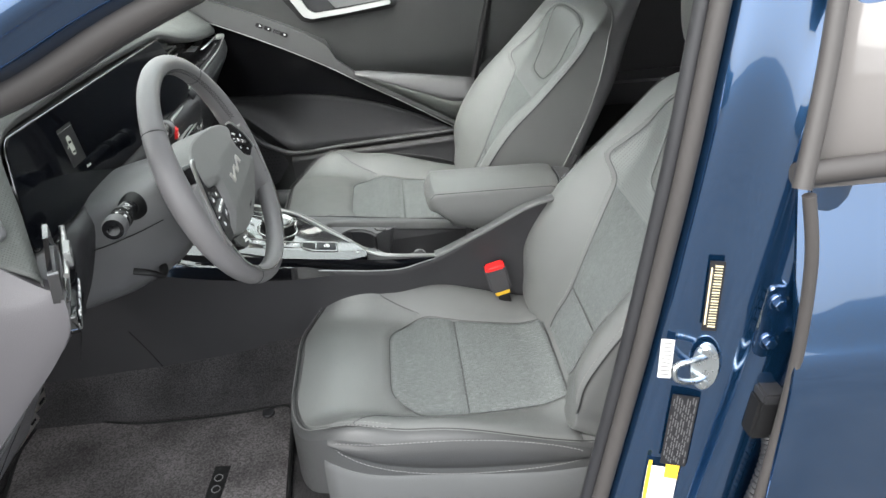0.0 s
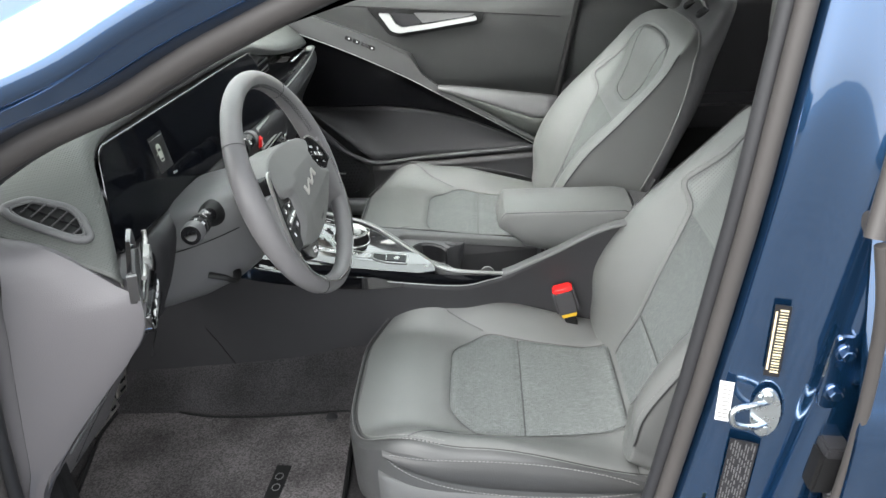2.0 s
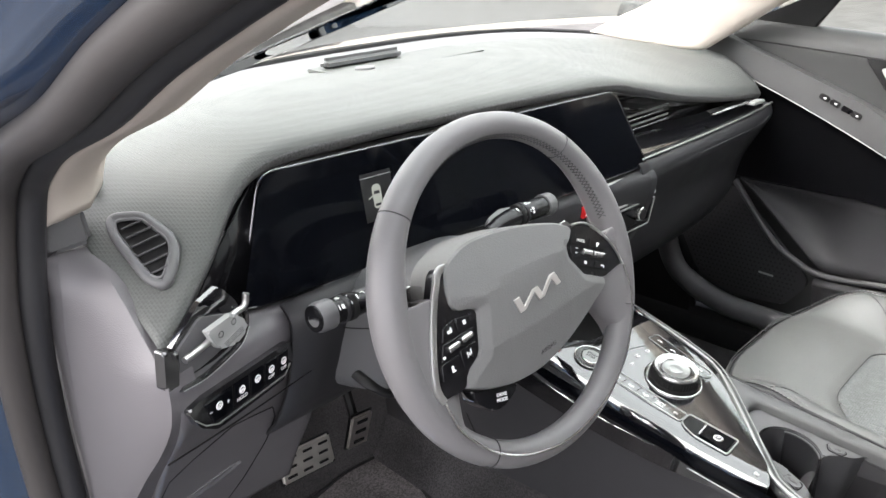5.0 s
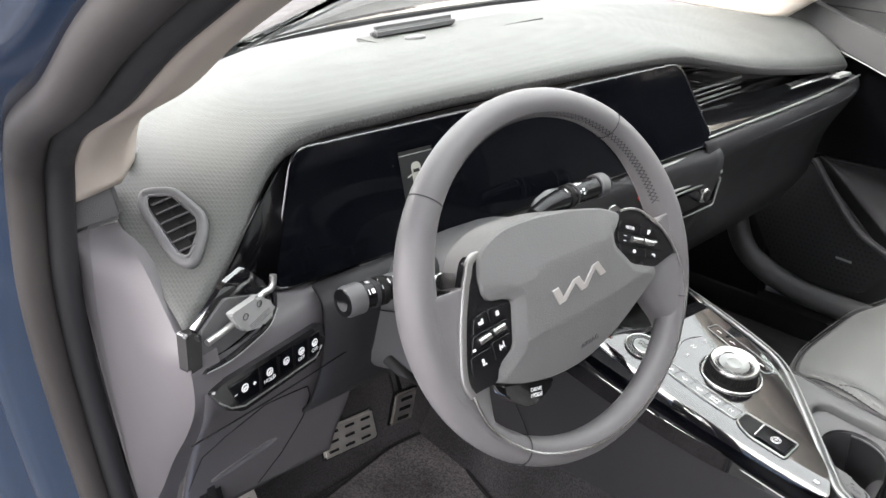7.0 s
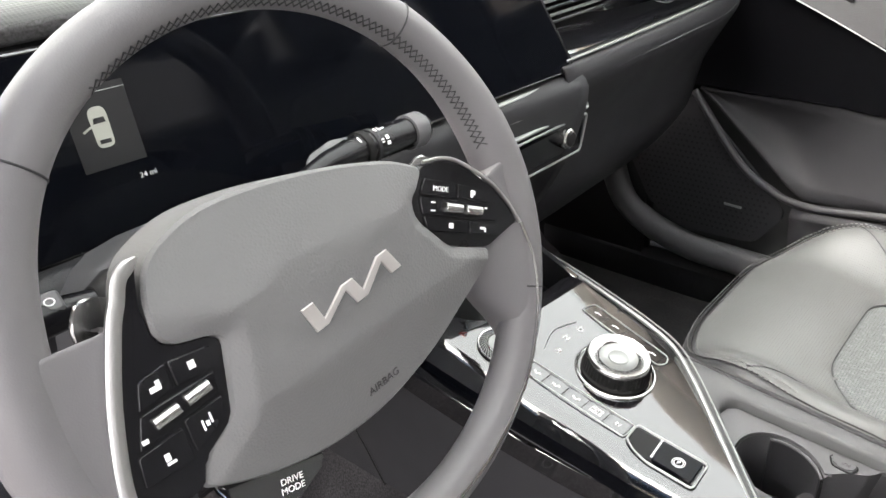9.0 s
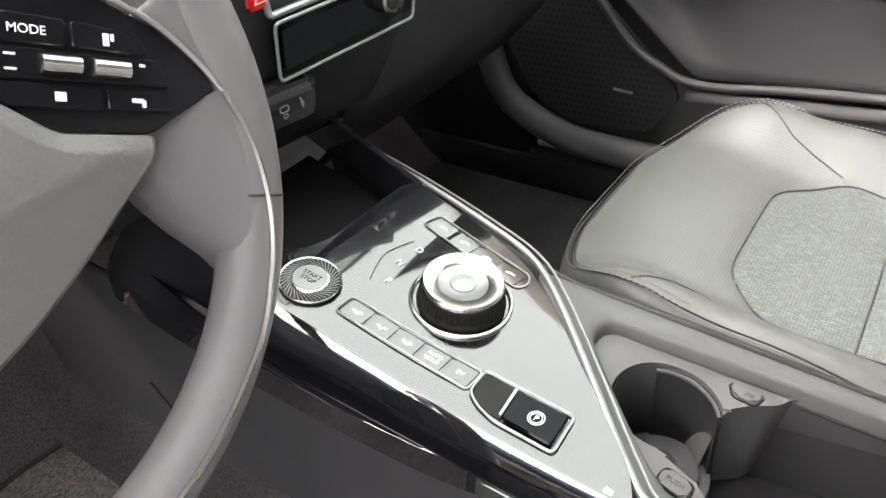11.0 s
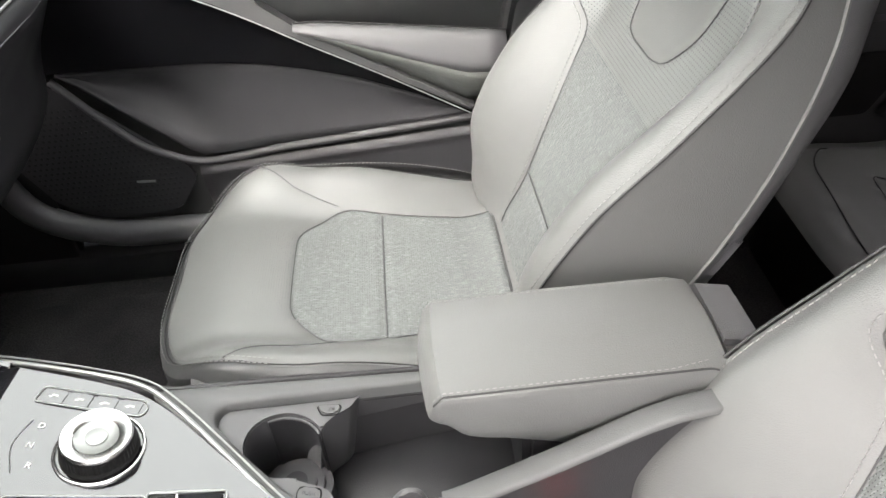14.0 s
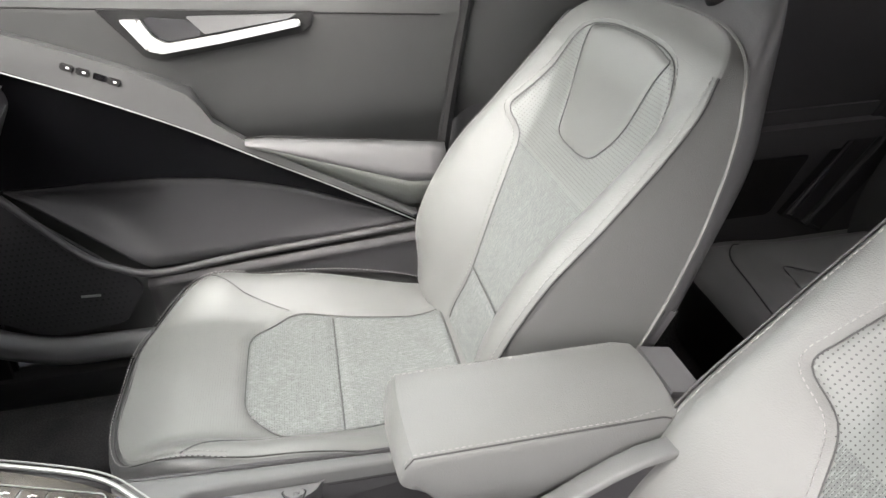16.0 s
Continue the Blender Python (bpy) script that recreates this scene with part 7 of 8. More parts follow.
nrm = Vector((-d.y, d.x, 0)).normalized() * 0.0105
for k in range(5):
    p, q = a0 + d * k + d * 0.03, a0 + d * (k + 1) - d * 0.03
    quad = [(p - nrm * 0.92), (q - nrm * 0.92), (q + nrm * 0.92), (p + nrm * 0.92)]
    kk = key("key", [(v.x, v.y) for v in quad], CM @ pose(0, 0, 0.0007), 0.004, "small gloss black key", rowl)
    c = (p + q) / 2
    if k == 3:
        text("AUTO\nHOLD", CM @ pose(c.x, c.y, 0.0009, 0, 0, -4), 0.0052, WHITE, rowl)
    elif k == 4:
        text("EV", CM @ pose(c.x, c.y, 0.0009, 0, 0, -4), 0.006, WHITE, rowl)
    else:
        for j in range(3):
            part("symbol", box((0.0035, 0.0022, 0.0004), CM @ pose(c.x + 0.003 * (j - 1), c.y - 0.0015 * (j % 2), 0.0009, 0, 0, -4), 0.0001), WHITE, kk)
fr = [a0 - d * 0.05 - nrm, a1 + d * 0.03 - nrm, a1 + d * 0.03 + nrm, a0 - d * 0.05 + nrm]
part("frame", tube([CM @ Vector((p.x, p.y, 0.001)) for p in rounded(fr, 0.004, 4)], 0.0009, closed=True, n=6), SILVER, rowl, "thin silver frame")
epb = thing("parking_brake_switch", "gloss black parking brake switch in silver frame", "switch", tuple(CM @ Vector((-0.02, -0.145, 0))))
part("recess", plate([(-0.058, -0.128), (-0.028, -0.130), (-0.026, -0.160), (-0.045, -0.158), (-0.056, -0.147)], CM @ pose(0, 0, 0.0012), 0.001, 0.0003), BLACK, epb, "dark finger recess")
part("lever", plate([(p.x, p.y) for p in rounded([(-0.028, -0.130, 0), (0.017, -0.134, 0), (0.017, -0.164, 0), (-0.025, -0.160, 0)], 0.003, 3)], CM @ pose(0, 0, 0.004), 0.006, 0.0012), GLASSB, epb, "gloss black lever")
part("frame", tube([CM @ Vector((p.x, p.y, 0.002)) for p in rounded([(-0.058, -0.125, 0), (0.020, -0.131, 0), (0.021, -0.168, 0), (-0.03, -0.164, 0), (-0.046, -0.158, 0), (-0.058, -0.149, 0)], 0.005, 4)], 0.0012, closed=True, n=6), SILVER, epb, "silver frame")
part("lip", box((0.002, 0.028, 0.003), CM @ pose(-0.0275, -0.145, 0.004, 0, 0, 3), 0.0005), CHROME, epb, "bright front lip")
for rr in (0.0062, 0.0045):
    part("symbol", tube([CM @ Vector((-0.003 + rr * math.cos(a), -0.148 + rr * math.sin(a), 0.0044)) for a in [k * math.tau / 28 for k in range(28)]], 0.0004, closed=True, n=5), WHITE, epb)
text("P", CM @ pose(-0.003, -0.148, 0.0043, 0, 0, 0), 0.007, WHITE, epb)
part("badge_plate", box((0.007, 0.004, 0.0008), CM @ pose(0.066, -0.176, 0.001, 0, 0, -8), 0.0003), SILVER, con, "small silver badge")
usb = thing("usb_panel", "small black charging socket panel under the dashboard", "socket", (-0.54, -0.045, 0.86))
part("panel", box((0.03, 0.10, 0.04), pose(-0.565, -0.06, 0.905, 0, 12, -10), 0.008, 3), PLASTIC_D, usb, "dark grey panel")
part("socket", box((0.003, 0.012, 0.006), pose(-0.5495, -0.065, 0.907, 0, 12, -10), 0.002), BLACK, usb, "black socket")
part("socket_mark", box((0.001, 0.010, 0.008), pose(-0.5485, -0.035, 0.910, 0, 12, -10), 0.0003), SILVER, usb)



def bend_top(ob):
    """Bends what lies on the console's top: it rises more steeply towards the front."""
    if ob.type == 'MESH':
        for v in ob.data.vertices:
            x = (v.co.x + ORIGIN[(ob.parent.parent or ob.parent).name].x + 0.2616) / 0.968
            y = v.co.y + ORIGIN[(ob.parent.parent or ob.parent).name].y - 0.0221 - 0.0712 * x
            q = max(0.0, -0.155 - y - 0.06 * (x + 0.2))
            v.co.z += 0.06 * x + 0.35 * min(x, 0.1) ** 2 + 0.001 - 20.0 * min(q, 0.021) ** 2 - 0.84 * max(0.0, q - 0.021)


for top in (rowu, rowl, epb):
    for ob in top.children_recursive:
        bend_top(ob)
for ob in con.children:
    if ob.name.split(".")[0] in ("control_plate", "tray_wall", "badge_plate"):
        bend_top(ob)
for ob in sel.children:
    if ob.name.split(".")[0] in ("gear_letter", "arc_line"):
        bend_top(ob)

# ---- armrest stitching ----
bm = bmesh.new()
def drape(pts):
    """Lays a line of (x, y) on the arm rest."""
    out_ = []
    for x, y in pts:
        h_ = arm_tree.ray_cast(Vector((x, y, 1.0)), Vector((0, 0, -1)))
        if h_[0] is not None:
            out_.append(h_[0])
    return out_
for y in (-0.099, 0.028):
    stitches(drape([(lerp(-0.028, 0.238, k / 60), y + (0.006 * max(0, lerp(-0.028, 0.238, k / 60) - 0.2) / 0.04 if y < -0.03 else -0.006 * max(0, lerp(-0.028, 0.238, k / 60) - 0.2) / 0.04)) for k in range(61)]), Vector((0, 0, 0.0004)), 0.0034, 0.0034, 0.0006, bm=bm)
part("stitching", bm, THREAD, arm, "pale grey thread", smooth=0)
sm_ = drape([(lerp(-0.028, 0.244, k / 60), -0.1025) for k in range(61)])
part("seam", tube(sm_, 0.0012, n=5), PIPING, arm)

# ---- knee panel controls ----
KM = basis((-0.509, -0.75, 1.005), (-0.057, 0.15, -0.012), (0.007, -0.011, 0.032))
kp = thing("button_strip", "piano black strip of five buttons on the knee panel", "buttons", tuple(KM.translation))
stp = [(-0.004, 0.001), (0.012, 0.006), (0.150, 0.006), (0.164, 0.000), (0.160, -0.022), (0.148, -0.038), (0.035, -0.040), (0.012, -0.026)]
part("bezel", plate([(p.x, p.y) for p in rounded([(x, y, 0) for x, y in stp], 0.005, 4)], KM @ pose(0, 0, 0.004), 0.02, 0.002), PIANO, kp, "piano black bezel")
part("silver_line", tube([KM @ Vector((x, y, 0.0045)) for x, y in ((0.004, -0.012), (0.018, -0.026), (0.036, -0.034), (0.145, -0.033), (0.154, -0.022))], 0.0009, n=6), SILVER, kp, "thin silver line")
for x0, x1 in ((0.016, 0.056), (0.059, 0.082), (0.085, 0.106), (0.109, 0.129), (0.132, 0.150)):
    kk = part("key", plate([(x0, -0.001), (x1, -0.001), (x1, -0.028), (x0 + (0.012 if x0 < 0.02 else 0), -0.028)], KM @ pose(0, 0, 0.0055), 0.004, 0.0008), GLASSB, kp, "gloss black key")
    xc = (x0 + x1) / 2
    if x0 < 0.02:
        for dx, w in ((-0.012, 0.004), (0.013, 0.004)):
            part("symbol", box((w, 0.001, 0.0004), KM @ pose(xc + dx, -0.014, 0.0058), 0.0001), WHITE, kk)
        part("symbol", box((0.001, 0.004, 0.0004), KM @ pose(xc + 0.013, -0.014, 0.0058), 0.0001), WHITE, kk)
    part("symbol", tube([KM @ Vector((xc + 0.004 * math.cos(a), -0.012 + 0.004 * math.sin(a), 0.0058)) for a in [k * math.tau / 16 for k in range(16)]], 0.0008, closed=True, n=5), WHITE, kk)
    part("symbol", box((0.005, 0.003, 0.0004), KM @ pose(xc, -0.0125, 0.0058, 0, 0, 30), 0.0001), WHITE, kk)
text("HOLD", KM @ pose(0.0705, -0.021, 0.0057), 0.006, WHITE, kp)
text("OFF", KM @ pose(0.119, -0.021, 0.0057), 0.006, WHITE, kp)
text("OFF", KM @ pose(0.141, -0.021, 0.0057), 0.006, WHITE, kp)
# vent wing below the dash skin
vw = thing("corner_vent", "silver vane and tab in a dark corner vent", "air vent", tuple(KM @ Vector((0.03, 0.05, 0))))
VF = [(-0.0046, 0.0246, 0), (0.0262, 0.0232, 0), (0.0767, 0.0335, 0), (0.0915, 0.050, 0), (0.090, 0.075, 0), (0.060, 0.106, 0), (0.033, 0.098, 0), (-0.006, 0.066, 0)]
part("cavity", plate([(p.x, p.y) for p in rounded(VF, [0.002, 0.01, 0.02, 0.012, 0.01, 0.004, 0.004, 0.002], 4)], KM @ pose(0, 0, -0.010), 0.006, 0.001), PIANO, vw, "gloss black cavity")
part("floor", plate([(p.x, p.y) for p in rounded([(-0.003, 0.036, 0), (0.022, 0.031, 0), (0.056, 0.037, 0), (0.076, 0.050, 0), (0.078, 0.070, 0), (0.03, 0.085, 0), (-0.002, 0.062, 0)], [0.002, 0.006, 0.01, 0.01, 0.008, 0.004, 0.004], 4)], KM @ pose(0, 0, -0.007), 0.004, 0.001), PLASTIC, vw, "grey vent floor")
part("frame", tube([KM @ Vector((p.x, p.y, -0.003)) for p in rounded(VF, [0.002, 0.01, 0.02, 0.012, 0.01, 0.004, 0.004, 0.002], 4)[1:22]], 0.0030, n=8), PIANO, vw, "gloss black frame")
part("frame_line", tube(curve([KM @ Vector((x, y, 0.0012)) for x, y in ((-0.0046, 0.0246), (0.0262, 0.0232), (0.060, 0.0298), (0.0800, 0.0372), (0.0905, 0.052))], 5), 0.0006, n=5), SILVER, vw, "thin silver line")
part("chrome_end", plate([(p.x, p.y) for p in rounded([(-0.0205, 0.071, 0), (-0.003, 0.0665, 0), (-0.0055, 0.0225, 0), (-0.021, 0.031, 0)], 0.0035, 4)], KM @ pose(0, 0, -0.0035), 0.012, 0.004, seg=3), DCHROME, vw, "dark chrome end piece")
part("vane", tube(curve([KM @ Vector((x, y, 0.003)) for x, y in ((-0.003, 0.057), (0.0295, 0.0627), (0.0653, 0.0763), (0.0815, 0.0795), (0.0845, 0.092))], 6), 0.0036, n=10), SATIN, vw, "silver vane")
tab = part("tab", plate([(p.x, p.y) for p in rounded([(0.0203, 0.0775, 0), (0.0573, 0.0825, 0), (0.0770, 0.0670, 0), (0.0785, 0.0560, 0), (0.0602, 0.0470, 0), (0.0345, 0.0530, 0)], [0.003, 0.005, 0.005, 0.005, 0.006, 0.005], 4)], KM @ pose(0, 0, 0.010), 0.007, 0.0025, seg=3), TABGREY, vw, "pale grey slider tab")
for cx, cy in ((0.0385, 0.068), (0.057, 0.074)):
    part("symbol", tube([KM @ Vector((cx + 0.0032 * math.cos(a), cy + 0.0032 * math.sin(a), 0.0102)) for a in [k * math.tau / 16 for k in range(16)]], 0.0004, closed=True, n=4), PLASTIC_D, tab)
for k in range(4):
    part("grip_line", tube([KM @ Vector((0.0425 + 0.0012 * k, 0.0560 - 0.0018 * k, 0.0102)), KM @ Vector((0.0690 + 0.0012 * k, 0.0640 - 0.0018 * k, 0.0102))], 0.0004, n=4), PLASTIC, tab)
# lines and grab of the fuse cover
part("panel_gap", tube(curve([KM @ Vector((x, y, z)) for x, y, z in ((-0.03, -0.043, 0.0), (0.08, -0.050, 0.002), (0.20, -0.054, 0.004))], 5), 0.001, n=5), BLACK, dash)

# ---- driver's pillar details ----
PB = basis((0.26, -0.8145, 0.90), (1, -0.30, 0.0), (0.15, 0, 1))
def px(x, z, h=0.001):
    """A place on the door post from x and height."""
    return PB @ Vector(((x - 0.26) * 1.02 - 0.15 * (z - 0.90), z - 0.90, h))
LABEL_P = mat("pale yellow print", (0.6, 0.52, 0.34), rough=0.5, var=0.05)
def sticker(name, c, size, rot, m_, label, bars, barmat):
    st_ = thing(name, label, "label", tuple(c))
    M = PB.copy()
    M.translation = c
    M = M @ pose(0, 0, 0, 0, 0, rot)
    part("sheet", box((size[0], size[1], 0.0008), M, 0.0003), m_, st_)
    for bx, by, w, h in bars:
        part("printed_bar", box((w, h, 0.0003), M @ pose(bx, by, 0.0006), 0.0), barmat, st_)
    return st_
sticker("barcode_label", px(0.290, 0.996, 0.002), (0.018, 0.098), 0, LABEL_B, "black barcode label on the blue door post", [(0.002, -0.042 + 0.004 * k, 0.009, 0.0012 + 0.0012 * (k * 7 % 3 == 0)) for k in range(22)] + [(-0.006, -0.0, 0.0022, 0.08)], LABEL_P)
sticker("paper_label", px(0.230, 0.900, 0.002), (0.017, 0.060), 0, LABEL_W, "small white printed label on the door post", [(0.0, -0.024 + 0.006 * k, 0.012, 0.0012) for k in range(9)], PLASTIC)
sticker("rating_label", px(0.240, 0.785, 0.002), (0.034, 0.12), -3, LABEL_B, "black data plate with pale printed lines", [(-0.0135 + 0.0034 * k, -0.050 + 0.0125 * j + 0.003 * ((k * 5 + j * 3) % 3 - 1), 0.0015, 0.0075 + 0.0018 * ((k * 3 + j * 7) % 3)) for k in range(9) for j in range(9) if (k * 4 + j * 5) % 7], PLASTIC)
sticker("tyre_label", px(0.208, 0.68, 0.002), (0.042, 0.08), -3, LABEL_W, "white and yellow tyre pressure label", [(-0.018, 0.0, 0.005, 0.098), (0.012, 0.034, 0.018, 0.024)], LABEL_Y)
sk = thing("door_striker", "zinc plated door latch striker loop", "door striker", tuple(px(0.275, 0.895)))
M = PB.copy()
M.translation = px(0.276, 0.893, 0.0)
part("plate", plate([(0.017 * math.cos(a) * (1.0), 0.036 * math.sin(a)) for a in [k * math.tau / 28 for k in range(28)]], M @ pose(0, 0, 0.004), 0.004, 0.0012), ZINC, sk, "oval zinc plate")
part("loop", tube(curve([M @ Vector(v) for v in ((0.004, 0.016, 0.0), (-0.012, 0.018, 0.014), (-0.034, 0.016, 0.026), (-0.040, 0.008, 0.030), (-0.034, -0.006, 0.028), (-0.012, -0.016, 0.014), (0.004, -0.016, 0.0))], 5), 0.0038, n=10), ZINC, sk, "bent steel loop")
for dy in (-0.024, 0.024):
    part("screw", disc(M @ pose(0, dy, 0.008), 0.007, 0.006, 0.001, 16), ZINC, sk, "screw head")
HM = basis((0.335, -0.868, 0.985), (1, -0.02, 0), (0.06, 0, 1))
hg = part("hinge_plate", plate([(p.x, p.y) for p in rounded([(-0.018, 0.052, 0), (0.014, 0.047, 0), (0.030, 0.030, 0), (0.040, 0.005, 0), (0.036, -0.02, 0), (0.012, -0.045, 0), (-0.022, -0.048, 0), (-0.026, -0.03, 0)], 0.008, 4)], HM, 0.006, 0.002), PAINT, bp, "blue painted hinge plate")
for dx, dy in ((-0.006, 0.030), (-0.009, -0.024)):
    part("washer", disc(HM @ pose(dx, dy, 0.003), 0.0115, 0.004, 0.001, 24), PAINT, hg)
    part("bolt", plate([(0.0075 * math.cos(k * math.tau / 6), 0.0075 * math.sin(k * math.tau / 6)) for k in range(6)], HM @ pose(dx, dy, 0.009), 0.008, 0.001), PAINT, hg, "blue painted hex bolt")
part("hinge_arm", tube([HM @ Vector((0.01, 0.0, -0.004)), HM @ Vector((0.035, -0.004, 0.006)), HM @ Vector((0.06, -0.004, 0.002))], 0.014, n=12), PAINT, hg, "curved hinge arm")
pg = thing("wiring_plug", "black wiring plug with corrugated hose", "wiring plug", (0.335, -0.868, 0.86))
part("housing", box((0.036, 0.03, 0.062), pose(0.336, -0.872, 0.852, 0, 5, 0), 0.004), BLACK, pg, "black plug housing")
part("clip", box((0.03, 0.034, 0.016), pose(0.338, -0.873, 0.886, 0, 5, 0), 0.003), RUBBER_D, pg)
hp = curve([(0.345, -0.878, 0.83), (0.350, -0.880, 0.79), (0.346, -0.880, 0.74), (0.340, -0.878, 0.69), (0.338, -0.874, 0.64)], 10)
part("hose", tube(hp, [0.011 if k % 2 else 0.0085 for k in range(len(hp))], n=12), RUBBER_D, pg, "corrugated hose")

# ---- screen picture ----
def on_screen(x, y, h=0.0003):
    return SCR @ pose(x, y, 0.002 + h)
EM = mat("lit display print", (0.30, 0.31, 0.27), rough=0.5, emit=0.04)
EMW = mat("lit display figures", (0.5, 0.52, 0.5), rough=0.5, emit=0.06)
PANEL = mat("dim display panel", (0.012, 0.0125, 0.013), rough=0.3, emit=0.01)
pic = thing("display_picture", "small lit car symbol and range reading", "display picture", tuple(on_screen(-0.13, 0.0).translation))
part("panel", box((0.046, 0.060, 0.0003), on_screen(-0.170, 0.012, 0.0001), 0), PANEL, pic, "dark grey panel")
cs = part("car_symbol", plate([(p.x, p.y) for p in rounded([(-0.0062, -0.015, 0), (0.0062, -0.015, 0), (0.0068, 0.010, 0), (0.0045, 0.015, 0), (-0.0045, 0.015, 0), (-0.0068, 0.010, 0)], 0.004, 4)], on_screen(-0.172, 0.012), 0.0004, 0.0002), EM, pic, "pale car symbol")
part("car_glass", plate([(-0.0045, 0.003), (0.0045, 0.003), (0.0038, 0.007), (-0.0038, 0.007)], on_screen(-0.172, 0.012, 0.0005), 0.0002, 0), PLASTIC_D, cs)
part("car_glass", plate([(-0.004, -0.012), (0.004, -0.012), (0.0042, -0.009), (-0.0042, -0.009)], on_screen(-0.172, 0.012, 0.0005), 0.0002, 0), PLASTIC_D, cs)
part("open_door", box((0.007, 0.0016, 0.0003), on_screen(-0.182, 0.012, 0.0003) @ pose(0, 0, 0, 0, 0, 25), 0), EM, cs)
part("picture_line", box((0.046, 0.0005, 0.0003), on_screen(-0.170, 0.037, 0.0003), 0), EMW, pic)
text("24 mi", on_screen(-0.150, -0.030), 0.006, EMW, pic)

# ---- mat details ----
cp_ = thing("mat_clip", "round black mat fastener", "fastener", (-0.43, -0.252, FLOOR + 0.014))
part("cap", disc(pose(-0.428, -0.252, FLOOR + 0.019), 0.014, 0.006, 0.002, 24), RUBBER_D, cp_, "round black cap")
lg = thing("mat_tag", "small black woven tag on the floor mat", "tag", (-0.505, -0.45, FLOOR + 0.014))
part("tag", box((0.032, 0.095, 0.0015), pose(-0.505, -0.45, FLOOR + 0.0148, 0, 0, -4), 0.0005), BLACK, lg)
for k in range(2):
    part("emblem", tube([Vector((-0.505 + 0.008 * math.cos(a), -0.435 - 0.03 * k + 0.009 * math.sin(a), FLOOR + 0.016)) for a in [j * math.tau / 20 for j in range(20)]], 0.001, closed=True, n=5), PLASTIC, lg, "grey emblem ring")
m2 = thing("passenger_mat", "passenger floor mat, darker carpet for footwell shade", "floor mat", (-0.6, 0.42, FLOOR))
mo2 = rounded([(-0.36, 0.22, 0), (-0.36, 0.64, 0), (-0.85, 0.62, 0), (-0.85, 0.24, 0)], 0.05, 5)
# darker carpet than the driver's mat, to imitate the footwell's shade
part("carpet_pad", plate([(p.x, p.y) for p in mo2], pose(0, 0, FLOOR + 0.012), 0.009, 0.002), CARPET, m2, "charcoal pile")
part("tag", box((0.022, 0.07, 0.0015), pose(-0.49, 0.38, FLOOR + 0.013), 0.0005), PLASTIC, m2, "small grey tag")

# ---- passenger mirror outside ----
mr = thing("wing_mirror", "blue wing mirror outside the passenger window", "wing mirror", (-0.72, 0.95, 1.12))
rws = []
for k in range(9):
    f = k / 8 * math.pi
    sc = max(0.03, math.sin(f) ** 0.5)
    rws.append([Vector((-0.74 + 0.07 * sc * math.cos(a), 0.99 - 0.11 * math.cos(f), 1.20 + 0.07 * sc * math.sin(a))) for a in [j * math.tau / 20 for j in range(20)]])
part("housing", grid(rws, wrap=True)[0], PAINT, mr, "blue painted housing", 60)
part("mirror_glass", box((0.004, 0.16, 0.10), pose(-0.672, 0.99, 1.20), 0.002), CHROME, mr, "mirror glass")
part("foot", box((0.08, 0.12, 0.03), pose(-0.74, 0.89, 1.145), 0.01, 3), BLACK, mr, "black foot")

# ---- further small things ----
hz = thing("hazard_button", "red hazard button beside the centre vent", "button", (-0.548, -0.075, 1.0))
part("cap", box((0.012, 0.020, 0.026), pose(-0.546, -0.060, 1.006, 0, 8, 0), 0.004, 3), RED, hz, "glossy red cap")
tri = [Vector((-0.5395, -0.060 + 0.007 * math.cos(a), 1.003 + 0.007 * math.sin(a))) for a in (math.pi / 2, math.pi * 7 / 6, math.pi * 11 / 6)]
part("symbol", tube(tri, 0.0007, closed=True, n=4), WHITE, hz, "white triangle")
# fuse cover: gap lines and a long finger slot on the knee panel


def knee(y, t, h=0.0008):
    """A place on the knee panel: y across, t down its profile."""
    s = y + 0.757
    p = [Vector(q) for q in ((-0.565 - 0.30 * s, y, 1.045 - 0.05 * s), (-0.514 - 0.38 * s, y, 1.033 - 0.06 * s), (-0.511 - 0.38 * s, y, 1.0 - 0.07 * s), (-0.528 - 0.36 * s, y, 0.965 - 0.03 * s), (-0.588 - 0.2 * s, y, 0.90), (-0.66 - 0.05 * s, y, 0.81), (-0.735, y, 0.705), (-0.77, y, 0.64))]
    q = curve(p, 10)
    k = min(int(t * 10), 69)
    d = (q[k + 1] - q[k]).normalized()
    return q[k].lerp(q[k + 1], t * 10 - k) + Vector((-d.z, 0, d.x)) * h


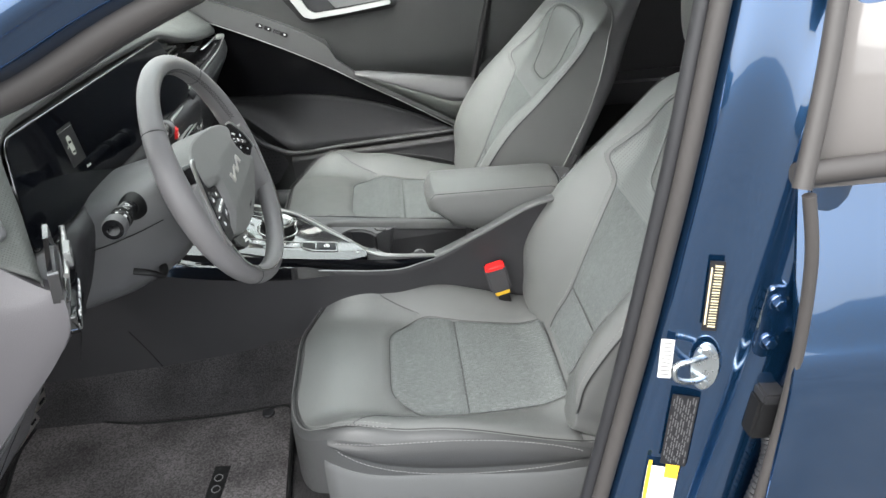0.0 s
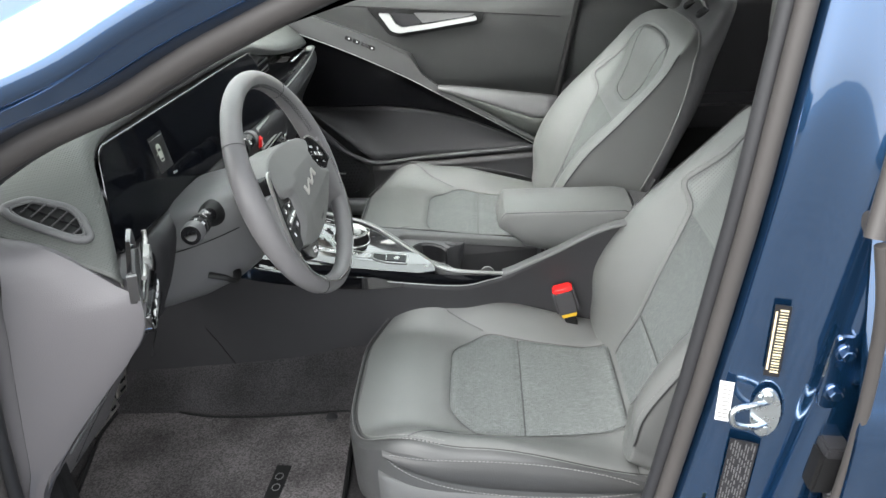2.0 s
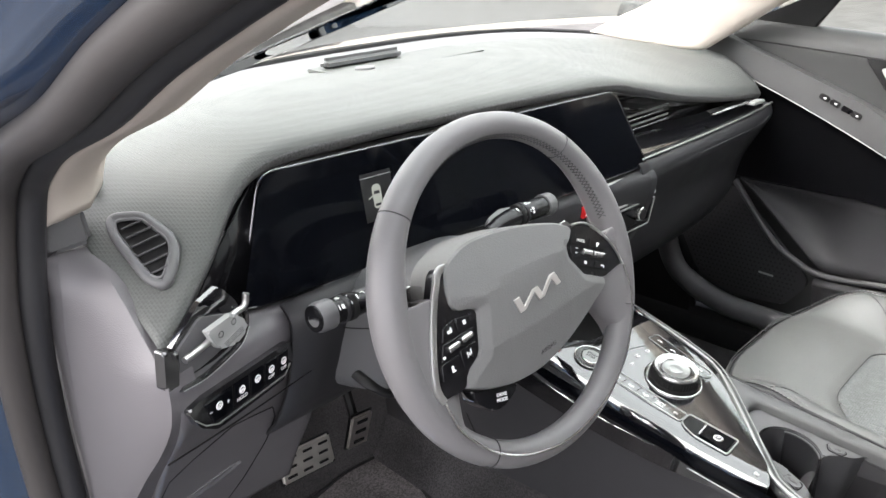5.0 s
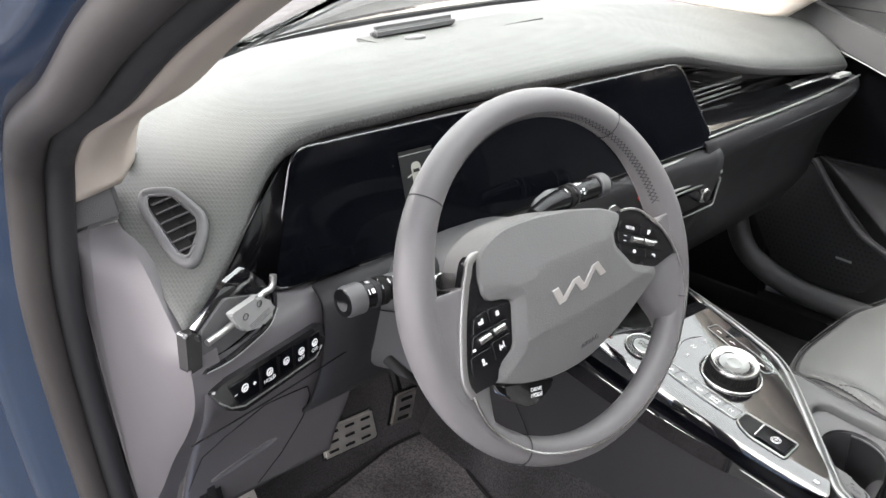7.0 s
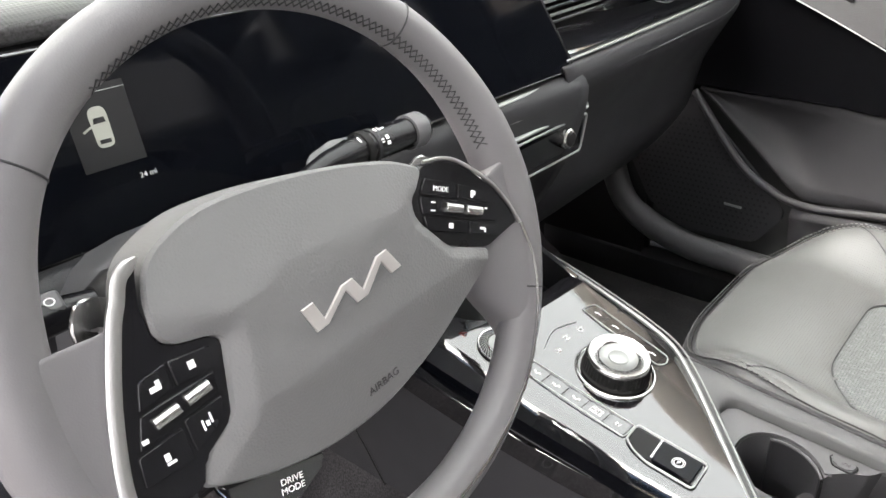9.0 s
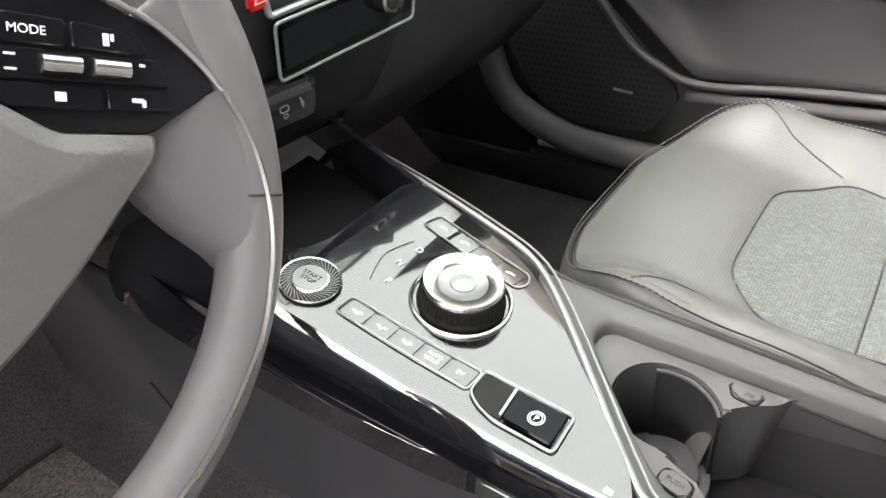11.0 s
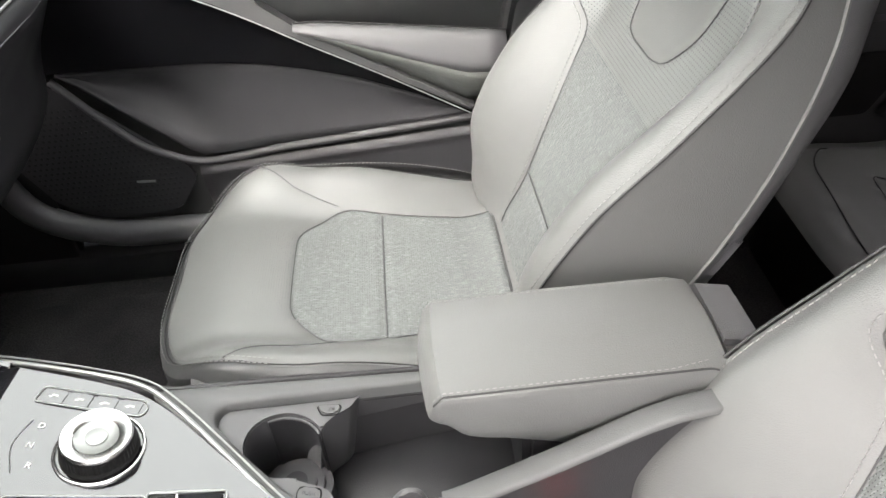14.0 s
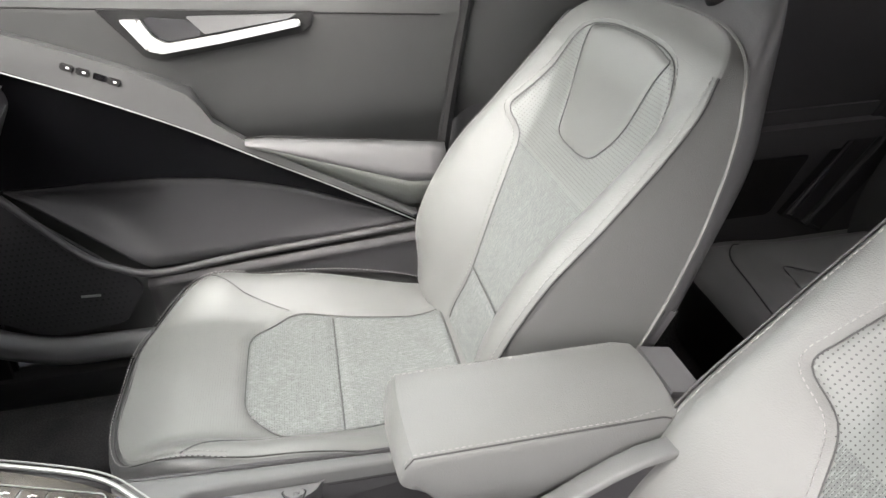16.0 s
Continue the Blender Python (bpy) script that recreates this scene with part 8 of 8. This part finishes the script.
fcv = thing("fuse_cover", "grey cover panel with a finger slot under the buttons", "cover", (-0.60, -0.68, 0.88))
line = rounded([(-0.752, 5.6, 0), (-0.742, 4.7, 0), (-0.715, 4.40, 0), (-0.666, 4.12, 0), (-0.600, 4.32, 0), (-0.592, 4.6, 0), (-0.596, 5.1, 0), (-0.614, 5.9, 0), (-0.645, 6.7, 0)], [0.001, 0.01, 0.02, 0.02, 0.01, 0.02, 0.02, 0.02, 0.001], 5)
fine = []
for a, b in zip(line, line[1:]):
    fine += [a.lerp(b, k / 6) for k in range(6)]
part("cover_gap", tube([knee(p.x, p.y, 0.0002) for p in fine], 0.0010, n=5), BLACK, fcv)
slot = [[knee(lerp(-0.722, -0.633, k / 20), lerp(5.62, 5.28, k / 20) + w * min(1, k / 4, (20 - k) / 3), h) for w, h in ((-0.075, 0.0015), (-0.04, -0.003), (0.03, -0.004), (0.075, 0.0035))] for k in range(21)]
part("finger_slot", grid(slot)[0], PLASTIC, fcv, "long finger slot with a bright lower lip", 60, solid=0.001)
# scratch on the end cap
sc_ = thing("end_cap_scratch", "fine pale scratch on the grey end cap", "scratch", (-0.60, -0.766, 0.93))
part("line", tube(curve([(-0.640, -0.7725, 0.945), (-0.628, -0.7725, 0.930), (-0.612, -0.7725, 0.925), (-0.600, -0.7725, 0.918)], 4), 0.00035, n=4), THREAD, sc_)
# socket outline and charging mark on the panel under the centre vents
um = basis((-0.5463, -0.047, 0.9065), (0.17, 0.98, 0), (0.2, 0, 0.98))
part("port_outline", tube([um @ Vector((p.x - 0.007, p.y, 0.0012)) for p in rounded([(-0.0045, -0.003, 0), (0.0045, -0.003, 0), (0.0045, 0.003, 0), (-0.0045, 0.003, 0)], 0.0027, 4)], 0.0005, closed=True, n=5), SILVER, usb, "pale socket outline")
part("port_mark", tube([um @ Vector((p.x - 0.006, p.y - 0.0075, 0.0012)) for p in rounded([(-0.002, -0.002, 0), (0.002, -0.002, 0), (0.002, 0.002, 0), (-0.002, 0.002, 0)], 0.001, 3)], 0.0004, closed=True, n=5), SILVER, usb)
part("charge_mark", tube([um @ Vector((0.010, 0.005, 0.0012)), um @ Vector((0.012, -0.001, 0.0012)), um @ Vector((0.013, -0.006, 0.0012))], [0.0006, 0.002, 0.0006], n=6), SILVER, usb, "pale charging mark")
